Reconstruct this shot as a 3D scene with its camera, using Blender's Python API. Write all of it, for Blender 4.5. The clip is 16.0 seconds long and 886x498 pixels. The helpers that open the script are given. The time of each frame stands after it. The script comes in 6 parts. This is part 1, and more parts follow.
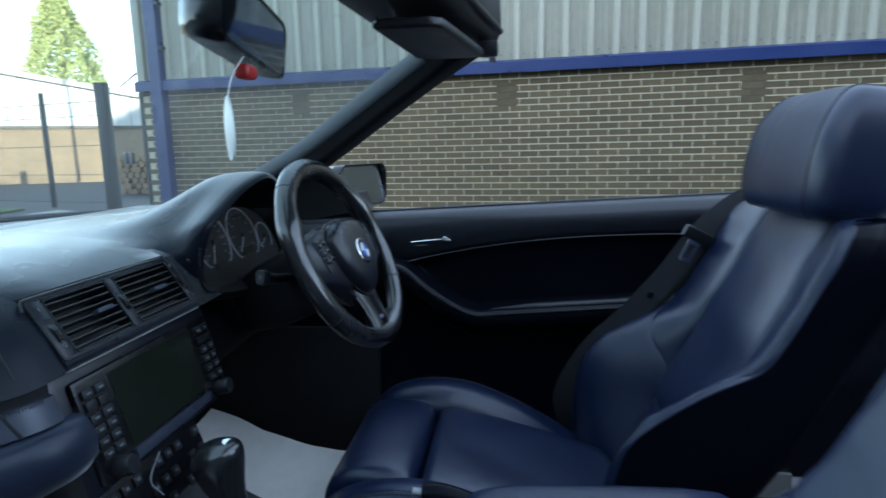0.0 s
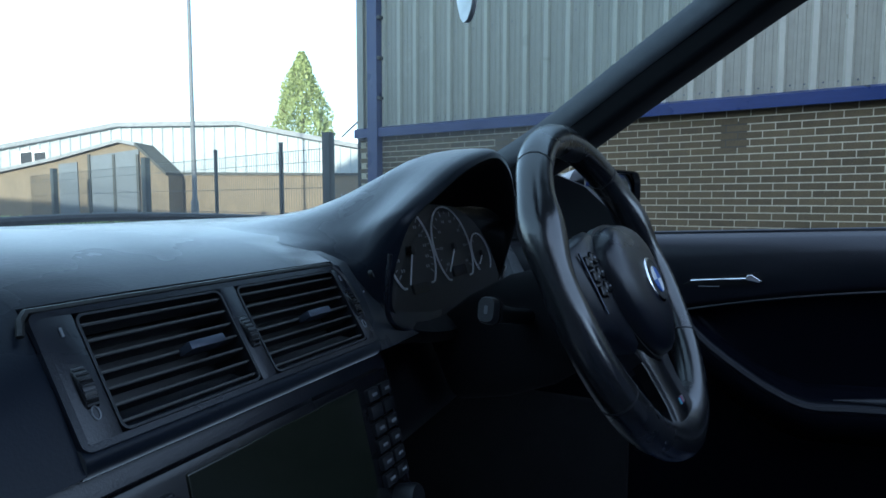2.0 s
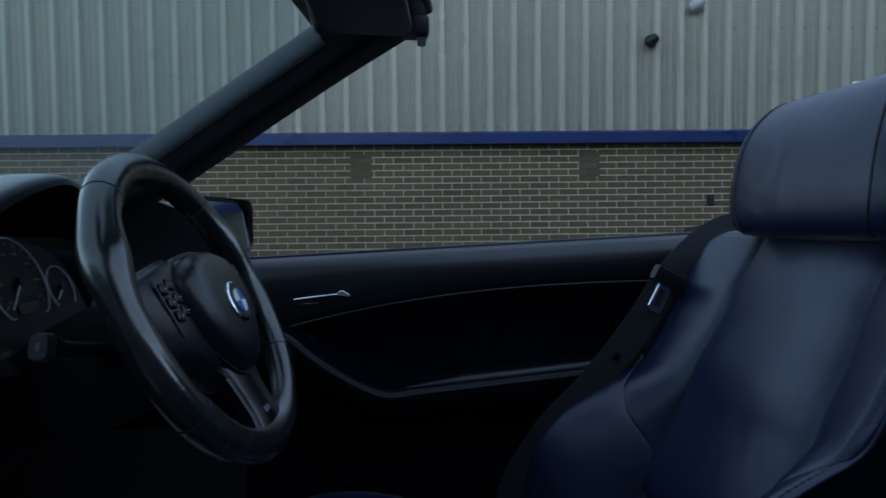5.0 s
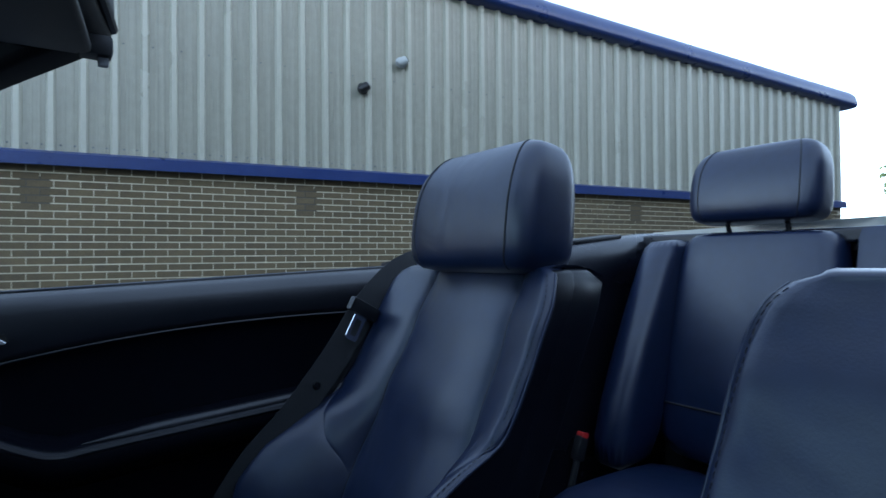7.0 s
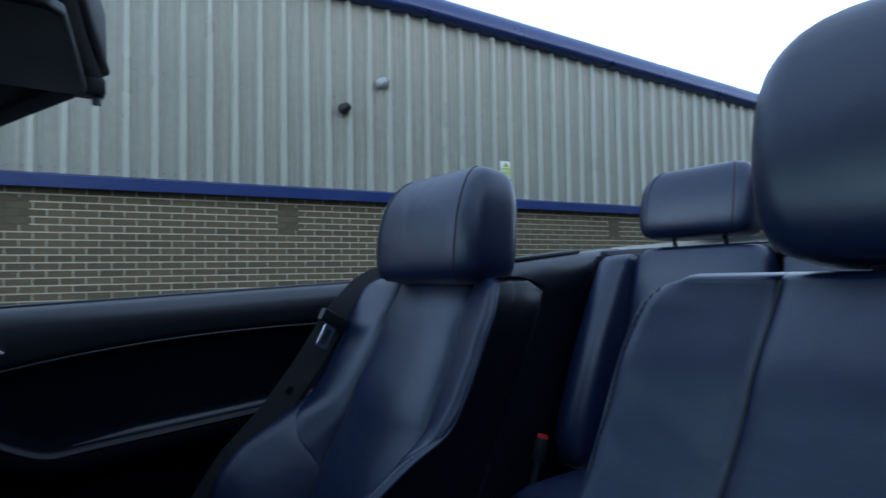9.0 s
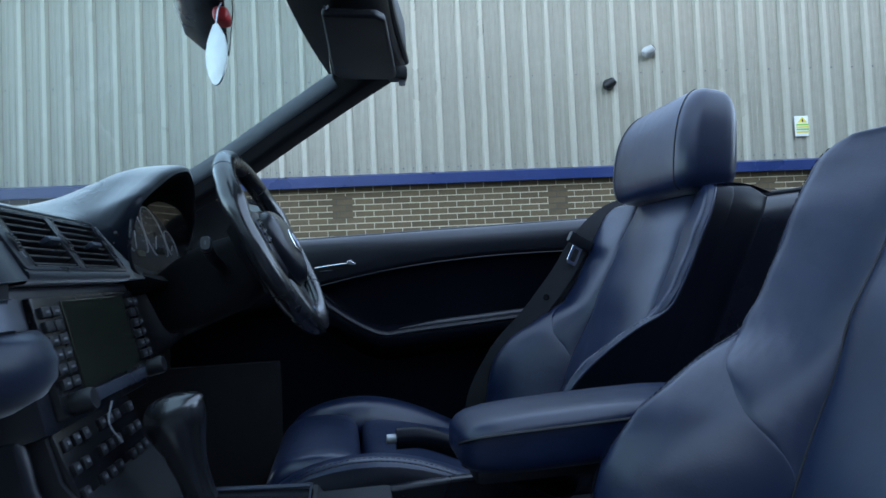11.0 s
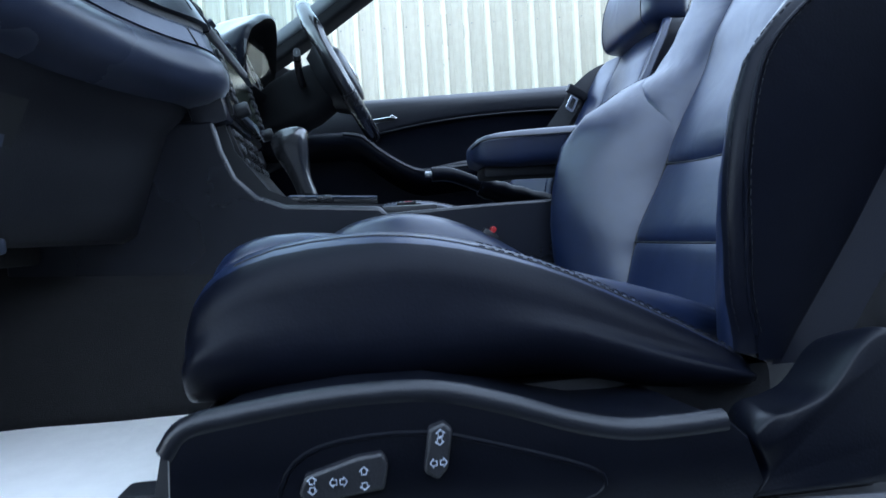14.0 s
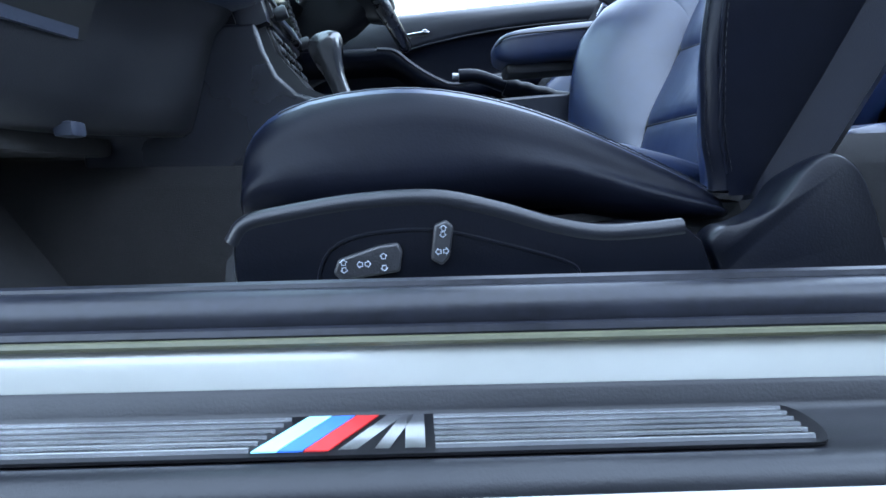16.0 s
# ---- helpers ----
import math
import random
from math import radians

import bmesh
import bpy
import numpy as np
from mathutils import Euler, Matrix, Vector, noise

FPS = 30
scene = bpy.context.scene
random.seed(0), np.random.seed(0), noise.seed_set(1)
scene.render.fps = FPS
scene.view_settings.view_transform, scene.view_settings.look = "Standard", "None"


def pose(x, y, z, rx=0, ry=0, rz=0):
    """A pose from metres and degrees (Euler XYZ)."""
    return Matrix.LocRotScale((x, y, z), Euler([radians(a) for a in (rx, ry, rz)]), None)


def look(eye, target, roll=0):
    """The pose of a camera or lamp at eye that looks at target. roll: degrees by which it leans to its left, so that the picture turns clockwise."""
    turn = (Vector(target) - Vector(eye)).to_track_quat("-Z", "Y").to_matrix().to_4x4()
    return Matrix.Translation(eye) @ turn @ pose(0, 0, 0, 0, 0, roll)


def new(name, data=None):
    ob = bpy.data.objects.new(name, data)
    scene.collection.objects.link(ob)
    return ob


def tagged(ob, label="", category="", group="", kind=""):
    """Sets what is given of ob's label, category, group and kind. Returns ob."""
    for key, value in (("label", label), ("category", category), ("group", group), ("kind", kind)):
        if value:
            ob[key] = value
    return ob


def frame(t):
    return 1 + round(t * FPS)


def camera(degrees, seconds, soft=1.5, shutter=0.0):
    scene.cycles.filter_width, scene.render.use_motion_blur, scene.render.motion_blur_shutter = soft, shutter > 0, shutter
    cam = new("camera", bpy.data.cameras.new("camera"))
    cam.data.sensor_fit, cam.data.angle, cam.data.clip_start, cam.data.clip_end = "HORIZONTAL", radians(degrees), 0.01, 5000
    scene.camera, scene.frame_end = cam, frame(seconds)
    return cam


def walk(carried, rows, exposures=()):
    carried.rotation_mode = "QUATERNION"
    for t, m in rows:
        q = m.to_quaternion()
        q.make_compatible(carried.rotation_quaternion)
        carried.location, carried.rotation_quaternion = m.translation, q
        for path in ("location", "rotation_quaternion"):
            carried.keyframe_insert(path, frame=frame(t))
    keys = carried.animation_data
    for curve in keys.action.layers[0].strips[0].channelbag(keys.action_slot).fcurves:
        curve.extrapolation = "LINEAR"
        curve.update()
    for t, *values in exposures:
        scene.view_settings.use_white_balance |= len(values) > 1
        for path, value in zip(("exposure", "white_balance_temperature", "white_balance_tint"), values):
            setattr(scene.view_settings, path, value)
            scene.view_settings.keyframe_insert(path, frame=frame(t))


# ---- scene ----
cam = camera(74.0, 16.0, shutter=0.3)
PATH = [
    (0.0, look((0.244, -0.558, 1.052), (0.000, 1.399, 0.721), -1.2)),
    (0.5, look((0.169, -0.429, 1.026), (-0.394, 1.464, 0.713), -0.2)),
    (1.0, look((0.091, -0.330, 0.999), (-0.650, 1.505, 0.703), -0.1)),
    (1.5, look((0.057, -0.248, 0.980), (-0.765, 1.557, 0.725), -0.0)),
    (2.0, look((0.052, -0.207, 0.964), (-0.806, 1.593, 0.807), 0.1)),
    (2.5, look((0.065, -0.206, 0.976), (-0.795, 1.596, 0.860), 0.0)),
    (3.0, look((0.068, -0.203, 0.968), (-0.736, 1.626, 0.882), -0.1)),
    (3.5, look((0.083, -0.198, 0.970), (-0.501, 1.712, 0.876), 0.1)),
    (4.0, look((0.102, -0.210, 0.975), (-0.206, 1.764, 0.880), 0.0)),
    (4.5, look((0.117, -0.231, 0.970), (0.124, 1.767, 0.880), -0.3)),
    (5.0, look((0.122, -0.248, 0.966), (0.395, 1.731, 0.890), -0.6)),
    (5.2, look((0.123, -0.254, 0.965), (0.494, 1.709, 0.892), -0.7)),
    (7.3, look((0.137, -0.297, 0.966), (1.360, 1.283, 1.018), -0.7)),
    (7.5, look((0.137, -0.302, 0.966), (1.408, 1.241, 1.029), -0.8)),
    (8.0, look((0.130, -0.337, 0.961), (1.466, 1.149, 1.038), -1.0)),
    (8.5, look((0.127, -0.383, 0.959), (1.478, 1.090, 1.042), -1.2)),
    (9.0, look((0.111, -0.397, 0.959), (1.294, 1.214, 1.049), -1.2)),
    (9.5, look((0.095, -0.419, 0.938), (0.916, 1.402, 1.038), -1.0)),
    (10.0, look((0.085, -0.474, 0.891), (0.669, 1.436, 0.991), -1.6)),
    (10.2, look((0.087, -0.501, 0.876), (0.599, 1.430, 0.976), -1.9)),
    (12.3, look((0.032, -0.807, 0.746), (0.316, 1.172, 0.772), -2.7)),
    (12.5, look((0.036, -0.829, 0.724), (0.315, 1.152, 0.745), -2.7)),
    (13.0, look((0.038, -0.877, 0.649), (0.304, 1.106, 0.656), -3.2)),
    (13.5, look((0.026, -0.919, 0.569), (0.277, 1.065, 0.558), -3.5)),
    (14.0, look((0.017, -0.954, 0.516), (0.247, 1.032, 0.470), -3.5)),
    (14.5, look((0.015, -0.978, 0.486), (0.221, 1.010, 0.401), -3.6)),
    (15.0, look((0.019, -0.990, 0.464), (0.193, 0.998, 0.335), -3.7)),
    (15.5, look((0.026, -1.016, 0.446), (0.152, 0.971, 0.259), -4.0)),
    (16.0, look((0.030, -1.043, 0.440), (0.106, 0.941, 0.196), -4.1)),
]
walk(cam, PATH, exposures=[(0.0, 1.85, 6500, 10), (0.6, 1.9, 6100, 10), (1.5, 1.58, 5950, 10), (2.5, 0.92, 6050, 12), (3.5, 0.42, 6450, 13), (4.1, 0.32, 6650, 12), (4.6, 0.30, 6300, 11), (5.0, 0.55, 6200, 11), (7.5, 1.38, 6100, 11), (9.0, 1.1, 6100, 11), (10.0, 1.45, 6200, 11), (12.5, 2.46, 6500, 12), (14.0, 3.0, 6650, 13), (14.6, 3.3, 6700, 13), (15.2, 3.4, 6750, 13), (16.0, 3.9, 6700, 13)])
# ==== rest
from mathutils.bvhtree import BVHTree

# ---------------------------------------------------------------- world and light
world = bpy.data.worlds.new("sky")
scene.world = world
world.use_nodes = True
wn = world.node_tree.nodes
sky = wn.new("ShaderNodeTexSky")
sky.sky_type = "NISHITA"
sky.sun_disc = False
SUN_EL, SUN_AZ = radians(11), Vector((0.35, -0.94, 0)).normalized()
sky.sun_elevation = SUN_EL
sky.sun_rotation = math.atan2(SUN_AZ.x, SUN_AZ.y)
sky.air_density, sky.dust_density, sky.ozone_density = 1.0, 1.0, 2.0
wn["Background"].inputs["Strength"].default_value = 0.15
veil = wn.new("ShaderNodeMix")  # thin white high cloud over the blue
veil.data_type, veil.blend_type = "RGBA", "ADD"
veil.inputs["Factor"].default_value = 1.0
wtc, wsep, wmap, wmul = wn.new("ShaderNodeTexCoord"), wn.new("ShaderNodeSeparateXYZ"), wn.new("ShaderNodeMapRange"), wn.new("ShaderNodeVectorMath")
wmap.interpolation_type = "SMOOTHSTEP"
for key, value in (("From Min", 0.0), ("From Max", 0.55), ("To Min", 3.6), ("To Max", 0.95)):
    wmap.inputs[key].default_value = value  # haze thickens towards the horizon
wmul.operation = "SCALE"
wmul.inputs[0].default_value = (2.0, 2.6, 3.35)
world.node_tree.links.new(wtc.outputs["Generated"], wsep.inputs[0])
world.node_tree.links.new(wsep.outputs["Z"], wmap.inputs["Value"])
world.node_tree.links.new(wmap.outputs[0], wmul.inputs["Scale"])
world.node_tree.links.new(wmul.outputs[0], veil.inputs["B"])
world.node_tree.links.new(sky.outputs[0], veil.inputs["A"])
world.node_tree.links.new(veil.outputs["Result"], wn["Background"].inputs["Color"])
sun = new("sun", bpy.data.lights.new("sun", "SUN"))
sun.data.energy, sun.data.angle, sun.data.color = 5.0, radians(0.6), (1.0, 0.9, 0.76)
d = SUN_AZ * math.cos(SUN_EL) + Vector((0, 0, math.sin(SUN_EL)))
sun.matrix_world = look(d * 60, (0, 0, 0))


# ---------------------------------------------------------------- materials
def material(name, color, rough=0.5, metal=0.0, var=0.12, scale=6.0, bump=0.0, bump_scale=200.0, coat=0.0, spec=0.5, island=0.0, obj_rand=0.0, dent=0.0, sheen=0.0):
    m = bpy.data.materials.new(name)
    m.use_nodes = True
    n, l = m.node_tree.nodes, m.node_tree.links
    b = n["Principled BSDF"]
    b.inputs["Roughness"].default_value = rough
    b.inputs["Metallic"].default_value = metal
    b.inputs["Coat Weight"].default_value = coat
    b.inputs["Sheen Weight"].default_value, b.inputs["Sheen Roughness"].default_value = sheen, 0.32
    b.inputs["Specular IOR Level"].default_value = spec
    tc = n.new("ShaderNodeTexCoord")
    t1 = n.new("ShaderNodeTexNoise")
    t1.inputs["Scale"].default_value, t1.inputs["Detail"].default_value = scale, 6
    l.new(tc.outputs["Object"], t1.inputs["Vector"])
    t2 = n.new("ShaderNodeTexNoise")
    t2.inputs["Scale"].default_value, t2.inputs["Detail"].default_value = scale * 9, 4
    l.new(tc.outputs["Object"], t2.inputs["Vector"])
    add = n.new("ShaderNodeMath")
    add.operation = "ADD"
    l.new(t1.outputs["Fac"], add.inputs[0])
    l.new(t2.outputs["Fac"], add.inputs[1])
    last = add.outputs[0]
    for amount, node, out in ((obj_rand, "ShaderNodeObjectInfo", "Random"), (island, "ShaderNodeNewGeometry", "Random Per Island")):
        if amount:
            info = n.new(node)
            mul = n.new("ShaderNodeMath")
            mul.operation = "MULTIPLY_ADD"
            l.new(info.outputs[out], mul.inputs[0])
            mul.inputs[1].default_value = amount
            l.new(last, mul.inputs[2])
            last = mul.outputs[0]
    mr = n.new("ShaderNodeMapRange")
    mr.inputs["From Min"].default_value, mr.inputs["From Max"].default_value = 0.6, 1.4 + obj_rand + island
    mr.inputs["To Min"].default_value, mr.inputs["To Max"].default_value = 1 - var, 1 + var
    l.new(last, mr.inputs["Value"])
    mix = n.new("ShaderNodeMix")
    mix.data_type, mix.blend_type = "RGBA", "MULTIPLY"
    mix.inputs["Factor"].default_value = 1
    mix.inputs["A"].default_value = (*color, 1)
    l.new(mr.outputs[0], mix.inputs["B"])
    l.new(mix.outputs["Result"], b.inputs["Base Color"])
    rr = n.new("ShaderNodeMapRange")
    rr.inputs["From Min"].default_value, rr.inputs["From Max"].default_value = 0.3, 0.7
    rr.inputs["To Min"].default_value, rr.inputs["To Max"].default_value = max(rough - 0.07, 0.02), min(rough + 0.07, 1)
    l.new(t1.outputs["Fac"], rr.inputs["Value"])
    l.new(rr.outputs[0], b.inputs["Roughness"])
    if bump:
        t3 = n.new("ShaderNodeTexNoise")
        t3.inputs["Scale"].default_value, t3.inputs["Detail"].default_value = bump_scale, 3
        l.new(tc.outputs["Object"], t3.inputs["Vector"])
        bp = n.new("ShaderNodeBump")
        bp.inputs["Strength"].default_value, bp.inputs["Distance"].default_value = bump, 0.002
        l.new(t3.outputs["Fac"], bp.inputs["Height"])
        l.new(bp.outputs[0], b.inputs["Normal"])
    if dent:
        t4, b4 = n.new("ShaderNodeTexNoise"), n.new("ShaderNodeBump")  # slack and creased hide
        t4.inputs["Scale"].default_value, t4.inputs["Detail"].default_value, t4.inputs["Distortion"].default_value = 10, 2, 0.8
        b4.inputs["Strength"].default_value, b4.inputs["Distance"].default_value = dent, 0.006
        l.new(tc.outputs["Object"], t4.inputs["Vector"])
        l.new(t4.outputs["Fac"], b4.inputs["Height"])
        if b.inputs["Normal"].is_linked:
            l.new(b4.outputs["Normal"], b.inputs["Normal"].links[0].from_node.inputs["Normal"])
        else:
            l.new(b4.outputs["Normal"], b.inputs["Normal"])
    return m


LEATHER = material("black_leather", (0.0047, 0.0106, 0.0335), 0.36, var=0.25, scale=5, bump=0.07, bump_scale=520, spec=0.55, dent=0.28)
# darker leather: holds the shade of the seat sides, also plain dark trim
LEATHER_SIDE = material("dark_and_shaded_leather", (0.0026, 0.0033, 0.0066), 0.38, var=0.2, scale=6, bump=0.08, bump_scale=420, spec=0.09, dent=0.30)
DASHTOP = material("grained_dash_top", (0.0062, 0.0088, 0.0150), 0.28, var=0.16, scale=4, bump=0.08, bump_scale=650, spec=0.16, sheen=1.0)
DASHLOW = material("lower_dash_pad", (0.0165, 0.0220, 0.0405), 0.26, var=0.14, scale=4, bump=0.08, bump_scale=650, spec=0.26, sheen=0.5)
PIPING = material("seam_piping", (0.006, 0.006, 0.008), 0.6)
SHEDGREY = material("grey_painted_store", (0.105, 0.125, 0.145), 0.6, var=0.2, scale=0.8)
SOFT = material("soft_touch_plastic", (0.0074, 0.0084, 0.0135), 0.28, var=0.16, scale=4, bump=0.12, bump_scale=700)
LINING = material("matt_black_lining", (0.0062, 0.0062, 0.0078), 0.8, var=0.2, scale=8, spec=0.25)
RINGSILVER = material("satin_silver_ring", (0.62, 0.62, 0.64), 0.35, metal=0.4, var=0.05)
DIALMARK = material("dim_dial_print", (0.26, 0.26, 0.28), 0.6)
SEATBASE = material("seat_base_plastic", (0.0022, 0.0028, 0.0052), 0.36, var=0.2, scale=7, bump=0.12, bump_scale=600, spec=0.16)
DOORPAD = material("soft_door_pad", (0.0075, 0.0085, 0.0135), 0.42, var=0.16, scale=5, bump=0.15, bump_scale=700)
# seat base plastic raised in tone, as the highlight along the trim lip
SEATLIP = material("highlight_trim_edge", (0.0032, 0.0040, 0.0070), 0.40, var=0.2, scale=7, bump=0.12, bump_scale=600, spec=0.35)
SILLCOVER = material("sill_cover_plastic", (0.0046, 0.0052, 0.0072), 0.42, var=0.2, scale=8, bump=0.1, bump_scale=500, spec=0.3)
INSERTBLACK = material("black_insert", (0.004, 0.004, 0.005), 0.5, var=0.2, scale=20, spec=0.12)
PLASTIC = material("dark_plastic", (0.0085, 0.0090, 0.0115), 0.45, var=0.12, scale=8, bump=0.2, bump_scale=600)
GLOSS = material("glossy_dark_plastic", (0.006, 0.006, 0.0075), 0.24, var=0.1, scale=8)
RIMLEATHER = material("polished_rim_leather", (0.0085, 0.0088, 0.0105), 0.23, var=0.25, scale=14, bump=0.08, bump_scale=400, spec=1.0)
CLOTH = material("woven_webbing", (0.010, 0.011, 0.014), 0.8, bump=0.4, bump_scale=900)
PILLARTRIM = material("grey_pillar_trim", (0.115, 0.125, 0.135), 0.5, var=0.1, scale=6, bump=0.3, bump_scale=500)
RIBMETAL = material("brushed_rib_metal", (0.66, 0.67, 0.70), 0.16, metal=1.0, var=0.10, scale=14)
OLIVE = material("dull_olive_strip", (0.055, 0.056, 0.03), 0.5, var=0.2, scale=20)
CARPET = material("dark_carpet", (0.0090, 0.0088, 0.0100), 0.95, var=0.3, scale=20, bump=0.9, bump_scale=900)
TRIM = material("satin_grey_trim", (0.045, 0.053, 0.075), 0.33, metal=0.3, var=0.1, scale=10)
CHROME = material("chrome", (0.75, 0.75, 0.77), 0.12, metal=1.0, var=0.05)
PAINT = material("silver_car_paint", (0.33, 0.335, 0.31), 0.32, metal=0.25, var=0.05, scale=3, coat=0.6)
RUBBER = material("rubber", (0.0058, 0.0066, 0.0105), 0.36, var=0.6, scale=16, bump=0.12, bump_scale=120, spec=0.28, dent=0.05)
WHITE_MARK = material("white_marking", (0.75, 0.75, 0.75), 0.5)
STITCH = material("worn_thread", (0.0035, 0.0045, 0.0075), 0.75, spec=0.2)
ARROWMARK = material("worn_printed_mark", (0.30, 0.33, 0.38), 0.5)
ARROWDIM = material("dim_stalk_print", (0.07, 0.072, 0.08), 0.5)
GREY_MARK = material("grey_marking", (0.16, 0.165, 0.18), 0.5)
SCREEN = material("dark_screen", (0.012, 0.014, 0.010), 0.16, var=0.05)
RED = material("red_plastic", (0.45, 0.02, 0.02), 0.4)
PAPER = material("white_paper_mat", (0.84, 0.80, 0.75), 0.85, var=0.06, scale=4, bump=0.3, bump_scale=60)
BLUEMARK = material("blue_enamel", (0.03, 0.12, 0.42), 0.3)
CYANMARK = material("light_blue_enamel", (0.25, 0.62, 0.75), 0.3)
MIRROR = material("blue_tinted_mirror", (0.16, 0.20, 0.28), 0.02, metal=1.0, var=0.0)
DOORMIRROR = material("blue_door_mirror", (0.42, 0.52, 0.66), 0.03, metal=1.0, var=0.0)
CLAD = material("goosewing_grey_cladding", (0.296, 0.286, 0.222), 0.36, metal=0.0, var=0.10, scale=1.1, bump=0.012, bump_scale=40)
# lighter copy of CLAD, for the light that the ribs catch
CLADRIB = material("lit_rib_cladding", (0.400, 0.388, 0.308), 0.33, var=0.06, scale=1.3)
CAMGREY = material("pale_grey_plastic", (0.40, 0.41, 0.39), 0.45)
BLUETRIM = material("blue_coated_steel", (0.012, 0.030, 0.118), 0.32, var=0.15, scale=2)
BRICK = material("buff_brick", (0.112, 0.083, 0.042), 0.85, var=0.50, scale=9, bump=0.8, bump_scale=160, obj_rand=0.5)
BRICKFAR = material("buff_brick_joined", (0.112, 0.083, 0.042), 0.85, var=0.50, scale=9, bump=0.8, bump_scale=160, island=0.5)
MORTAR = material("pale_mortar", (0.54, 0.475, 0.34), 0.95, var=0.15, scale=8, bump=0.5, bump_scale=120)
CONCRETE = material("grey_concrete", (0.075, 0.066, 0.05), 0.9, var=0.2, scale=3, bump=0.5, bump_scale=90)
BLOCKWALL = material("dark_sun_block_wall", (0.042, 0.044, 0.048), 0.9, var=0.25, scale=0.8, bump=0.4, bump_scale=40)
ASPHALT = material("asphalt", (0.055, 0.055, 0.057), 0.9, var=0.3, scale=1.2, bump=0.8, bump_scale=120)
GRASS = material("grass", (0.06, 0.10, 0.025), 0.9, var=0.4, scale=3)
LEAF = material("conifer_foliage", (0.30, 0.36, 0.15), 0.8, var=0.3, scale=2, island=0.3)
BARK = material("bark", (0.08, 0.055, 0.035), 0.9, var=0.3, scale=10)
VENTEDGE = material("pale_slat_edge", (0.045, 0.042, 0.040), 0.45, var=0.3, scale=30)
STEEL = material("dark_green_steel", (0.022, 0.028, 0.026), 0.5, var=0.15)
LAMPGREY = material("weathered_grey_column", (0.13, 0.14, 0.15), 0.6, var=0.2, scale=2)
GALV = material("galvanised_steel", (0.33, 0.34, 0.35), 0.45, metal=0.6)
SHED = material("pale_shed_cladding", (0.33, 0.37, 0.39), 0.5, var=0.15, scale=0.6)
SHEDROOF = material("shed_roof_sheet", (0.20, 0.21, 0.22), 0.6, var=0.2, scale=0.5)
ORANGEBRICK = material("orange_brickwork", (0.22, 0.105, 0.05), 0.9, var=0.25, scale=1.5)
TAN = material("tan_brickwork", (0.17, 0.135, 0.095), 0.9, var=0.25, scale=1.5)
WOOD = material("cut_timber", (0.26, 0.17, 0.09), 0.8, var=0.3, scale=6, island=0.5)
YELLOW = material("yellow_sign_ink", (0.75, 0.62, 0.05), 0.5)
GREENMARK = material("green_sign_ink", (0.25, 0.55, 0.08), 0.5)
WHITEP = material("white_plastic", (0.75, 0.76, 0.74), 0.4)
BLACKM = material("black_ink", (0.01, 0.01, 0.01), 0.5)


def glass_material(name, tint, rough=0.0, glare=0.0, power=4.0):
    m = bpy.data.materials.new(name)
    m.use_nodes = True
    n, l = m.node_tree.nodes, m.node_tree.links
    n.remove(n["Principled BSDF"])
    tr, gl, mx, lw = n.new("ShaderNodeBsdfTransparent"), n.new("ShaderNodeBsdfGlossy"), n.new("ShaderNodeMixShader"), n.new("ShaderNodeLayerWeight")
    lw.inputs["Blend"].default_value = 0.5
    pw, fr = n.new("ShaderNodeMath"), n.new("ShaderNodeMath")
    pw.operation, fr.operation = "POWER", "MULTIPLY_ADD"
    pw.inputs[1].default_value, fr.inputs[1].default_value, fr.inputs[2].default_value = power, 0.5, 0.025 if power < 5 else 0.012
    l.new(lw.outputs["Facing"], pw.inputs[0])
    l.new(pw.outputs[0], fr.inputs[0])
    tr.inputs["Color"].default_value = (*tint, 1)
    gl.inputs["Roughness"].default_value = rough
    l.new(fr.outputs[0], mx.inputs[0])
    l.new(tr.outputs[0], mx.inputs[1])
    l.new(gl.outputs[0], mx.inputs[2])
    # a pale translucent share in the glass imitates veiling glare
    if glare:
        df, mf = n.new("ShaderNodeBsdfTranslucent"), n.new("ShaderNodeMixShader")
        df.inputs["Color"].default_value = (0.86, 0.88, 0.88, 1)
        mf.inputs[0].default_value = glare
        l.new(mx.outputs[0], mf.inputs[1])
        l.new(df.outputs[0], mf.inputs[2])
        mx = mf
    l.new(mx.outputs[0], n["Material Output"].inputs[0])
    return m


GLASS = glass_material("green_tinted_glass", (0.63, 0.72, 0.69), glare=0.035)
CLEAR = glass_material("clear_cover", (0.92, 0.92, 0.92), power=6.0)


# ---------------------------------------------------------------- builders
def thing(name, label, category, at=(0, 0, 0), group="", kind=""):
    ob = new(name)
    ob.empty_display_size = 0.05
    ob.location = at
    return tagged(ob, label, category, group, kind)


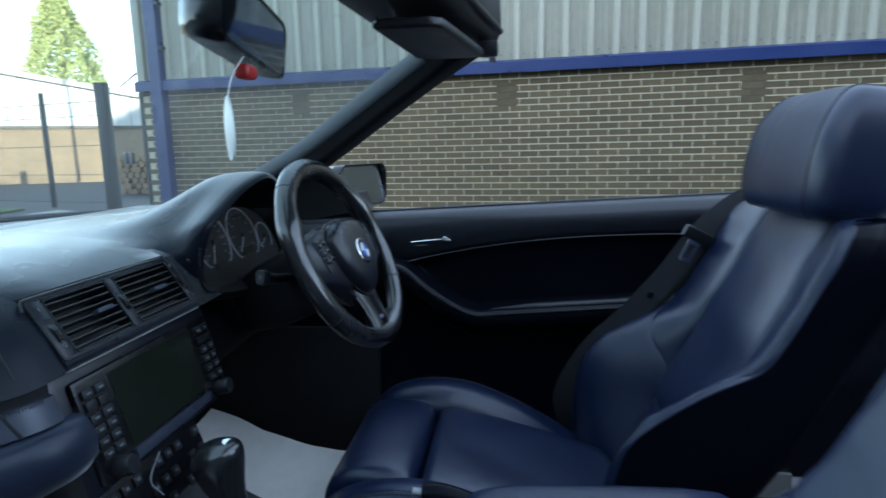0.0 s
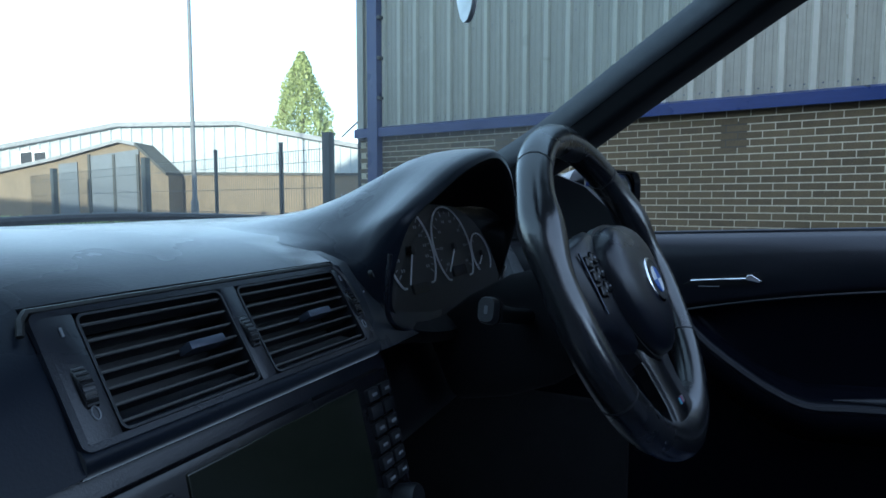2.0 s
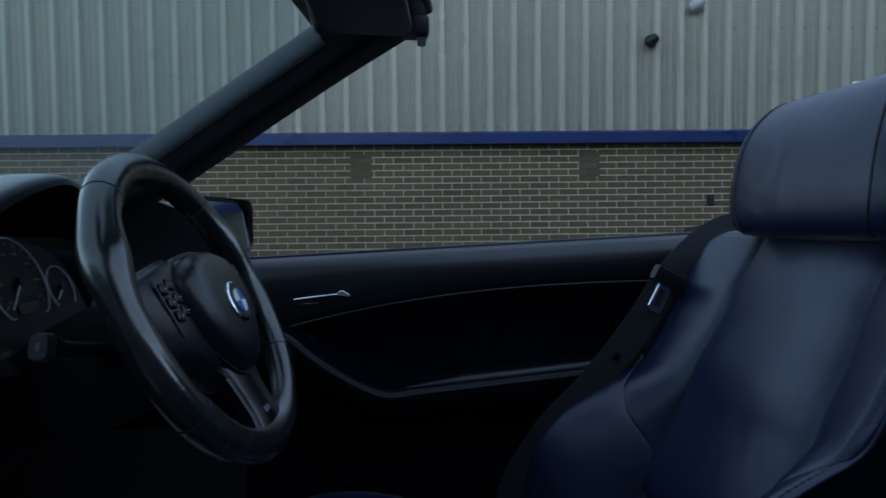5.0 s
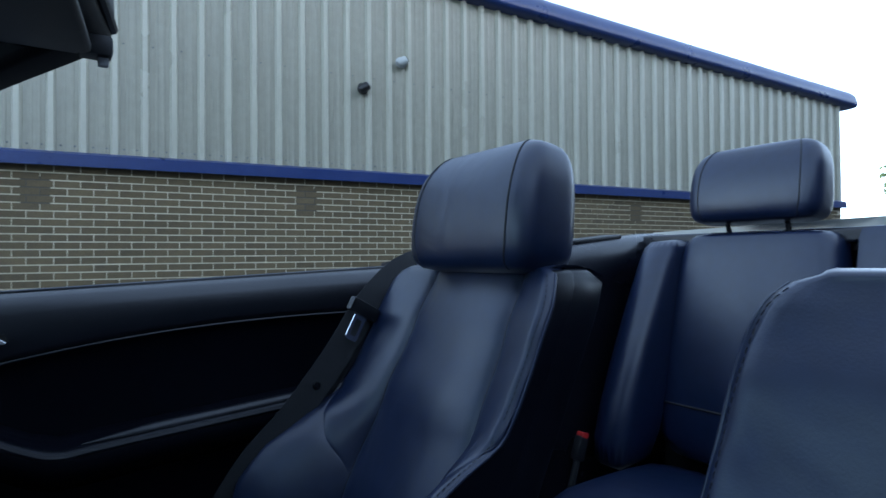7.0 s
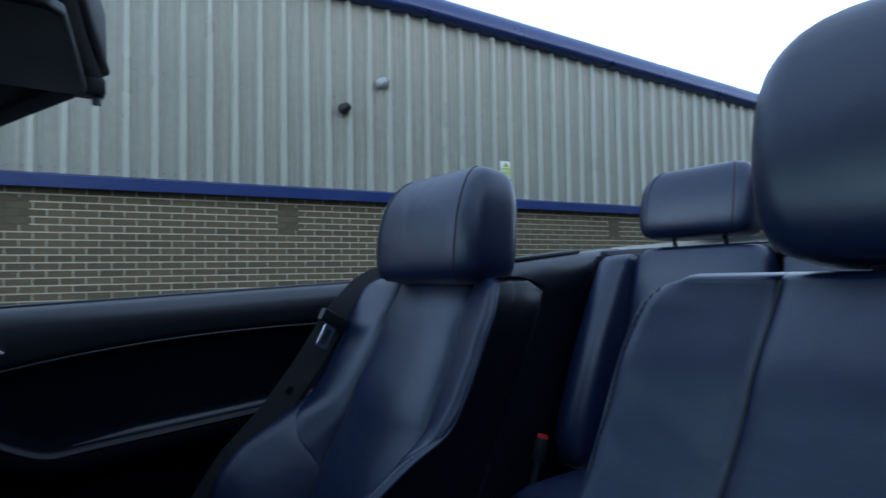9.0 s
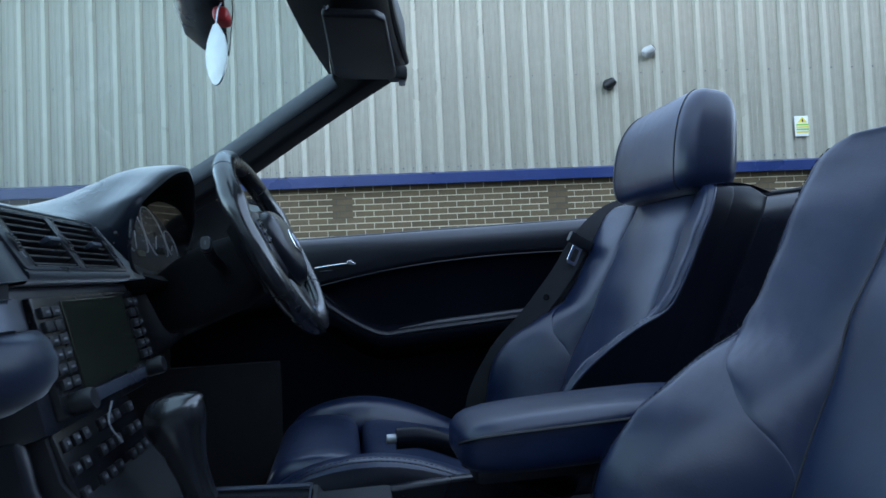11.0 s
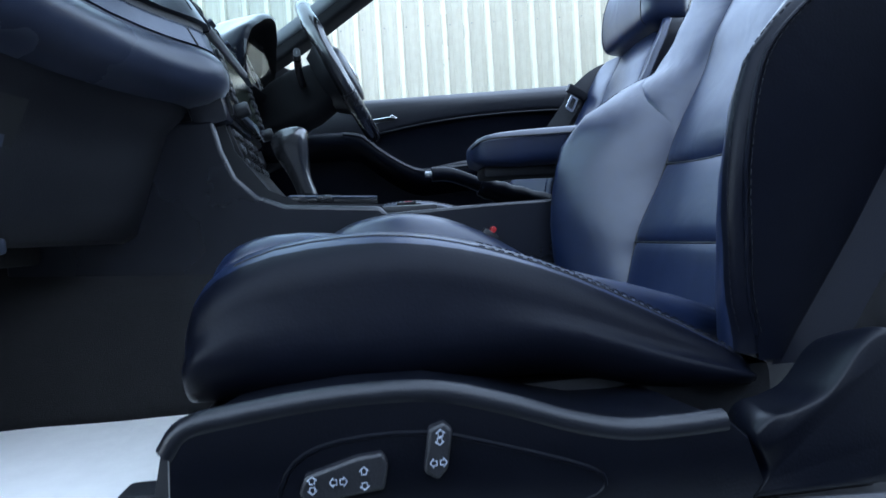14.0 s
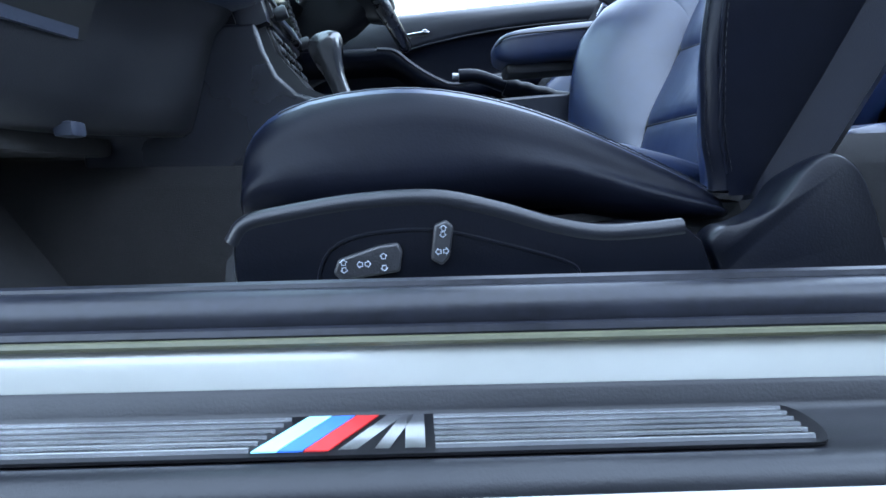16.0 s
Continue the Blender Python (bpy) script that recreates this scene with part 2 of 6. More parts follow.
def part(name, bm, mat, parent=None, label="", smooth=True, subsurf=0, bevel=0.0, sharp=40):
    me = bpy.data.meshes.new(name)
    bmesh.ops.recalc_face_normals(bm, faces=bm.faces)
    if smooth:
        for f in bm.faces:
            f.smooth = True
        if not subsurf:
            for e in bm.edges:
                if len(e.link_faces) == 2 and e.calc_face_angle(0) > radians(sharp):
                    e.smooth = False
    bm.to_mesh(me)
    bm.free()
    me.materials.append(mat)
    ob = new(name, me)
    if parent:
        root = parent
        while root.parent:
            root = root.parent
        ob.parent = parent
        if parent is root and root.type == "EMPTY":
            ob.matrix_parent_inverse = Matrix.Translation(-Vector(root.location))
    if label:
        ob["label"] = label
    if bevel:
        mod = ob.modifiers.new("bevel", "BEVEL")
        mod.width, mod.segments, mod.limit_method = bevel, 3, "ANGLE"
    if subsurf:
        mod = ob.modifiers.new("smooth", "SUBSURF")
        mod.levels = mod.render_levels = subsurf
    return ob


def solo(name, bm, mat, label, category, group="", kind="", **kw):
    return tagged(part(name, bm, mat, None, **kw), label, category, group, kind)


def loft(rings, closed=True, caps=True, bm=None):
    bm = bm or bmesh.new()
    vs = [[bm.verts.new(p) for p in r] for r in rings]
    k = len(rings[0])
    for a, b in zip(vs, vs[1:]):
        for i in range(k if closed else k - 1):
            j = (i + 1) % k
            bm.faces.new((a[i], a[j], b[j], b[i]))
    if caps and closed:
        bm.faces.new(vs[0][::-1])
        bm.faces.new(vs[-1])
    return bm


def rrect(w, h, r, n=4):
    """A rounded rectangle, half sizes w and h."""
    out = []
    for cx, cy, a0 in ((w - r, h - r, 0), (-w + r, h - r, 90), (-w + r, -h + r, 180), (w - r, -h + r, 270)):
        for i in range(n + 1):
            a = radians(a0 + 90 * i / n)
            out.append((cx + r * math.cos(a), cy + r * math.sin(a)))
    return out


def box(c, s, bev=0.0, rot=None, seg=2, bm=None):
    bm = bm or bmesh.new()
    m = Matrix.Translation(c) @ (rot.to_4x4() if rot else Matrix()) @ Matrix.Diagonal((*s, 1))
    geo = bmesh.ops.create_cube(bm, size=1, matrix=m)
    if bev:
        es = list({e for v in geo["verts"] for e in v.link_edges})
        bmesh.ops.bevel(bm, geom=es, offset=bev, segments=seg, affect="EDGES", profile=0.6)
    return bm


def smoothed(pts, k=6):
    """Catmull-Rom through points."""
    p = [Vector(q) for q in pts]
    p = [p[0] * 2 - p[1]] + p + [p[-1] * 2 - p[-2]]
    out = []
    for a, b, c, e in zip(p, p[1:], p[2:], p[3:]):
        for i in range(k):
            t = i / k
            out.append(0.5 * (2 * b + (c - a) * t + (2 * a - 5 * b + 4 * c - e) * t * t + (3 * b - a - 3 * c + e) * t ** 3))
    return out + [p[-2]]


def sweep(path, section, up=(0, 0, 1), caps=True, bm=None, scales=None):
    """A closed 2D section (side, up) swept along a 3D path."""
    rings = []
    for i, p in enumerate(path):
        t = (path[min(i + 1, len(path) - 1)] - path[max(i - 1, 0)]).normalized()
        s = t.cross(Vector(up)).normalized()
        u = s.cross(t).normalized()
        q = scales[i] if scales else 1
        rings.append([p + s * (a * q) + u * (b * q) for a, b in section])
    return loft(rings, True, caps, bm)


def circle(r, n=10):
    return [(r * math.cos(2 * math.pi * i / n), r * math.sin(2 * math.pi * i / n)) for i in range(n)]


def tube(pts, r, n=10, k=6, up=(0, 0, 1), bm=None, scales=None):
    path = smoothed(pts, k) if k > 1 else [Vector(p) for p in pts]
    return sweep(path, circle(r, n), up, True, bm, scales)


def plate(poly, axis, lo, hi, bm=None):
    """A flat polygon given in the two other axes, extruded along an axis."""
    def at(p, v):
        return {"x": (v, p[0], p[1]), "y": (p[0], v, p[1]), "z": (p[0], p[1], v)}[axis]
    return loft([[at(p, lo) for p in poly], [at(p, hi) for p in poly]], True, True, bm)


def lathe(prof, m, n=20, bm=None):
    """Profile of (radius, height) turned about the local z of m."""
    return loft([[m @ Vector((r * math.cos(2 * math.pi * i / n), r * math.sin(2 * math.pi * i / n), h)) for i in range(n)] for r, h in prof], True, True, bm)


def seam(pts, targets, parent, r=0.0016, k=8, name="seam", mat=None):
    """A sewn line laid on the finished surface of other parts."""
    dg = bpy.context.evaluated_depsgraph_get()
    trees = [BVHTree.FromObject(o, dg) for o in targets]
    path = []
    for p in smoothed(pts, k):
        best = None
        for o, tr in zip(targets, trees):
            inv = o.matrix_world.inverted()
            hit = tr.find_nearest(inv @ p)
            if hit[0] is not None and (best is None or hit[3] < best[1]):
                best = (o.matrix_world @ hit[0], hit[3])
        path.append(best[0])
    path = [path[0]] + [(a + b * 2 + c) / 4 for a, b, c in zip(path, path[1:], path[2:])] + [path[-1]]
    d = (path[-1] - path[0]).normalized()
    up = Vector((0, 1, 0)) if abs(d.y) < 0.8 else Vector((0, 0, 1))
    return part(name, sweep(path, circle(r, 6), up), mat or PIPING, parent)


def stitches(path, parent, out, mat, length=0.0046, gap=0.0030, r=0.0005, name="stitching"):
    """A row of short raised stitches along a line of points; out pushes them clear of the hide."""
    bm = bmesh.new()
    pts = [Vector(p) + Vector(out) for p in path]
    dist = [0.0]
    for a, b in zip(pts, pts[1:]):
        dist.append(dist[-1] + (b - a).length)

    def along(d):
        for k in range(len(pts) - 1):
            if d <= dist[k + 1]:
                return pts[k].lerp(pts[k + 1], (d - dist[k]) / max(dist[k + 1] - dist[k], 1e-9))
        return pts[-1]
    d = 0.002
    while d + length < dist[-1]:
        a, b = along(d), along(d + length)
        side = (b - a).cross(Vector(out)).normalized() * r
        up = Vector(out).normalized() * r
        loft([[p + side * u + up * v for u, v in ((1, 0), (0, 1), (-1, 0), (0, -1))] for p in (a, a.lerp(b, 0.5) + up * 0.6, b)], bm=bm)
        d += length + gap
    return part(name, bm, mat, parent, "row of pale worn stitches")


# ---------------------------------------------------------------- ground and walls around
bm = bmesh.new()
bmesh.ops.create_grid(bm, x_segments=1, y_segments=1, size=900)
solo("ground", bm, ASPHALT, "grey asphalt yard reaching to the horizon", "ground", kind="structure")

# unseen block added across the yard, to keep the low sun off the car
bm = box((47, -17, 5.9), (96, 8, 11.8))
box((-15, -17, 3.6), (28, 8, 7.2), bm=bm)
solo("unseen_sun_block", bm, BLOCKWALL, "plain unseen block added across the yard to hold off the low sun", "building", kind="structure", smooth=False)

TH = radians(-7)
WALL = Matrix.Rotation(TH, 4, "Z") @ Matrix.Translation((0, 7.7275, 0))
U0, U1, ZR, ZE = -6.65, 15.1, 5.17, 4.62


def wallpart(name, bm, mat, parent=None, label="", **kw):
    bmesh.ops.transform(bm, matrix=WALL, verts=bm.verts)
    return part(name, bm, mat, parent, label, **kw)


def eave(u):
    return ZR - (ZR - ZE) * max(0.0, u - 4.2) / (U1 - 4.2)


ware = thing("warehouse", "grey clad warehouse on a buff brick base with blue trims", "building", WALL @ Vector((4, 0, 0)), kind="structure")
bm = bmesh.new()
plate([(U0, 0), (U1, 0), (U1, 2.1), (U0, 2.1)], "y", -0.0085, 0.25, bm)
wallpart("mortar_wall", bm, MORTAR, ware, "pale mortar bed of the brick wall", smooth=False)
bm = bmesh.new()
plate([(U0, 2.08), (U1, 2.08), (U1, ZE), (4.2, ZR), (U0, eave(U0))], "y", 0.1, 12.0, bm)
wallpart("shell", bm, CLAD, ware, "plain body of the warehouse", smooth=False)
# ribbed sheet
bm = bmesh.new()
pitch = 0.3205
u = -0.35 - 0.3205 * 20
prof = []
while u < U1 + 0.2:
    for du, dn in ((-0.056, 0), (-0.030, -0.052), (0.026, -0.052), (0.050, 0), (0.105, 0), (0.112, -0.006), (0.138, -0.006), (0.145, 0), (0.185, 0), (0.192, -0.006), (0.218, -0.006), (0.225, 0)):
        if U0 < u + du < U1:
            prof.append((u + du, dn))
    u += pitch
prof = [(U0, 0)] + prof + [(U1, 0)]
lo = [bm.verts.new((a, b, 2.2)) for a, b in prof]
hi = [bm.verts.new((a, b, eave(a) + 0.02)) for a, b in prof]
for i in range(len(prof) - 1):
    bm.faces.new((lo[i], lo[i + 1], hi[i + 1], hi[i]))
wallpart("cladding", bm, CLAD, ware, "pale grey ribbed steel cladding", smooth=False)
# rib crowns capped in the lighter tone, so they read as lit
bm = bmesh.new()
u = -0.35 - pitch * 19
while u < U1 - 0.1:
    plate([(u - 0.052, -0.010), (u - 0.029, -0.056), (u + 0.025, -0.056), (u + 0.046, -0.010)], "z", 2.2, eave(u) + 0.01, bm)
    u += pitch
tagged(wallpart("rib_crowns", bm, CLADRIB, ware, smooth=False), "crowns of the cladding ribs, light on them put into the colour", kind="stuff")
bm = bmesh.new()
u = -0.35 - pitch * 19
while u < U1 - 0.1:
    for z in (2.31, 3.59):
        for du in ((0.085,) if z > 3 else (-0.09, 0.09)):
            bmesh.ops.create_cone(bm, cap_ends=True, segments=6, radius1=0.011, radius2=0.007, depth=0.012, matrix=Matrix.Translation((u + du, -0.006, z)) @ Matrix.Rotation(radians(90), 4, "X"))
    u += pitch
sc_ = wallpart("fixing_screws", bm, LAMPGREY, ware, "rows of small dark fixing screws", smooth=False)
tagged(sc_, "rows of small dark fixing screws", kind="stuff")
bm = plate([(-0.13, 2.06), (-0.13, 2.20), (-0.05, 2.235), (0.1, 2.235), (0.1, 2.085), (-0.12, 2.06)], "x", U0 - 0.05, U1 + 0.02)
wallpart("drip_trim", bm, BLUETRIM, ware, "deep blue drip trim", smooth=False)
for a, b in ((U0 - 0.3, 4.2), (4.2, U1 + 0.42)):
    bm = bmesh.new()
    ring = []
    for q in (a, b):
        z = eave(q)
        ring.append([(q, -0.08, z - 0.13), (q, -0.18, z - 0.11), (q, -0.205, z - 0.07)] + [(q, -0.21 + 0.34 * (1 - math.cos(v)), z - 0.05 + 0.37 * math.sin(v)) for v in [math.pi / 2 * w / 10 for w in range(11)]] + [(q, 0.3, z + 0.32), (q, 0.3, z - 0.13)])
    loft(ring, True, True, bm)
    wallpart("verge_trim", bm, BLUETRIM, ware, "rounded blue verge trim along the roof", sharp=50)
bm = plate([(U0 - 0.04, -0.06), (U0 + 0.10, -0.06), (U0 + 0.10, 0.2), (U0 - 0.04, 0.2)], "z", 2.05, eave(U0))
wallpart("corner_trim", bm, CLAD, ware, "pale corner trim", smooth=False)
bm = plate([(U0 + 0.27, -0.16), (U0 + 0.47, -0.16), (U0 + 0.47, -0.01), (U0 + 0.27, -0.01)], "z", 0.0, eave(U0))
down = wallpart("downpipe", bm, BLUETRIM, ware, "blue downpipe at the corner", smooth=False)
for z in (2.7, 3.35, 4.0):
    bm = box((U0 + 0.5, -0.09, z), (0.07, 0.12, 0.05), 0.006)
    wallpart("bracket", bm, STEEL, down)
for k in range(-2, 6):
    uu = -0.80 + 3.08 * k
    if U0 + 0.5 < uu < U1 - 0.3:
        bm = box((uu - 0.02, 0.004, 1.785), (0.285, 0.03, 0.315), 0.004)
        wallpart("padstone", bm, CONCRETE, ware, "grey concrete padstone under the trim", smooth=False)
# no real opening: a black box paints the shade inside the vent brick
bm = box((3.905, -0.012, 1.29), (0.10, 0.03, 0.145), 0.003)
wallpart("vent_hole_shade", bm, BLACKM, ware, "black block for the shade in an open vent brick", smooth=False)


def wlamp(u, z, mat, label):
    t = thing("wall_camera", label, "security camera", WALL @ Vector((u, -0.2, z)))
    m = WALL @ Matrix.Translation((u, -0.035, z)) @ Matrix.Rotation(radians(90), 4, "X")
    part("wall_plate", lathe([(0.075, 0), (0.085, 0.02), (0.06, 0.05)], m, 20), mat, t)
    m2 = WALL @ Matrix.Translation((u, -0.09, z)) @ Matrix.Rotation(radians(58), 4, "Y") @ Matrix.Rotation(radians(12), 4, "X")
    part("housing", lathe([(0.050, -0.07), (0.062, -0.055), (0.066, 0.045), (0.058, 0.075), (0.042, 0.083)], m2, 20), mat, t)
    part("lens_ring", lathe([(0.042, 0.085), (0.046, 0.090), (0.026, 0.093)], m2, 20), GLOSS if mat is not BLACKM else GALV, t)
    return t


wlamp(3.07, 3.41, BLACKM, "small black camera fixed to the ribbed cladding")
wlamp(3.67, 3.87, CAMGREY, "small white camera fixed to the ribbed cladding")
sign = thing("warning_sign", "small yellow and green warning sign on the cladding", "sign", WALL @ Vector((5.93, -0.05, 2.57)))
wallpart("board", box((5.935, -0.04, 2.715), (0.23, 0.006, 0.30), 0.002), WHITEP, sign)
bm = loft([[(5.86, y, 2.765), (6.01, y, 2.765), (5.935, y, 2.855)] for y in (-0.048, -0.044)])
wallpart("triangle", bm, YELLOW, sign, smooth=False)
for z, mt in ((2.735, GREENMARK), (2.70, YELLOW), (2.665, GREENMARK), (2.625, YELLOW)):
    wallpart("text_bar", box((5.935, -0.046, z), (0.19, 0.004, 0.022)), mt, sign, smooth=False)
wallpart("text_bar", box((5.935, -0.047, 2.795), (0.02, 0.006, 0.04)), BLACKM, sign, smooth=False)

# ---------------------------------------------------------------- yard in front of the car
FENCE = [(-8.0, 10.7), (-9.75, 11.16), (-12.8, 12.0), (-17.2, 13.2), (-26.4, 15.8), (-31.7, 17.3)]


def post(x, y, h, w, label):
    t = thing("fence_post", label, "fence post", (x, y, 0), "steel fence posts")
    part("shaft", box((x, y, h / 2), (w, w, h), 0.006), STEEL, t)
    part("cap", box((x, y, h + 0.012), (w * 1.12, w * 1.12, 0.024), 0.006), STEEL, t)
    return t


for i, (x, y) in enumerate(FENCE):
    thick = i in (0, 3, 4)
    post(x, y, 2.5 if i == 0 else 2.4, 0.20 if thick else 0.075, "thick dark steel gate post" if thick else "slim dark steel fence post")
for i, ((x0, y0), (x1, y1)) in enumerate(zip(FENCE, FENCE[1:])):
    a, b = Vector((x0, y0, 0)), Vector((x1, y1, 0))
    bm = bmesh.new()
    L = (b - a).length
    nv = int(L / 0.10)
    for k in range(1, nv):
        p = a.lerp(b, k / nv)
        box((p.x, p.y, 1.15), (0.006, 0.006, 2.1), bm=bm)
    ang = math.atan2(y1 - y0, x1 - x0)
    rot = Matrix.Rotation(ang, 3, "Z")
    for z in (0.12, 0.7, 1.3, 1.9, 2.18):
        c = (a + b) / 2
        box((c.x, c.y, z), (L, 0.012, 0.012), rot=rot, bm=bm)
    solo("mesh_fence_panel", bm, STEEL, "dark welded wire mesh fence panel between posts", "fence", "mesh fence panels", smooth=False)
# short gate arm to the warehouse corner
g = thing("barrier_gate", "thin dark steel rail between gate post and warehouse", "gate", (-6.6, 9.6, 0))
part("rail", tube([(-7.7, 10.8, 2.42), (-6.2, 9.2, 2.48)], 0.02, 8, 1), STEEL, g)
part("upright", box((-6.3, 9.4, 1.25), (0.06, 0.06, 2.5), 0.005), STEEL, g)
lk = thing("gate_lock", "black steel lock box on the gate post", "lock", (-7.6, 10.6, 1.0))
part("lock_case", box((-7.55, 10.68, 1.02), (0.22, 0.05, 0.22), 0.01), STEEL, lk)
for dx in (-0.06, 0.06):
    part("lock_bar", box((-7.55 + dx, 10.64, 1.02), (0.02, 0.03, 0.26), 0.004), GALV, lk)

# lamp post
lp = thing("street_lamp", "tall grey galvanised street lamp column", "street lamp", (-15.0, 13.2, 0))
part("column", lathe([(0.11, 0), (0.11, 1.0), (0.075, 1.05), (0.05, 8.0)], Matrix.Translation((-15.0, 13.2, 0)), 14), LAMPGREY, lp)
part("base_collar", lathe([(0.16, 0), (0.16, 0.5), (0.13, 0.6)], Matrix.Translation((-15.0, 13.2, 0)), 14), STEEL, lp)
part("lantern", box((-15.0, 12.8, 8.05), (0.2, 0.8, 0.12), 0.03), LAMPGREY, lp)

# hedge and verge
bm = plate([(-30, 9.6), (-9.6, 9.3), (-9.8, 10.4), (-30, 14.5)], "z", 0.004, 0.05)
solo("grass_verge", bm, GRASS, "strip of mown grass by the fence", "verge", kind="stuff", smooth=False)
rnd = random.Random(4)
bm = bmesh.new()
for k in range(2600):
    t = rnd.random()
    x, y, z = -10.6 - 11 * t + rnd.uniform(-.3, .3), 9.75 + 1.4 * t + rnd.uniform(-.45, .45), rnd.uniform(0.02, 0.5) * (0.8 + 0.2 * math.sin(t * 40))
    q = Matrix.LocRotScale((x, y, z), Euler((rnd.uniform(0, 6), rnd.uniform(0, 6), rnd.uniform(0, 6))), (0.09, 0.05, 1))
    vs = [bm.verts.new(q @ Vector(p)) for p in ((-1, 0, 0), (0, -1, 0), (1, 0, 0), (0, 1, 0))]
    bm.faces.new(vs)
solo("low_hedge", bm, LEAF, "low clipped green hedge along the verge", "hedge", kind="stuff", smooth=False)

# conifer
TX, TY = -25.0, 31.0
tree = thing("conifer", "tall conical light green conifer behind the sheds", "tree", (TX, TY, 0))
part("trunk", lathe([(0.28, 0), (0.2, 3), (0.1, 7), (0.02, 10.0)], Matrix.Translation((TX, TY, 0)), 10), BARK, tree)
bm = bmesh.new()
for k in range(26):
    z = 1.8 + 7.6 * k / 26
    a = k * 2.4
    L = 3.2 * (1 - (z - 1.2) / 9.6) ** 0.8
    tube([(TX, TY, z), (TX + math.cos(a) * L * .6, TY + math.sin(a) * L * .6, z + .25), (TX + math.cos(a) * L, TY + math.sin(a) * L, z + .6)], 0.03, 5, 2, bm=bm)
part("limbs", bm, BARK, tree)
bm = bmesh.new()
for k in range(24000):
    z = 1.0 + 9.6 * rnd.random() ** 1.15
    a = rnd.uniform(0, 2 * math.pi)
    lump = 1 + 0.16 * math.sin(3 * a + z * 1.7) + 0.12 * math.sin(7 * a - 2.3 * z)
    rmax = 3.5 * max(0.02, 1 - (z - 0.6) / 10.1) ** 0.78 * lump
    r = rmax * (0.55 + 0.45 * rnd.random() ** 0.5)
    s = rnd.uniform(0.06, 0.15)
    q = Matrix.LocRotScale((TX + r * math.cos(a), TY + r * math.sin(a), z + rnd.uniform(-.1, .1)), Euler((rnd.uniform(-.9, .9), rnd.uniform(-.9, .9), a)), (s, s * .55, s))
    vs = [bm.verts.new(q @ Vector(p)) for p in ((-1, 0, -.2), (0, -1, 0), (1, 0, .5), (0, 1, 0))]
    bm.faces.new(vs)
part("crown", bm, LEAF, tree, "many small sunlit sprays of foliage", smooth=False)
# leafy tree behind the car
TX, TY = 33.0, 7.4
tree = thing("broadleaf_tree", "broad green leafy tree beyond the warehouse end", "tree", (TX, TY, 0))
part("trunk", lathe([(0.35, 0), (0.25, 2), (0.12, 5)], Matrix.Translation((TX, TY, 0)), 10), BARK, tree)
bm = bmesh.new()
for k in range(14):
    a, e = k * 2.4, 0.5 + 0.06 * k
    tube([(TX, TY, 1.6 + .2 * k), (TX + math.cos(a) * 1.2, TY + math.sin(a) * 1.2, 2.4 + .22 * k), (TX + math.cos(a) * 2.2, TY + math.sin(a) * 2.2, 3.1 + .22 * k)], 0.05, 5, 2, bm=bm)
part("limbs", bm, BARK, tree)
bm = bmesh.new()
for k in range(5200):
    v = Vector((rnd.gauss(0, 1), rnd.gauss(0, 1), rnd.gauss(0, 1))).normalized()
    r = 2.6 * (0.55 + 0.45 * rnd.random() ** .4) * (1 + .22 * math.sin(4 * v.x + 5 * v.z) + .16 * math.sin(7 * v.y + 3 * v.z))
    s = rnd.uniform(0.09, 0.2)
    q = Matrix.LocRotScale((TX + v.x * r, TY + v.y * r, 3.6 + v.z * r * .85), Euler((rnd.uniform(0, 6), rnd.uniform(0, 6), rnd.uniform(0, 6))), (s, s * .6, s))
    vs = [bm.verts.new(q @ Vector(p)) for p in ((-1, 0, -.2), (0, -1, 0), (1, 0, .3), (0, 1, 0))]
    bm.faces.new(vs)
part("crown", bm, LEAF, tree, "loose clumps of green leaves", smooth=False)

# sheds
shed = thing("low_shed", "long pale clad shed with a tan brick base", "building", (-24, 22, 0), kind="structure")
A, B = Vector((-17.0, 24.0, 0)), Vector((-33.0, 17.0, 0))
dirv = (B - A).normalized()
nor = Vector((dirv.y, -dirv.x, 0))
nor = nor if nor.dot(-A) > 0 else -nor
L = (B - A).length


def onshed(p, z, off=0.0):
    """A place on the shed front: p along it, z up, off towards the yard."""
    return A + dirv * p + nor * off + Vector((0, 0, z))


ROOF = ((-7.0, 2.6), (-0.4, 3.70), (4.0, 4.52), (5.0, 4.74), (11.1, 4.68), (15.9, 3.80), (24.0, 2.4))


def roofline(p):
    for (a, p0), (b, p1) in zip(ROOF, ROOF[1:]):
        if p <= b:
            return p0 + (p1 - p0) * (p - a) / (b - a)
    return ROOF[-1][1]


def shedslab(poly, o0, o1, name, mat, parent, label=""):
    return part(name, loft([[onshed(p, z, o) for p, z in poly] for o in (o0, o1)]), mat, parent, label, smooth=False)


shedslab([(-6.8, 0), (23.8, 0), (23.8, 1.75), (12.0, 2.32), (-6.8, 2.32)], -0.25, 0.0, "brick_base", TAN, shed, "tan brick base")
shedslab([(14.6, 0.0), (23.6, 0.0), (23.6, 1.75), (14.6, 1.75)], 0.0, 0.06, "brick_panel", ORANGEBRICK, shed, "orange brick panel")
bm = bmesh.new()
pts, q_ = [], -6.8
while q_ < 23.5:
    pts += [(q_, 0.0), (q_ + 0.10, 0.0), (q_ + 0.14, 0.06), (q_ + 0.24, 0.06), (q_ + 0.28, 0.0)]
    q_ += 0.52
vlo = [bm.verts.new(onshed(p, 2.30 if p < 12 else 1.75, o)) for p, o in pts]
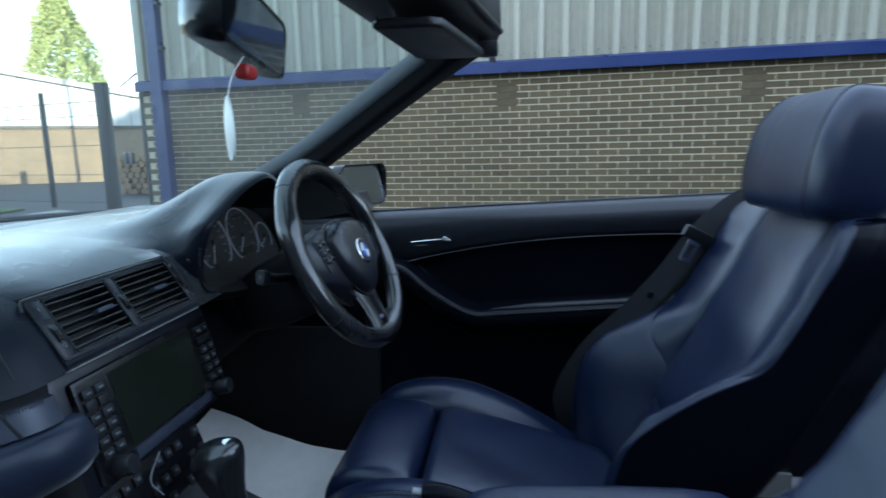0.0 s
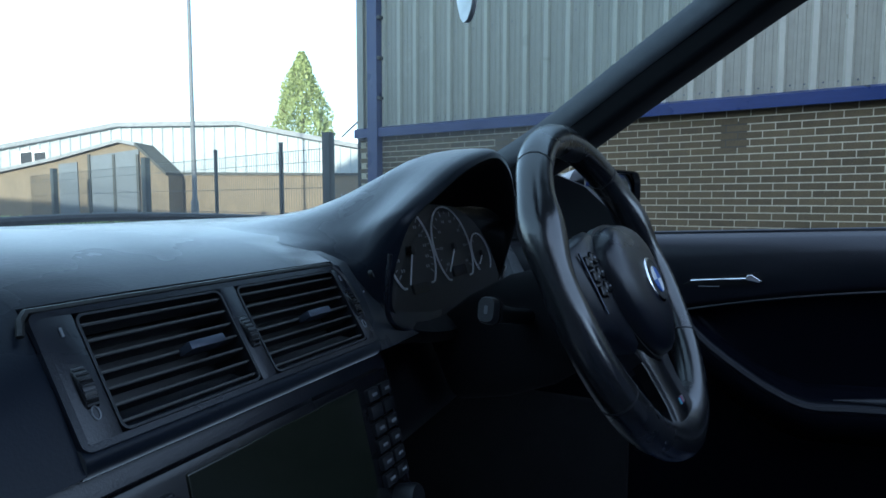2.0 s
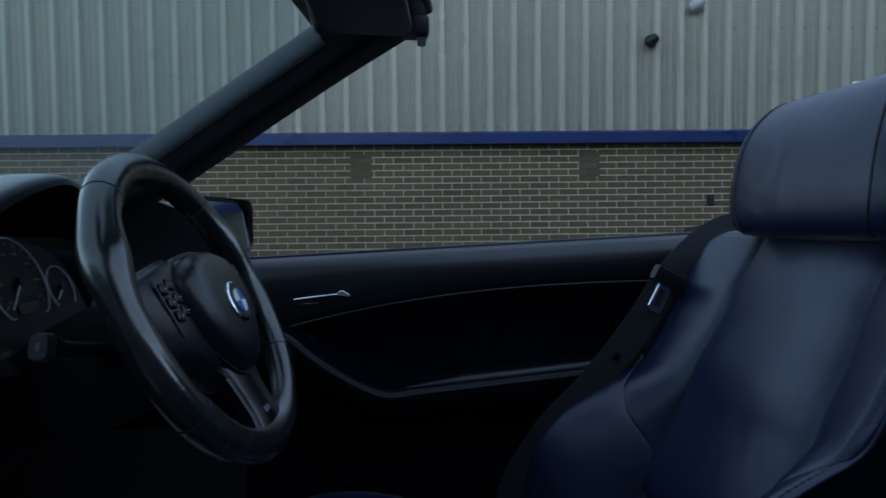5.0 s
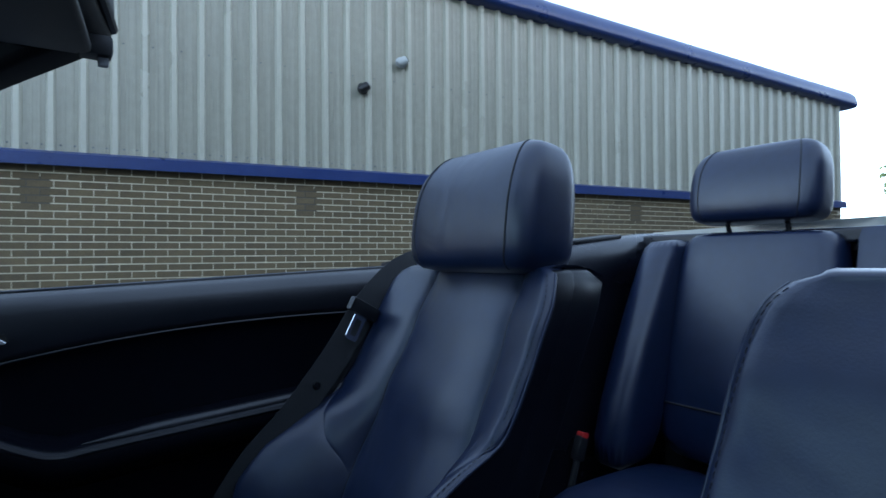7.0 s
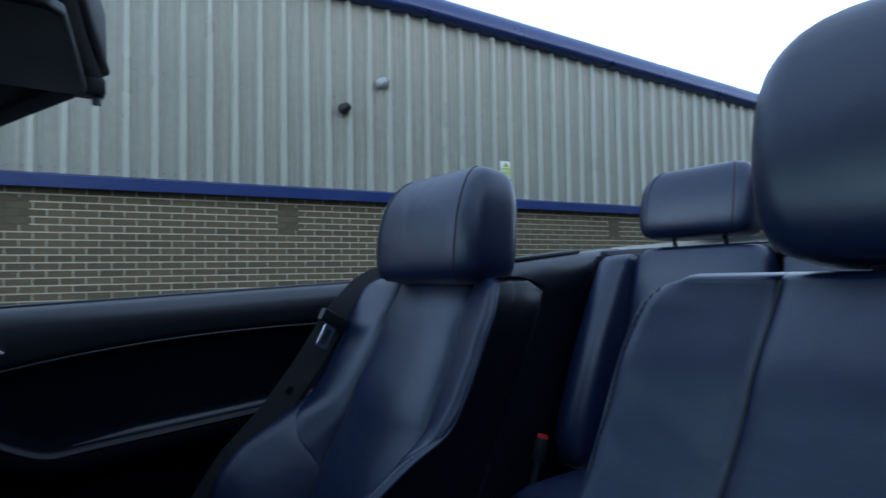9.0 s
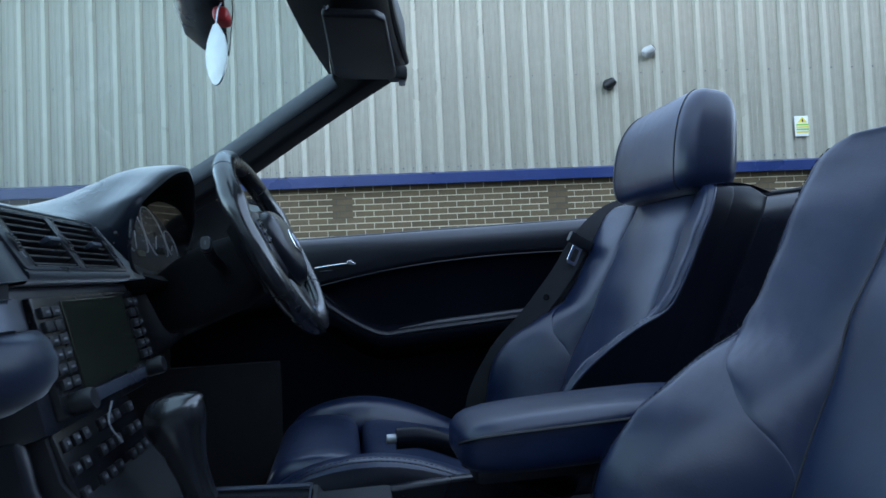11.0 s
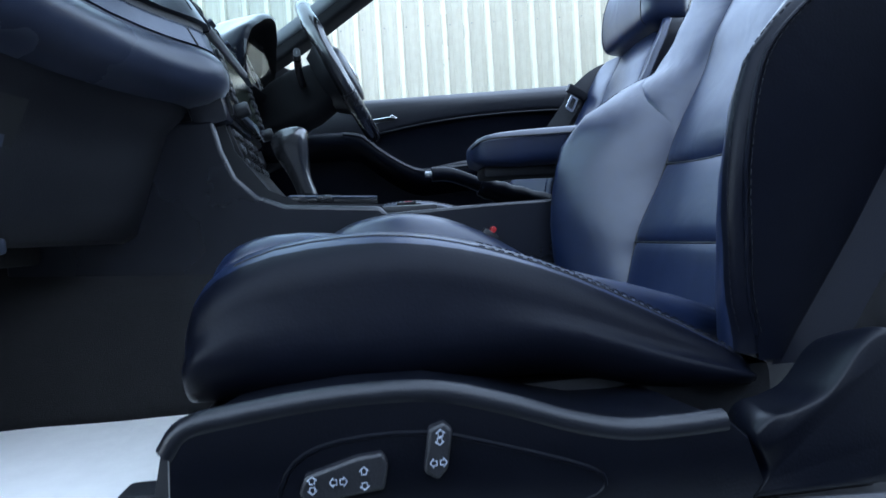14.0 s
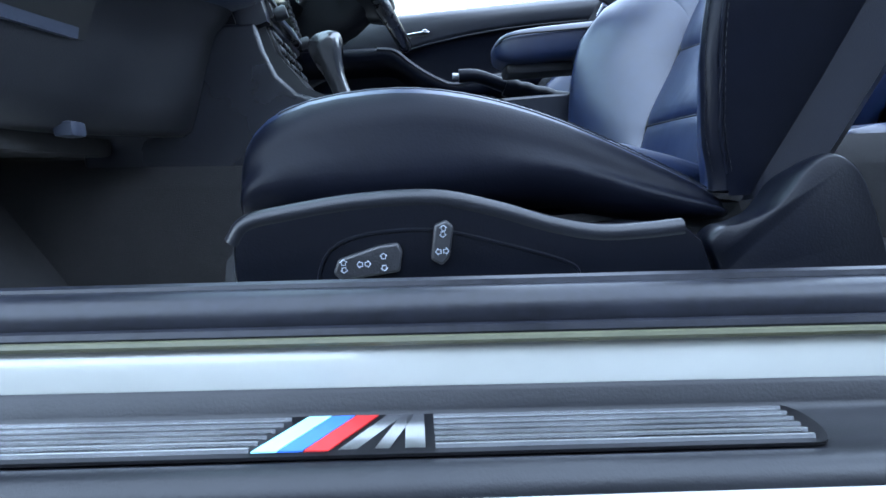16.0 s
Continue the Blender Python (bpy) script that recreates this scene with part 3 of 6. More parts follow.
vhi = [bm.verts.new(onshed(p, roofline(p), o)) for p, o in pts]
for i in range(len(pts) - 1):
    bm.faces.new((vlo[i], vlo[i + 1], vhi[i + 1], vhi[i]))
part("cladding", bm, SHED, shed, "pale ribbed cladding", smooth=False)
bm = bmesh.new()
loft([[onshed(p, roofline(p) + dz, o) for o, dz in ((0.30, -0.02), (0.30, 0.20), (-9.0, 0.35), (-9.0, -2.0), (-0.02, -0.05))] for p in [q for q, _ in ROOF]], bm=bm)
part("roof", bm, SHEDROOF, shed, "grey sheet roof with a pale edge", smooth=False)
shedslab([(-6.8, 2.26), (8.8, 2.34), (8.8, 2.46), (-6.8, 2.38)], 0.0, 0.12, "sill_band", STEEL, shed, "dark band between brick and cladding")
win = shedslab([(14.7, 2.15), (16.2, 2.05), (16.2, 3.45), (14.7, 3.60)], 0.02, 0.12, "window_frame", WHITEP, shed, "white window frame")
for k in range(2):
    shedslab([(14.82 + 0.7 * k, 2.28), (15.40 + 0.7 * k, 2.24), (15.40 + 0.7 * k, 3.38), (14.82 + 0.7 * k, 3.46)], 0.12, 0.14, "pane", GLOSS, win)
shed2 = thing("near_shed", "grey gabled store with dark roof edge and doors", "building", onshed(11.0, 0.0, 1.5), kind="structure")
front_ = [(16.5, 0), (16.5, 2.30), (13.4, 2.95), (10.2, 3.80), (9.4, 3.64), (7.95, 2.26), (7.95, 0)]
shedslab(front_, 0.1, 1.5, "wall", TAN, shed2, "tan brick store wall")
for (p0, z0), (p1, z1) in zip(front_[1:5], front_[2:6]):
    shedslab([(p0, z0 - 0.05), (p1, z1 - 0.05), (p1, z1 + 0.11), (p0, z0 + 0.11)], 0.05, 1.75, "verge", SHEDROOF if p0 > 10 else STEEL, shed2, "dark roof edge")
dr = shedslab([(9.30, 0.1), (11.75, 0.1), (11.75, 3.10), (9.30, 3.45)], 1.50, 1.58, "sliding_door", SHEDGREY, shed2, "grey steel double door")
for p in (9.36, 10.5, 11.69):
    shedslab([(p - 0.06, 0.1), (p + 0.06, 0.1), (p + 0.06, 3.2), (p - 0.06, 3.2)], 1.58, 1.63, "door_post", STEEL, dr)
shedslab([(12.3, 0.1), (13.2, 0.1), (13.2, 2.75), (12.3, 2.85)], 1.50, 1.56, "side_door", SHEDGREY, shed2, "grey side door")
# stack of logs
stack = thing("timber_stack", "stack of cut timber lengths behind the gate", "timber stack", (-9.6, 14.2, 0))
for r in range(7):
    for c in range(9 - r % 2):
        p = Vector((-10.6 + c * 0.2 + (r % 2) * .1, 14.6 + rnd.uniform(-.1, .1), 0.1 + r * 0.15))
        part("log", tube([p, p + Vector((0.1, 1.2, 0))], 0.085, 7, 1), WOOD, stack)

# ---------------------------------------------------------------- car shell
car = thing("car_body", "silver open convertible body shell with the passenger door open", "car", (0.5, 0.05, 0.15))
YC = 0.05
part("floor_pan", plate([(-1.0, -0.62), (2.1, -0.62), (2.1, 0.70), (-1.0, 0.70)], "z", 0.20, 0.285), CARPET, car, "dark carpeted floor", smooth=False)
# sills, both sides
for side in (-1, 1):
    def sy(y):
        return y if side < 0 else 2 * YC - y
    RAKE = -0.065
    prof = [(-0.60, 0.27), (-0.60, 0.335), (-0.640, 0.350), (-0.678, 0.348), (-0.6885, 0.343), (-0.6915, 0.318), (-0.693, 0.290), (-0.77, 0.281), (-0.80, 0.262), (-0.815, 0.20), (-0.80, 0.16), (-0.62, 0.16)]
    if side < 0:
        bm = plate([(sy(a), b) for a, b in prof], "x", -0.75, 0.85)
        for v in bm.verts:
            v.co.z += RAKE * v.co.x
        part("sill", bm, PAINT, car, "silver painted sill", smooth=True, sharp=60)
    else:
        bm = plate([(sy(-0.62), 0.2), (sy(-0.62), 0.33), (sy(-0.80), 0.33), (sy(-0.815), 0.2)], "x", -0.75, 0.85)
        part("sill", bm, PAINT, car, smooth=False)
        part("kick_panel", box((-0.42, 0.728, 0.45), (0.70, 0.02, 0.40), 0.006), CARPET, car)
# outer body: front wings, bonnet, rear quarters and deck
bm = loft([[(x, YC - w, 0.2), (x, YC - w, zs), (x, YC - w + .10, zs + .07), (x, YC, zs + .10), (x, YC + w - .10, zs + .07), (x, YC + w, zs), (x, YC + w, 0.2)] for x, w, zs in ((-0.84, 0.83, 0.78), (-1.3, 0.82, 0.76), (-1.75, 0.76, 0.68), (-1.95, 0.62, 0.55))])
part("bonnet", bm, PAINT, car, "silver bonnet and front wings", subsurf=1)
deck = [(1.62, 0.80, 1.035), (1.9, 0.80, 1.035), (2.3, 0.76, 0.99), (2.52, 0.66, 0.90)]
bm = loft([[(x, YC - w, 0.3), (x, YC - w, zs - .09), (x, YC - w + .08, zs), (x, YC, zs + .015), (x, YC + w - .08, zs), (x, YC + w, zs - .09), (x, YC + w, 0.3)] for x, w, zs in deck])
part("rear_deck", bm, PAINT, car, "silver folded roof cover and boot", subsurf=0, sharp=50)
part("firewall", box((-0.77, YC, 0.56), (0.05, 1.62, 0.70), 0.02), CARPET, car)
part("rear_bulkhead", box((1.62, YC, 0.6), (0.06, 1.36, 0.75), 0.02), CARPET, car)
# scuttle with wipers under the windscreen
part("scuttle", box((-0.72, YC, 0.905), (0.26, 1.36, 0.035), 0.012, Matrix.Rotation(radians(4), 3, "Y")), PLASTIC, car, "dark plastic scuttle panel")

# passenger sill seal and plate
seal = thing("door_seal", "dark rubber door seal along the sill", "door seal", (0.05, -0.64, 0.34))
def along(y, z, rake):
    return [(x, y, z + rake * x) for x in (-0.72, -0.2, 0.3, 0.86)]


part("seal_tube", tube(along(-0.6745, 0.3570, -0.056), 0.0172, 16, 6), RUBBER, seal)
part("seal_lip", tube(along(-0.6700, 0.3735, -0.053), 0.0050, 8, 6), RUBBER, seal, "thin upper lip of the seal")
part("seal_foot", tube(along(-0.6905, 0.3490, -0.059), 0.0050, 8, 6), RUBBER, seal)
part("seal_welt", tube(along(-0.6945, 0.3445, -0.060), 0.0033, 8, 6), OLIVE, seal, "dull olive edge strip")
trim = thing("sill_trim", "dark plastic sill cover with a ribbed metal insert", "sill trim", (0.05, -0.71, 0.29))
prof = [(-0.6905, 0.300), (-0.6910, 0.3130), (-0.6935, 0.3150), (-0.6965, 0.3125), (-0.6985, 0.3020), (-0.7025, 0.2970), (-0.741, 0.2915), (-0.748, 0.294), (-0.757, 0.292), (-0.765, 0.284), (-0.765, 0.278), (-0.668, 0.290)]
bm = plate(prof, "x", -0.70, 0.80)
for v in bm.verts:
    v.co.z += RAKE * v.co.x
part("cover", bm, SILLCOVER, trim, sharp=70)
X0, X1 = -0.32, 0.255


def onplate(x, v, h=0.0):
    """A place on the sill insert: v from its inner to its outer edge, 0 to 1."""
    return Vector((x, -0.7015 - 0.0385 * v, 0.2975 - 0.0042 * v + h + RAKE * x))


out = [onplate(X1 - 0.012 + 0.012 * math.cos(a), 0.5 + 0.56 * math.sin(a)) for a in [radians(-90 + 18 * i) for i in range(11)]]
ring = [onplate(X0, -0.06)] + out + [onplate(X0, 1.06)]
bm = loft([[p + Vector((0, 0, 0.0004)) for p in ring], [p + Vector((0, 0, 0.0022)) for p in ring]])
insert = part("insert_base", bm, INSERTBLACK, trim, "glossy black insert of the sill cover", smooth=False)
for i in range(6):
    v = 0.08 + 0.84 * i / 5
    for a, b in ((X0, -0.072 + 0.020 * (1 - v)), (0.03, X1 - 0.012)):
        p, q = onplate(a, v, 0.0032), onplate(b, v, 0.0032)
        part("metal_rib", sweep([p, q], [(0.0014, -0.001), (0.0007, 0.0012), (-0.0007, 0.0012), (-0.0014, -0.001)]), RIBMETAL, insert, smooth=False)


def stripe(x0, x1, lean, mat, v0=0.03, v1=0.97, h=0.0025):
    q = [onplate(x0 + lean, v0, h), onplate(x1 + lean, v0, h), onplate(x1, v1, h), onplate(x0, v1, h)]
    return part("colour_stripe", loft([q, [p + Vector((0, 0, 0.0009)) for p in q]]), mat, insert, smooth=False)


stripe(-0.069, -0.0558, 0.025, CYANMARK)
stripe(-0.0550, -0.0418, 0.025, BLUEMARK)
stripe(-0.0410, -0.0278, 0.025, RED)
for x0, x1, ln in ((-0.0225, -0.0125, 0.025), (-0.003, 0.005, 0.014), (0.0135, 0.0245, 0.0)):
    q = stripe(x0, x1, ln, RIBMETAL)
    q.name = "metal_shape"

# paper mats and carpet humps
for nm, ys, xs in (("paper_mat", (-0.585, -0.12), (-0.75, -0.02)), ("paper_mat", (0.36, 0.69), (-0.48, 0.0))):
    bm = bmesh.new()
    bmesh.ops.create_grid(bm, x_segments=14, y_segments=10, size=0.5, matrix=Matrix.Translation(((xs[0] + xs[1]) / 2, (ys[0] + ys[1]) / 2, 0.293)) @ Matrix.Diagonal((xs[1] - xs[0], ys[1] - ys[0], 1, 1)))
    if ys[0] > 0:
        for v in bm.verts:
            edge = [(-0.60, 0.70), (-0.426, 0.689), (-0.369, 0.675), (-0.30, 0.650), (-0.22, 0.614), (-0.138, 0.597), (0.10, 0.59)]
            far = next(p[1] + (q[1] - p[1]) * (v.co.x - p[0]) / (q[0] - p[0]) for p, q in zip(edge, edge[1:]) if v.co.x <= q[0])
            v.co.y = ys[0] + (v.co.y - ys[0]) * (far - ys[0]) / (ys[1] - ys[0])
    for v in bm.verts:
        v.co.z += 0.004 * noise.noise(v.co * 9) + (max(0, -0.35 - v.co.x) * 0.25 if ys[0] > 0 else 0.0) + (0.10 + 0.12 * max(0, v.co.y - 0.45) if ys[0] > 0 else 0)
    bmesh.ops.solidify(bm, geom=bm.faces[:], thickness=0.002)
    solo(nm, bm, PAPER, "white protective paper mat on the carpet", "floor mat", "paper mats")
bm = loft([[(x, YC - w, 0.28), (x, YC - w * .9, z - .05), (x, YC - w * .6, z), (x, YC + w * .6, z), (x, YC + w * .9, z - .05), (x, YC + w, 0.28)] for x, w, z in ((-0.8, 0.17, 0.52), (-0.3, 0.16, 0.5), (1.5, 0.13, 0.44))])
part("tunnel", bm, CARPET, car, "carpeted centre tunnel")
bm = plate([(-0.50, 0.28), (-0.79, 0.28), (-0.79, 0.64), (-0.74, 0.64)], "y", -0.64, 0.72)
part("toe_board", bm, CARPET, car, smooth=False)

# ---------------------------------------------------------------- windscreen frame
wsf = thing("windscreen_frame", "black windscreen surround with open roof header", "windscreen frame", (-0.2, 0.05, 0.95))


def pillar(side):
    def s(y):
        return y if side > 0 else 2 * YC - y
    ctr = [(-0.52, s(0.735), 0.90), (-0.33, s(0.70), 0.985), (-0.19, s(0.672), 1.055), (-0.04, s(0.640), 1.150), (0.08, s(0.612), 1.225), (0.165, s(0.58), 1.272)]
    path = smoothed(ctr, 4)
    sec = [(a, b - 0.011) for a, b in rrect(0.034, 0.032, 0.012, 3)]
    return sweep(path, sec, (0, 0, 1))


part("a_pillar", pillar(1), LINING, wsf, "dark trimmed driver side pillar")
part("a_pillar", pillar(-1), LINING, wsf)
for side in (1, -1):
    path = [Vector((x, y if side > 0 else 2 * YC - y, z)) for x, y, z in ((-0.44, 0.72, 0.938), (-0.33, 0.70, 0.985), (-0.19, 0.672, 1.055), (-0.04, 0.640, 1.150), (0.08, 0.612, 1.225))]
    e = 0.036 * side
    sec = [(e - 0.012 * side, -0.012), (e - 0.001 * side, -0.012), (e + 0.003 * side, -0.008), (e + 0.004 * side, 0.0), (e + 0.003 * side, 0.014), (e - 0.001 * side, 0.021), (e - 0.012 * side, 0.023)]
    part("pillar_trim", sweep(smoothed(path, 4), sec, (0, 0, 1)), PILLARTRIM, wsf, "grey inner pillar trim")
# header rail, visor and glass
bm = bmesh.new()
sec = [(0.06, 1.235), (0.055, 1.31), (0.09, 1.37), (0.18, 1.385), (0.207, 1.37), (0.217, 1.345), (0.219, 1.265), (0.212, 1.246), (0.197, 1.238), (0.11, 1.222)]
rings = []
for i in range(17):
    y = -0.46 + 1.02 * i / 16
    k = ((y - YC) / 0.51) ** 2
    rings.append([(x - 0.075 * (1 - k), y, z + 0.03 * (1 - k)) for x, z in sec])
loft(rings, bm=bm)
part("header_rail", bm, PLASTIC, wsf, "black padded header rail", sharp=55)
hs_ = [(0.216 - 0.075 * (1 - q * q), YC + 0.51 * q, 1.262 + 0.03 * (1 - q * q)) for q in (-1, -0.5, 0, 0.5, 1)]
part("header_seal", tube(hs_, 0.007, 8, 5), RUBBER, wsf)
for y in (0.535, -0.435):
    lat = part("roof_latch", box((0.196, y, 1.228), (0.036, 0.032, 0.026), 0.006), PLASTIC, wsf)
    part("latch_pin", box((0.204, y, 1.214), (0.012, 0.012, 0.018), 0.003), GALV, lat)
for side in (1, -1):
    poly = [(0.055, 0.24), (0.135, 0.24), (0.150, 0.255), (0.178, 0.43), (0.190, 0.51), (0.175, 0.525), (0.085, 0.525), (0.07, 0.50)]
    bm = plate([(x, y if side > 0 else 2 * YC - y) for x, y in poly], "z", 1.212, 1.226)
    vis = part("sun_visor", bm, PLASTIC, wsf, "folded dark sun visor", bevel=0.005)
    ry_ = (lambda y: y) if side > 0 else (lambda y: 2 * YC - y)
    part("visor_rod", tube([(0.062, ry_(0.22), 1.222), (0.07, ry_(0.53), 1.22)], 0.005, 8, 1), CHROME, vis)
def GEDGE(s):
    """Where the glass meets the pillar, s up its height."""
    p = smoothed([(-0.535, 0.735, 0.925), (-0.35, 0.70, 1.003), (-0.21, 0.672, 1.076), (-0.06, 0.640, 1.170), (0.06, 0.612, 1.247), (0.10, 0.600, 1.270)], 8)
    return p[min(int(round(s * (len(p) - 1))), len(p) - 1)]


bm = bmesh.new()
rows = []
for i in range(9):
    s = i / 8
    r = []
    for j in range(13):
        q = -1 + 2 * j / 12
        xe, ye, ze = GEDGE(s)
        xc, zc = -0.60 + 0.57 * s, 0.93 + 0.33 * s + 0.02 * math.sin(math.pi * s)
        r.append(bm.verts.new((xc + (xe - xc) * q * q, YC + q * (ye - YC), zc + (ze - zc) * q * q)))
    rows.append(r)
for a, b in zip(rows, rows[1:]):
    for j in range(12):
        bm.faces.new((a[j], a[j + 1], b[j + 1], b[j]))
ws = part("windscreen_glass", bm, GLASS, wsf, "green tinted laminated windscreen")
ws.visible_shadow = False

# wipers on the scuttle
for y0, y1, x0, x1 in ((-0.45, 0.15, -0.70, -0.66), (0.05, 0.62, -0.71, -0.64)):
    w = thing("wiper", "black wiper resting at the foot of the windscreen", "wiper", (x0, y0, 0.94), "wipers")
    part("arm", tube([(x0 - .03, y0, 0.933), (x0, (y0 + y1) / 2, 0.944), (x1, y1, 0.935)], 0.006, 8, 4), PLASTIC, w)
    part("blade", tube([(x0 + .015, y0 + .02, 0.931), (x1 + .02, y1 + .02, 0.933)], 0.005, 6, 4), RUBBER, w)

# rear view mirror with tag
rvm = thing("rear_view_mirror", "black interior rear view mirror tilted to the driver", "mirror", (-0.06, 0.10, 1.2))
MR = Matrix.Translation((-0.072, 0.143, 1.198)) @ Matrix.Rotation(radians(8), 4, "Z") @ Matrix.Rotation(radians(6), 4, "Y") @ Matrix.Rotation(radians(-3), 4, "X")
sec = rrect(0.128, 0.038, 0.022, 5)
bm = loft([[MR @ Vector((x, a * k, b * k)) for a, b in sec] for x, k in ((0.012, 0.985), (0.014, 1.0), (0.0, 1.0), (-0.02, 0.95), (-0.042, 0.75), (-0.05, 0.4))])
part("housing", bm, GLOSS, rvm)
bm = loft([[MR @ Vector((x, a, b)) for a, b in rrect(0.121, 0.032, 0.018, 5)] for x in (0.0105, 0.0132)])
part("mirror_glass", bm, MIRROR, rvm, "mirror pane", smooth=False)
part("stalk", tube([(-0.11, 0.12, 1.20), (-0.10, 0.09, 1.25), (0.0, YC, 1.31)], 0.022, 12, 5), PLASTIC, rvm)
part("sensor_cover", box((-0.03, YC - .01, 1.275), (0.16, 0.10, 0.05), 0.02, Matrix.Rotation(radians(-35), 3, "Y")), PLASTIC, rvm)
tag = thing("red_tag", "small red toggle tied under the mirror", "tag", (-0.055, 0.10, 1.14))
part("bead", box((-0.058, 0.098, 1.144), (0.018, 0.030, 0.017), 0.0075, seg=4), RED, tag)
af = thing("air_freshener", "white leaf shaped air freshener hanging on a string", "air freshener", (-0.06, 0.065, 1.03))
bm = bmesh.new()
rg = []
for z, w in ((1.046, 0.004), (1.049, 0.011), (1.058, 0.019), (1.071, 0.025), (1.084, 0.026), (1.096, 0.021), (1.106, 0.012), (1.113, 0.004)):
    rg.append([(-0.056 - 0.60 * w * c + 0.0012 * e * 0.80, 0.045 + 0.80 * w * c + 0.0012 * e * 0.60, z + 0.12 * w * c) for c, e in ((-1, 0), (-.9, 1), (.9, 1), (1, 0), (.9, -1), (-.9, -1))])
loft(rg, bm=bm)
part("leaf", bm, WHITEP, af, "white card leaf")
part("string", tube([(-0.056, 0.045, 1.11), (-0.056, 0.06, 1.135), (-0.058, 0.095, 1.16)], 0.0009, 5, 3), WHITEP, af)

# ---------------------------------------------------------------- dashboard
dash = thing("dashboard", "dark soft dashboard with satin strip and centre vents", "dashboard", (-0.3, 0.05, 0.7))


SWEEP = ((-0.05, 0.012), (-0.072, 0.013), (-0.09, 0.008), (-0.107, 0.0), (-0.142, -0.0235), (-0.182, -0.0435), (-0.225, -0.060), (-0.268, -0.0715), (-0.33, -0.084), (-0.41, -0.098), (-0.50, -0.111), (-0.70, -0.134))


def bow(y):
    """How far the dash front falls back from the middle towards a side."""
    if y > -0.05:
        return -0.05 * max(0.0, abs(y - YC) - 0.12) ** 1.5 * 1.6 + (0.012 * min(1.0, -y / 0.05) if y < 0 else 0.0)
    for (a, p), (b, q) in zip(SWEEP, SWEEP[1:]):
        if y >= b:
            return p + (q - p) * (a - y) / (a - b)
    return SWEEP[-1][1]


def dashloft(prof, y0, y1, n=16, bm=None):
    rings = []
    for i in range(n + 1):
        y = y0 + (y1 - y0) * i / n
        rings.append([(x + bow(y), y, z) for x, z in prof])
    return loft(rings, bm=bm)


top = [(-0.66, 0.920), (-0.64, 0.938), (-0.50, 0.942), (-0.38, 0.940), (-0.315, 0.933), (-0.272, 0.921), (-0.2500, 0.911), (-0.2245, 0.875), (-0.2035, 0.840), (-0.25, 0.834), (-0.55, 0.80)]
low = [(-0.66, 0.920), (-0.64, 0.938), (-0.50, 0.941), (-0.40, 0.937), (-0.335, 0.926), (-0.288, 0.910), (-0.252, 0.886), (-0.227, 0.860), (-0.213, 0.837), (-0.25, 0.832), (-0.55, 0.80)]
fall = (0.3, 0.6, 1.0, 1.0, 0.9, 0.7, 0.4, 0.1, 0, 0, 0)
rings = []
stations = [-0.665 + 0.01525 * i for i in range(33)] + [-0.165 + 0.0115 * i for i in range(11)] + [-0.0442, -0.0437, 0.02, 0.09, 0.16, 0.2068, 0.2073] + [0.23 + 0.0505 * i for i in range(11)]
for y in stations:
    k = min(1.0, max(0.0, (-0.034 - y) / 0.085))
    k = k * k * (3 - 2 * k)
    cut = -0.0439 < y < 0.2071
    ring = []
    for n_, ((a, b), (c, d)) in enumerate(zip(top, low)):
        sink = 0.0 if not cut else 0.055 if n_ in (7, 8) else 0.0035 if n_ == 6 else 0.0
        ring.append((a + (c - a) * k + bow(y) * min(1.0, k + (1.0 if y > 0.25 else 0.0)) * min(1.0, max(0.0, (a + 0.52) / 0.20)) - sink, y, b + (d - b) * k + (0.0025 if sink and n_ == 6 else 0.0) - fall[n_] * 0.19 * min(0.30, max(0.0, -0.10 - y))))
    rings.append(ring)
tp = part("top_pad", loft(rings), DASHTOP, dash, "grained dark top pad", sharp=50)
strip = [(-0.244, 0.826), (-0.217, 0.824), (-0.2085, 0.7985), (-0.24, 0.796)]
part("trim_strip", dashloft(strip, -0.66, -0.064, 44), TRIM, dash, "satin grey trim strip", sharp=50)
lower = [(-0.24, 0.7965), (-0.2082, 0.7955), (-0.199, 0.786), (-0.1925, 0.770), (-0.193, 0.753), (-0.202, 0.738), (-0.222, 0.727), (-0.27, 0.718), (-0.34, 0.712), (-0.40, 0.75), (-0.40, 0.785)]
part("lower_pad", dashloft(lower, -0.66, -0.040, 44), DASHLOW, dash, "rounded lower dash pad", sharp=50)
bm = bmesh.new()
for i in range(232):
    y = -0.655 + 0.0025 * i
    box((-0.2165 + bow(y), y, 0.8200), (0.0016, 0.0011, 0.0075), bm=bm)
part("ribbed_edge", bm, TRIM, dash, "finely ribbed upper edge of the strip", smooth=False)
part("groove", dashloft([(-0.25, 0.838), (-0.2225, 0.838), (-0.2225, 0.823), (-0.25, 0.823)], -0.66, -0.064, 44), PIPING, dash)
# airbag seam on the passenger pad
bpy.context.view_layer.update()
seam([(-0.50, -0.062, 0.945), (-0.42, -0.068, 0.942), (-0.322, -0.079, 0.930), (-0.276, -0.084, 0.914), (-0.248, -0.088, 0.895), (-0.233, -0.091, 0.876), (-0.216, -0.095, 0.850)], [tp], dash, 0.0015, name="airbag_seam")
part("strip_joint", tube([(-0.2195, -0.110, 0.822), (-0.2070, -0.104, 0.798)], 0.0018, 6, 1), PIPING, dash)
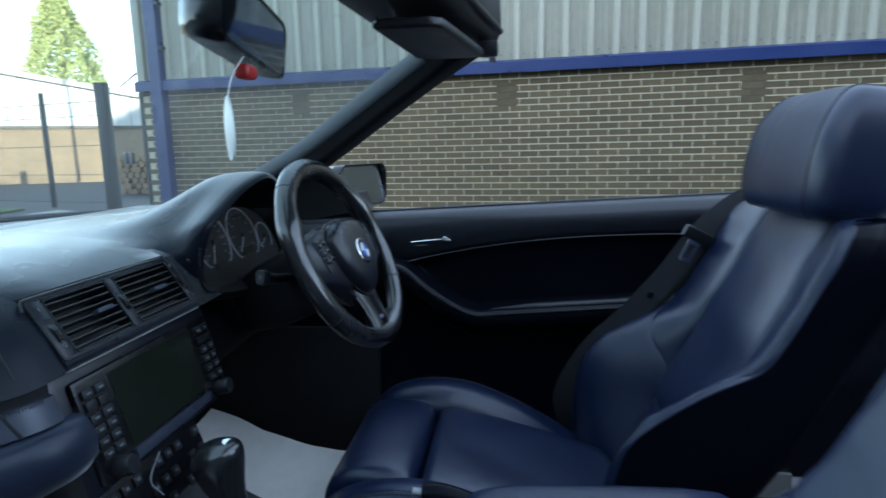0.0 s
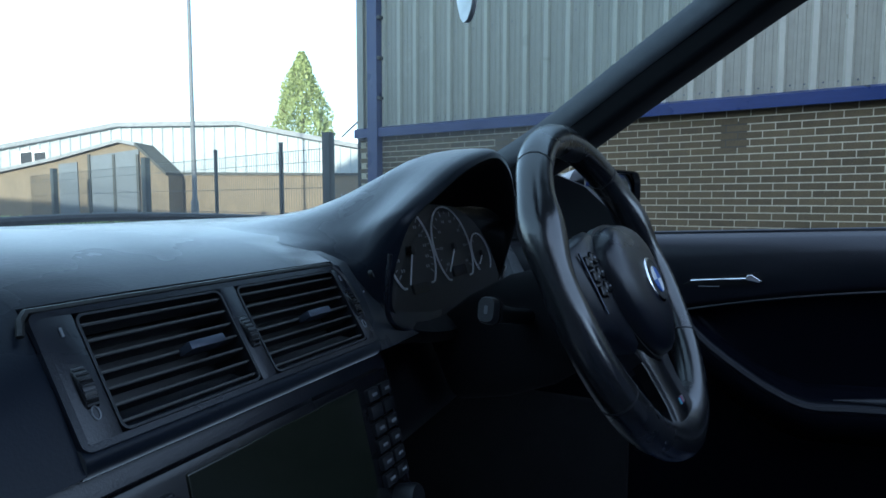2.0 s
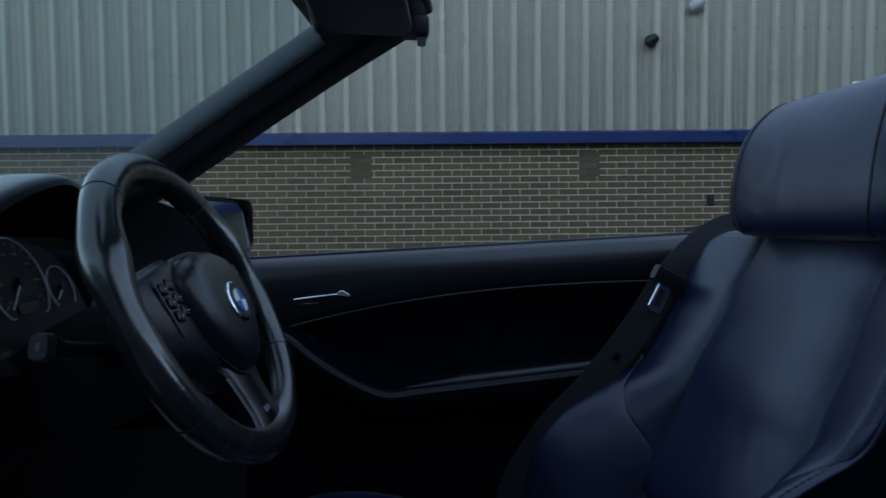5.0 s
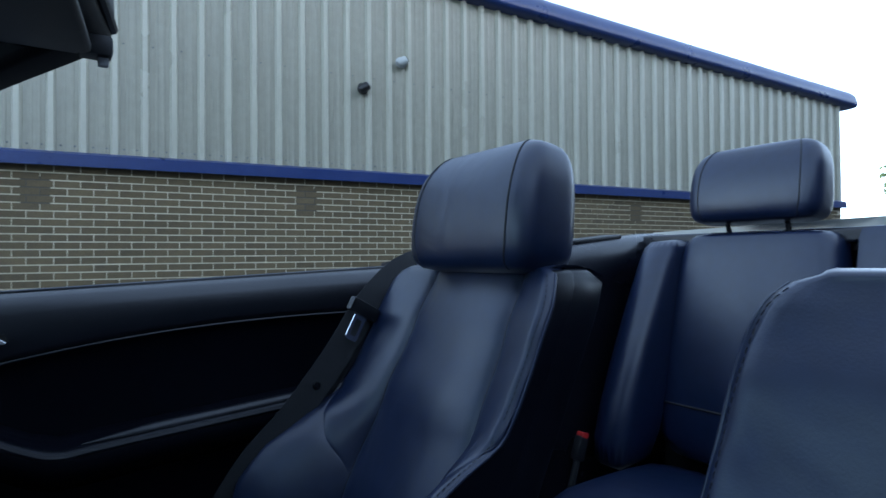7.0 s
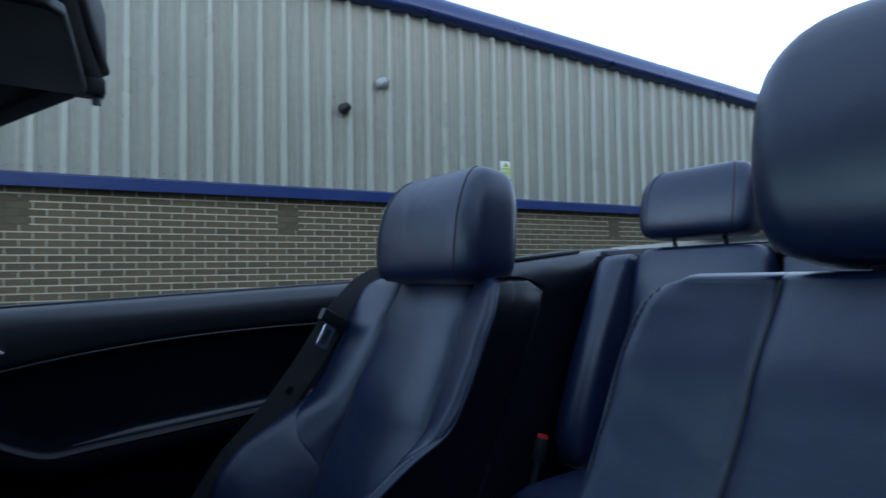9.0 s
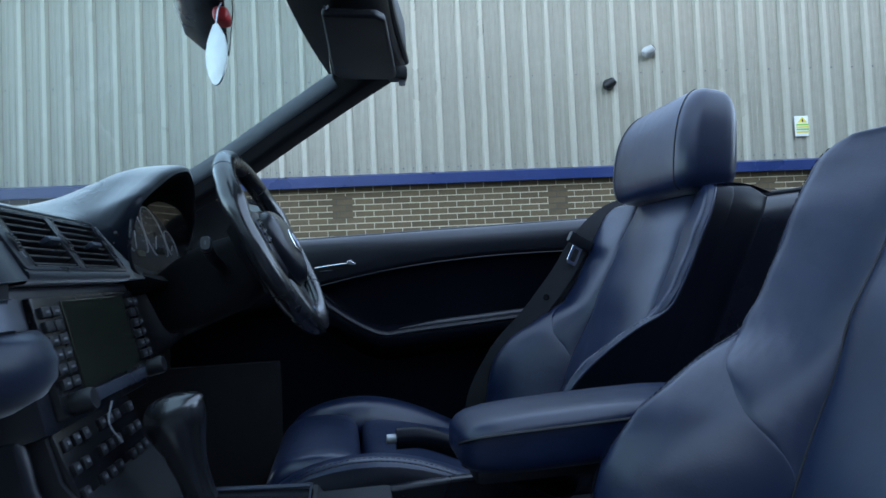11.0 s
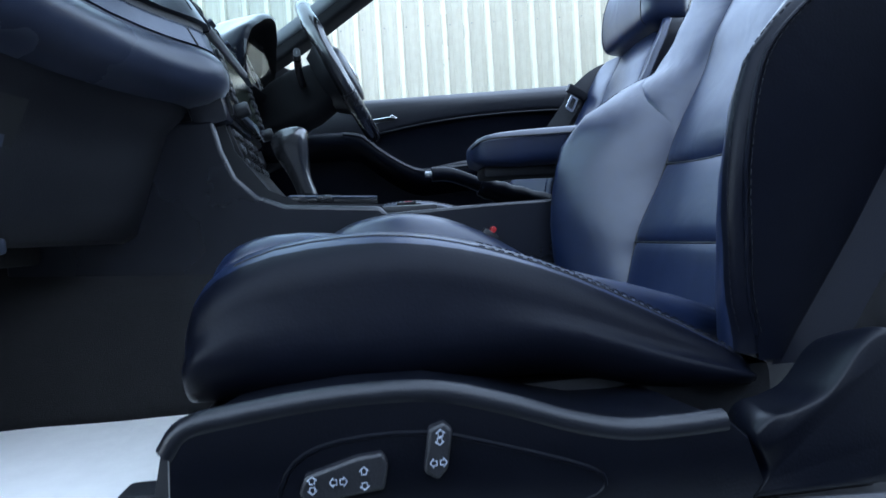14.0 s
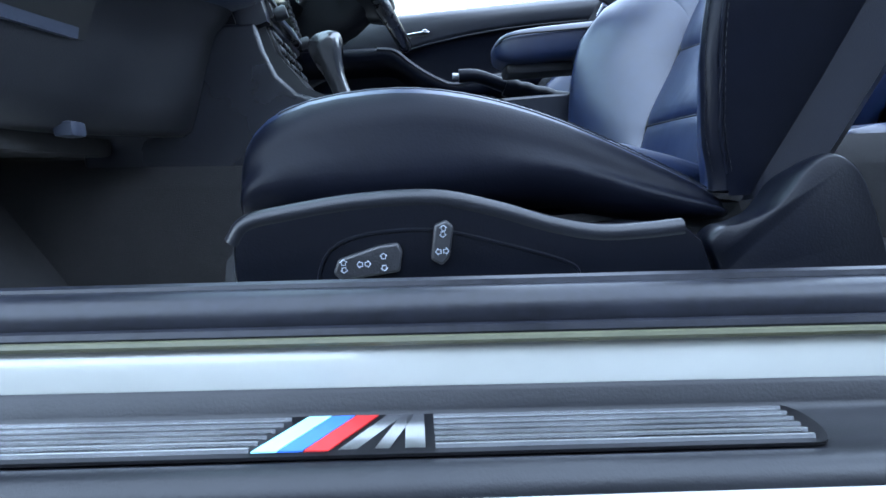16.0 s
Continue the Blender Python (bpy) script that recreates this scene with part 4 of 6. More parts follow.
# glove box and under panel
gface = [(-0.250, 0.724), (-0.258, 0.708), (-0.282, 0.686), (-0.300, 0.640), (-0.322, 0.575), (-0.336, 0.540), (-0.352, 0.532), (-0.40, 0.535), (-0.42, 0.70)]
gb = part("glove_box", dashloft(gface, -0.63, -0.062, 36), PLASTIC, dash, "smooth dark glove box lid", sharp=50)
# black plate lying on the lid stands for the shaded hollow of the grip
part("latch_recess_shade", dashloft([(-0.2735, 0.698), (-0.2985, 0.640), (-0.304, 0.640), (-0.279, 0.698)], -0.445, -0.262, 12), BLACKM, gb, "flat black plate for the shade in the grip recess")
part("recess_edge", dashloft([(-0.2685, 0.702), (-0.2705, 0.697), (-0.278, 0.697), (-0.276, 0.702)], -0.450, -0.258, 12), SOFT, gb)
part("latch", dashloft([(-0.2900, 0.651), (-0.2935, 0.638), (-0.302, 0.638), (-0.298, 0.651)], -0.440, -0.280, 12), TRIM, gb, "satin silver latch")
part("kick_panel", box((-0.63, -0.34, 0.535), (0.36, 0.56, 0.03), 0.01, Matrix.Rotation(radians(4), 3, "Y")), CARPET, dash)
part("courtesy_lamp", box((-0.408, -0.252, 0.534), (0.026, 0.036, 0.020), 0.006), TRIM, dash, "pale courtesy lamp")
# driver side lower dash
low2 = [(-0.29, 0.845), (-0.262, 0.838), (-0.250, 0.80), (-0.232, 0.745), (-0.238, 0.715), (-0.27, 0.69), (-0.36, 0.66), (-0.42, 0.72)]
part("knee_panel", dashloft(low2, 0.215, 0.735, 10), PLASTIC, dash, "dark driver side knee panel", sharp=50)

# centre vents
vent = thing("centre_vents", "twin dark centre air vents with slats and tabs", "air vent", (-0.22, 0.087, 0.85))
VB = Matrix.Translation((-0.2265, 0.0866, 0.8792)) @ Matrix.Rotation(radians(-33), 4, "Y")


def vbox(y, z, sy, sz, x=0.0, sx=0.02, bev=0.002):
    bm = box((x, y, z), (sx, sy, sz), bev)
    bmesh.ops.transform(bm, matrix=VB, verts=bm.verts)
    return bm


def vring(y0, y1, z0, z1, r, x0, x1, wall):
    """A hollow frame with rounded corners."""
    cy, cz, w, h = (y0 + y1) / 2, (z0 + z1) / 2, (y1 - y0) / 2, (z1 - z0) / 2
    o, i = rrect(w, h, r, 4), rrect(w - wall, h - wall, max(r - wall, 0.001), 4)
    rs = []
    for pts, x in ((o, x0), (o, x1), (i, x1), (i, x0 - 0.02)):
        rs.append([VB @ Vector((x, cy + a, cz + b)) for a, b in pts])
    return loft(rs, caps=False)


part("surround", vring(-0.1305, 0.1205, -0.0365, 0.0365, 0.005, -0.05, 0.002, 0.0035), SOFT, vent, "dark moulded surround")
part("top_joint", tube([VB @ Vector((0.001, y, z)) for y, z in ((-0.136, 0.026), (-0.131, 0.0365), (-0.115, 0.0378), (0.0, 0.0382), (0.100, 0.0382), (0.113, 0.034), (0.1205, 0.020), (0.1225, 0.0))], 0.0019, 6, 4), BLACKM, vent, "dark joint round the vents")
part("backing", vbox(-0.005, 0, 0.246, 0.068, -0.034, 0.004), BLACKM, vent)
for y0, y1, tab in ((-0.108, -0.0155, -0.046), (0.001, 0.106, 0.060)):
    part("outlet_frame", vring(y0 - .0015, y1 + .0015, -0.0325, 0.0325, 0.005, -0.008, 0.002, 0.0015), PLASTIC, vent)
    for k in range(7):
        z = -0.0270 + 0.0090 * k
        sl = part("slat", vbox((y0 + y1) / 2, z, y1 - y0, 0.0020, -0.008, 0.014, 0.0006), PLASTIC, vent)
        part("slat_edge", vbox((y0 + y1) / 2, z, y1 - y0, 0.0009, -0.0008, 0.0012, 0), VENTEDGE, sl, "pale front edge", smooth=False)
    part("slider_tab", vbox(tab, -0.001, 0.026, 0.0055, 0.003, 0.012, 0.0015), TRIM, vent, "grey slider tab")
for y, w in ((-0.1185, 0.018), (-0.007, 0.0135), (0.1125, 0.011)):
    bar = part("wheel_bar", vbox(y, 0, w, 0.069, -0.001, 0.006), SOFT, vent)
    mw = VB @ Matrix.Translation((-0.0150, y, -0.001 if y > -0.1 else -0.006)) @ Matrix.Rotation(radians(90), 4, "X")
    wh = part("thumb_wheel", lathe([(0.019, -0.004), (0.0202, -0.003), (0.0202, 0.003), (0.019, 0.004)], mw, 32), GLOSS, vent, "ribbed thumb wheel")
    for k in range(-4, 5):
        a_ = radians(90 + k * 9)
        bm = box((0.0203 * math.cos(a_ - math.pi / 2), 0.0203 * math.sin(a_ - math.pi / 2), 0), (0.0012, 0.0009, 0.0062))
        bmesh.ops.transform(bm, matrix=mw, verts=bm.verts)
        part("grip_rib", bm, PLASTIC, wh, smooth=False)
    if abs(y) > 0.05:
        part("open_mark", vbox(y, 0.024, 0.0012, 0.005, 0.0022, 0.001, 0), GREY_MARK, bar, smooth=False)
        zero = [VB @ Vector((0.0024, y + 0.0019 * math.cos(t), -0.0195 + 0.0034 * math.sin(t))) for t in [2 * math.pi * i / 14 for i in range(15)]]
        part("shut_mark", sweep(zero, circle(0.00045, 5), VB.to_3x3() @ Vector((1, 0, 0))), GREY_MARK, bar, smooth=False)

part("fascia_bridge", loft([[(x, y, z) for x, z in ((-0.240, 0.854), (-0.2075, 0.8510), (-0.2035, 0.8470), (-0.2030, 0.8420), (-0.2070, 0.8370), (-0.240, 0.832))] for y in (-0.0445, -0.040, 0.0, 0.10, 0.20, 0.2080)]), DASHTOP, dash, "rounded ledge under the vents", sharp=60)

# screen unit
nav = thing("screen_unit", "dark car radio unit with a blank screen and side buttons", "car radio", (-0.18, 0.055, 0.74))
NB = Matrix.Translation((-0.192, 0.086, 0.769)) @ Matrix.Rotation(radians(-14), 4, "Y") @ Matrix.Scale(1.09, 4)


def nbox(y, z, sy, sz, x=0.0, sx=0.02, bev=0.002):
    bm = box((x, y, z), (sx, sy, sz), bev)
    bmesh.ops.transform(bm, matrix=NB, verts=bm.verts)
    return bm


part("surround", nbox(0, 0.002, 0.272, 0.128, -0.030, 0.05, 0.012), SOFT, dash, "dark centre fascia")
part("bezel", nbox(0, 0, 0.238, 0.106, -0.006, 0.016, 0.005), GLOSS, nav, "glossy black bezel")
part("screen", nbox(0.002, 0.006, 0.148, 0.082, 0.002, 0.003, 0.001), SCREEN, nav, "blank dark screen", smooth=False)
part("slot_bar", nbox(0.002, -0.044, 0.150, 0.012, 0.003, 0.006, 0.002), TRIM, nav)
for y in (-0.098, 0.100):
    for k in range(6):
        z = 0.038 - 0.0125 * k
        for dy in (-0.0085, 0.0085):
            b = part("button", nbox(y + dy, z, 0.0145, 0.0095, 0.003, 0.006, 0.0015), PLASTIC, nav)
            if k != 1:
                part("button_mark", nbox(y + dy, z, 0.006, 0.0020, 0.0063, 0.0006, 0), GREY_MARK, b, smooth=False)
    mk = NB @ Matrix.Translation((0.012, y, -0.043)) @ Matrix.Rotation(radians(90), 4, "Y")
    part("knob", lathe([(0.010, -0.012), (0.0105, 0.004), (0.009, 0.007)], mk, 18), PLASTIC, nav)

# instrument hood and cluster
hood = thing("instrument_cluster", "hooded instrument cluster with three chrome ringed dials", "instrument cluster", (-0.25, 0.38, 0.9))
HY = 0.397


RIM = ((0.14, 0.0), (0.05, 0.08), (0.01, 0.22), (0.0, 0.36), (0.03, 0.55), (0.14, 0.65), (0.30, 0.745), (0.52, 0.872), (0.76, 0.960), (1.0, 1.0))
BELL = ((0.0, 0.0), (0.07, 0.003), (0.15, 0.019), (0.24, 0.062), (0.36, 0.166), (0.5, 0.35), (0.64, 0.567), (0.78, 0.795), (0.9, 0.941), (1.0, 1.0))


def arch(x, lift, hw, zt, zb, k):
    """One cross arch of the hood, between a soft bell and the upright rim as k goes from 0 to 1."""
    half_ = [(a + (c - a) * k, b + (d - b) * k) for (a, b), (c, d) in zip(BELL, RIM)]
    pts = [(HY - hw * (1 - u), v) for u, v in half_] + [(HY + hw * (1 - u), v) for u, v in half_[-2::-1]]
    pts = smoothed([(y, v, 0) for y, v in pts], 4)
    return [(x + lift * max(p.y, 0.0) ** 1.4, p.x, zb + (zt - zb) * p.y) for p in pts]


rows = ((-0.64, 0.0, 0.254, 0.9395, 0.9372, 0.0), (-0.5, 0.0, 0.246, 0.9450, 0.9412, 0.0), (-0.43, 0.0, 0.238, 0.9505, 0.94, 0.0), (-0.38, 0.0036, 0.2292, 0.9620, 0.9392, 0.0), (-0.345, 0.0076, 0.2194, 0.9800, 0.9355, 0.0), (-0.315, 0.0136, 0.2096, 0.9995, 0.9322, 0.0), (-0.294, 0.0196, 0.2011, 1.0130, 0.9276, 0.03), (-0.275, 0.0276, 0.1935, 1.0200, 0.9218, 0.1), (-0.2555, 0.0356, 0.1866, 1.0228, 0.908, 0.34), (-0.241, 0.0426, 0.179, 1.0232, 0.885, 0.68), (-0.23, 0.0476, 0.1695, 1.0225, 0.864, 0.92), (-0.225, 0.0486, 0.162, 1.0212, 0.858, 1.0), (-0.2205, 0.0481, 0.1585, 1.0182, 0.858, 1.0), (-0.218, 0.0466, 0.1545, 1.0125, 0.858, 1.0))
part("hood", loft([arch(*row) for row in rows], closed=False, caps=False), DASHTOP, hood, "grained dark hood", sharp=70)
inner_rows = ((-0.2180, 0.0466, 0.1545, 1.0125, 0.858, 1.0), (-0.2190, 0.0425, 0.1525, 1.0075, 0.858, 1.0), (-0.230, 0.030, 0.155, 1.000, 0.855, 1.0), (-0.248, 0.012, 0.162, 0.985, 0.850, 1.0), (-0.268, 0.0, 0.166, 0.965, 0.850, 1.0))
part("hood_lining", loft([arch(*row) for row in inner_rows], closed=False, caps=False), LINING, hood, "matt black inside of the hood", sharp=70)
CB = Matrix.Translation((-0.232, 0.373, 0.902)) @ Matrix.Rotation(radians(-18), 4, "Y")
FACE = [(0.018 + 0.150 * math.copysign(abs(math.cos(v)) ** 0.7, math.cos(v)), -0.035 + 0.098 * math.sin(v) ** 0.85) for v in [math.pi * i / 20 for i in range(21)]] + [(-0.124, -0.046), (-0.07, -0.052), (0.018, -0.054), (0.11, -0.052), (0.160, -0.046)]
bm = loft([[CB @ Vector((x, a, b)) for a, b in FACE] for x in (-0.02, 0)])
part("face", bm, BLACKM, hood, "black dial face", smooth=False)
# dark cover with a rolled lower edge, leaning towards the driver at its top
GB = Matrix.Translation((-0.208, 0.378, 0.900)) @ Matrix.Rotation(radians(4), 4, "Y")
part("cover_rim", tube([GB @ Vector((0.001, y, z)) for y, z in ((-0.150, 0.02), (-0.152, -0.020), (-0.136, -0.045), (-0.09, -0.058), (0.0, -0.062), (0.09, -0.058), (0.136, -0.045), (0.152, -0.020))], 0.0024, 8, 5), SOFT, hood, "thin edge of the dial cover")
cg = part("cover_glass", loft([[GB @ Vector((x, a - 0.004, b * 1.02 - 0.004)) for a, b in FACE] for x in (0.0, 0.0015)]), CLEAR, hood, "clear dial cover", smooth=False)
cg.visible_shadow = False
tray = [(-0.245, 0.852), (-0.200, 0.842), (-0.190, 0.834), (-0.198, 0.822), (-0.250, 0.815)]
part("lower_cowl", loft([[(x - 0.035 * (abs(y - 0.38) / 0.13) ** 3, y, z + 0.020 * (abs(y - 0.38) / 0.13) ** 3) for x, z in tray] for y in [0.250 + 0.013 * i for i in range(21)]]), LINING, hood, "curved sill under the dials", sharp=60)


def dial(y, z, r, a0, a1, needle, marks):
    """A chrome ringed dial, its ring open and flattened at the foot."""
    c = CB @ Matrix.Translation((0.003, y, z))
    out = CB.to_3x3() @ Vector((1, 0, 0))
    pts = [(r * math.cos(radians(a)), r * math.sin(radians(a))) for a in range(a0, a1 + 1, 6)]
    pts = [(u, max(v, -0.74 * r)) for u, v in pts]
    ring = part("dial_ring", sweep([c @ Vector((0, u, v)) for u, v in pts], circle(0.0011, 6), out), RINGSILVER, hood, "thin chrome dial ring")
    for i in range(marks):
        a = radians(-35 + 250 * i / (marks - 1))
        long_ = i % 2 == 0
        bm = box((0, 0, 0), (0.0008, r * (0.13 if long_ else 0.07), 0.0010))
        bmesh.ops.transform(bm, matrix=Matrix.Translation(c @ Vector((0.0004, 0.86 * r * math.cos(a), 0.86 * r * math.sin(a)))) @ CB.to_3x3().to_4x4() @ Matrix.Rotation(a, 4, "X"), verts=bm.verts)
        part("tick", bm, DIALMARK, ring, smooth=False)
        if long_ and r > 0.04:
            for o in (-0.0022, 0.0022):
                bm = box((0, 0, 0), (0.0006, 0.0018, 0.0032))
                bmesh.ops.transform(bm, matrix=Matrix.Translation(c @ Vector((0.0004, 0.66 * r * math.cos(a) + o, 0.66 * r * math.sin(a)))) @ CB.to_3x3().to_4x4(), verts=bm.verts)
                part("figure_bar", bm, DIALMARK, ring, smooth=False)
    bm = box((0.0022, 0.42 * r, 0), (0.0012, 0.80 * r, 0.0016), 0.0004)
    bmesh.ops.transform(bm, matrix=c @ Matrix.Rotation(radians(needle), 4, "X"), verts=bm.verts)
    part("needle", bm, WHITE_MARK, ring, smooth=False)
    part("needle_cap", lathe([(0.0055, 0), (0.0050, 0.004), (0.002, 0.005)], c @ Matrix.Rotation(radians(90), 4, "Y"), 16), BLACKM, ring)


dial(-0.058, 0.013, 0.049, -58, 238, 236, 25)
dial(0.044, 0.010, 0.049, -58, 238, 222, 15)
dial(0.121, -0.004, 0.027, -50, 230, 215, 7)
dial(-0.139, -0.002, 0.028, -46, 40, 20, 2)
part("trip_display", loft([[CB @ Vector((x, 0.046 + a, -0.018 + b)) for a, b in rrect(0.018, 0.006, 0.002, 3)] for x in (0.0, 0.003)]), SCREEN, hood, "small grey display in the dial", smooth=False)
part("mileage_display", loft([[CB @ Vector((x, -0.056 + a, -0.026 + b)) for a, b in rrect(0.016, 0.005, 0.002, 3)] for x in (0.0, 0.003)]), SCREEN, hood, "small grey display in the dial", smooth=False)

# ---------------------------------------------------------------- steering wheel
sw = thing("steering_wheel", "black leather three spoke steering wheel with thumb buttons", "steering wheel", (-0.034, 0.357, 0.891))
SW = Matrix.Translation((-0.0362, 0.379, 0.8886)) @ Matrix.Rotation(radians(-6.3), 4, "Z") @ Matrix.Rotation(radians(90 - 25.3), 4, "Y")
# local: z towards the driver, x down the wheel, y to the side
RW, NR = 0.1517, 96
nz = SW.to_3x3() @ Vector((0, 0, 1))


def rim_at(a):
    """Centre, outward direction and fatness of the rim at an angle from its lowest point."""
    e = SW.to_3x3() @ Vector((math.cos(a), math.sin(a), 0))
    top = abs(math.degrees(math.atan2(math.sin(a), -math.cos(a))))
    fat = 1 + 0.20 * math.exp(-((top - 66) / 9) ** 2) - 0.10 * math.exp(-((top - 84) / 8) ** 2) + 0.05 * math.exp(-((top - 128) / 14) ** 2)
    return SW @ Vector((RW * math.cos(a), RW * math.sin(a), 0)), e, fat


def rim_ring(a, grow=0.0, shift=0.0):
    c, e, fat = rim_at(a)
    tdir = nz.cross(e)
    return [c + tdir * shift + e * ((0.0168 * fat + grow) * math.cos(t)) + nz * ((0.0160 * fat + grow) * math.sin(t)) for t in [2 * math.pi * k / 16 for k in range(16)]]


rings = [rim_ring(2 * math.pi * i / NR) for i in range(NR)]
part("rim", loft(rings + [rings[0]], caps=False), RIMLEATHER, sw, "worn shiny leather rim")
for a in (180 - 40, 180 + 40, 58, -58):
    part("rim_seam", loft([rim_ring(radians(a), 0.0003, o) for o in (-0.0009, 0.0009)]), PIPING, sw)


def swloft(rows):
    return loft([[SW @ Vector((x, y, z)) for x, y in ring] for ring, z in rows])


def swloft3(rings):
    return loft([[SW @ Vector(p) for p in ring] for ring in rings])


half = [(-0.054, 0.0), (-0.052, 0.026), (-0.046, 0.048), (-0.033, 0.063), (-0.012, 0.0675), (0.010, 0.0655), (0.032, 0.057), (0.053, 0.042), (0.068, 0.026), (0.076, 0.012), (0.079, 0.0)]
pad = [(p.x, p.y) for p in smoothed([(x, y, 0) for x, y in half], 3)]
pad = pad + [(x, -y) for x, y in pad[-2:0:-1]]
rows = [([(x * k + (1 - k) * 0.012, y * k) for x, y in pad], z) for k, z in ((1.0, -0.02), (1.0, 0.006), (0.985, 0.0125), (0.95, 0.0180), (0.88, 0.0225), (0.75, 0.0262), (0.55, 0.0288), (0.3, 0.0300))]
part("airbag_pad", swloft(rows), SOFT, sw, "padded centre boss", sharp=60)
part("boss_groove", swloft([([(x * k + (1 - k) * 0.012, y * k) for x, y in pad], z) for k, z in ((1.0, 0.0), (1.04, 0.0), (1.04, 0.0072), (1.0, 0.0072))]), BLACKM, sw)
bk = [(-0.052, -0.082), (-0.055, 0.0), (-0.052, 0.082), (0.0, 0.085), (0.05, 0.066), (0.085, 0.03), (0.085, -0.03), (0.05, -0.066), (0.0, -0.085)]
part("boss_back", swloft([([(x * .8, y * .8) for x, y in bk], -0.045), (bk, -0.020), ([(x * .97, y * .97) for x, y in bk], 0.0)]), PLASTIC, sw)
for s in (-1, 1):
    secs = []
    for y, xa, xb, z in ((0.050, -0.053, 0.062, 0.0070), (0.070, -0.051, 0.052, 0.0085), (0.086, -0.048, 0.043, 0.0085), (0.104, -0.044, 0.036, 0.0060), (0.122, -0.040, 0.031, 0.0035), (0.142, -0.038, 0.029, 0.0025)):
        secs.append([(xa, s * y, z - 0.020), (xa - 0.001, s * y, z - 0.006), (xa + 0.005, s * y, z), (xb - 0.006, s * y, z), (xb + 0.001, s * y, z - 0.006), (xb, s * y, z - 0.020)])
    spoke = part("spoke", swloft3(secs), SOFT, sw, sharp=50)
    for k in range(6):
        col_, row_ = k // 3, k % 3
        x, y = -0.027 + 0.0135 * row_ + 0.003 * col_, s * (0.0795 + 0.0145 * col_ - 0.0035 * row_)
        rr_ = [(a * math.cos(0.25 * s) - b * math.sin(0.25 * s), a * math.sin(0.25 * s) + b * math.cos(0.25 * s)) for a, b in rrect(0.0052, 0.0062, 0.0024, 3)]
        bt = part("button", swloft([([(x + a, y + b) for a, b in rr_], 0.006), ([(x + a, y + b) for a, b in rr_], 0.0100), ([(x + a * .82, y + b * .82) for a, b in rr_], 0.0112)]), GLOSS, spoke)
        part("button_mark", swloft([([(x + a, y + b) for a, b in rrect(0.0008, 0.0030, 0.0007, 2)], z) for z in (0.0111, 0.0116)]), GREY_MARK, bt, smooth=False)
    edge = [SW @ Vector((-0.034 + 0.011 * i, s * (0.1035 - 0.0016 * i), 0.0080)) for i in range(6)]
    part("button_rim", sweep(edge, circle(0.0012, 6)), TRIM, spoke)
lowsp = []
for x, w, z in ((0.060, 0.040, 0.002), (0.080, 0.036, 0.0045), (0.100, 0.032, 0.0055), (0.118, 0.031, 0.0070), (0.136, 0.036, 0.0080), (0.146, 0.042, 0.0070)):
    lowsp.append([(x, -w, z - 0.016), (x, -w - 0.001, z - 0.005), (x, -w + 0.005, z), (x, w - 0.005, z), (x, w + 0.001, z - 0.005), (x, w, z - 0.016)])
lsp = part("spoke", swloft3(lowsp), GLOSS, sw, "glossy dark lower spoke", sharp=50)
for k, (y, mt) in enumerate(((-0.0055, CYANMARK), (-0.003, BLUEMARK), (-0.0005, RED), (0.0035, GREY_MARK))):
    part("spoke_mark", swloft([([(0.122 + a, y + b) for a, b in rrect(0.0030, 0.0009 if k < 3 else 0.0020, 0.0004, 2)], z) for z in (0.0072, 0.0085)]), mt, lsp, smooth=False)
# round badge: ring and four quarters
BX = 0.0105


def disc(r, n=28):
    return [(BX + r * math.cos(2 * math.pi * i / n), r * math.sin(2 * math.pi * i / n)) for i in range(n)]


bd = part("badge", swloft([(disc(0.0222), 0.026), (disc(0.0222), 0.0310), (disc(0.0205), 0.0322)]), CHROME, sw, "round enamel badge with a chrome edge")
part("badge_ring", swloft([(disc(0.0200), z) for z in (0.0318, 0.0326)]), BLACKM, bd, smooth=False)
part("badge_inner_ring", swloft([(disc(0.0136), z) for z in (0.0320, 0.0329)]), CHROME, bd, smooth=False)
for q in range(4):
    ring = [(BX, 0)] + [(BX + 0.0128 * math.cos(radians(90 * q + 9 * i)), 0.0128 * math.sin(radians(90 * q + 9 * i))) for i in range(11)]
    part("badge_quarter", swloft([(ring, 0.0324), (ring, 0.0333)]), BLUEMARK if q % 2 else WHITE_MARK, bd, smooth=False)
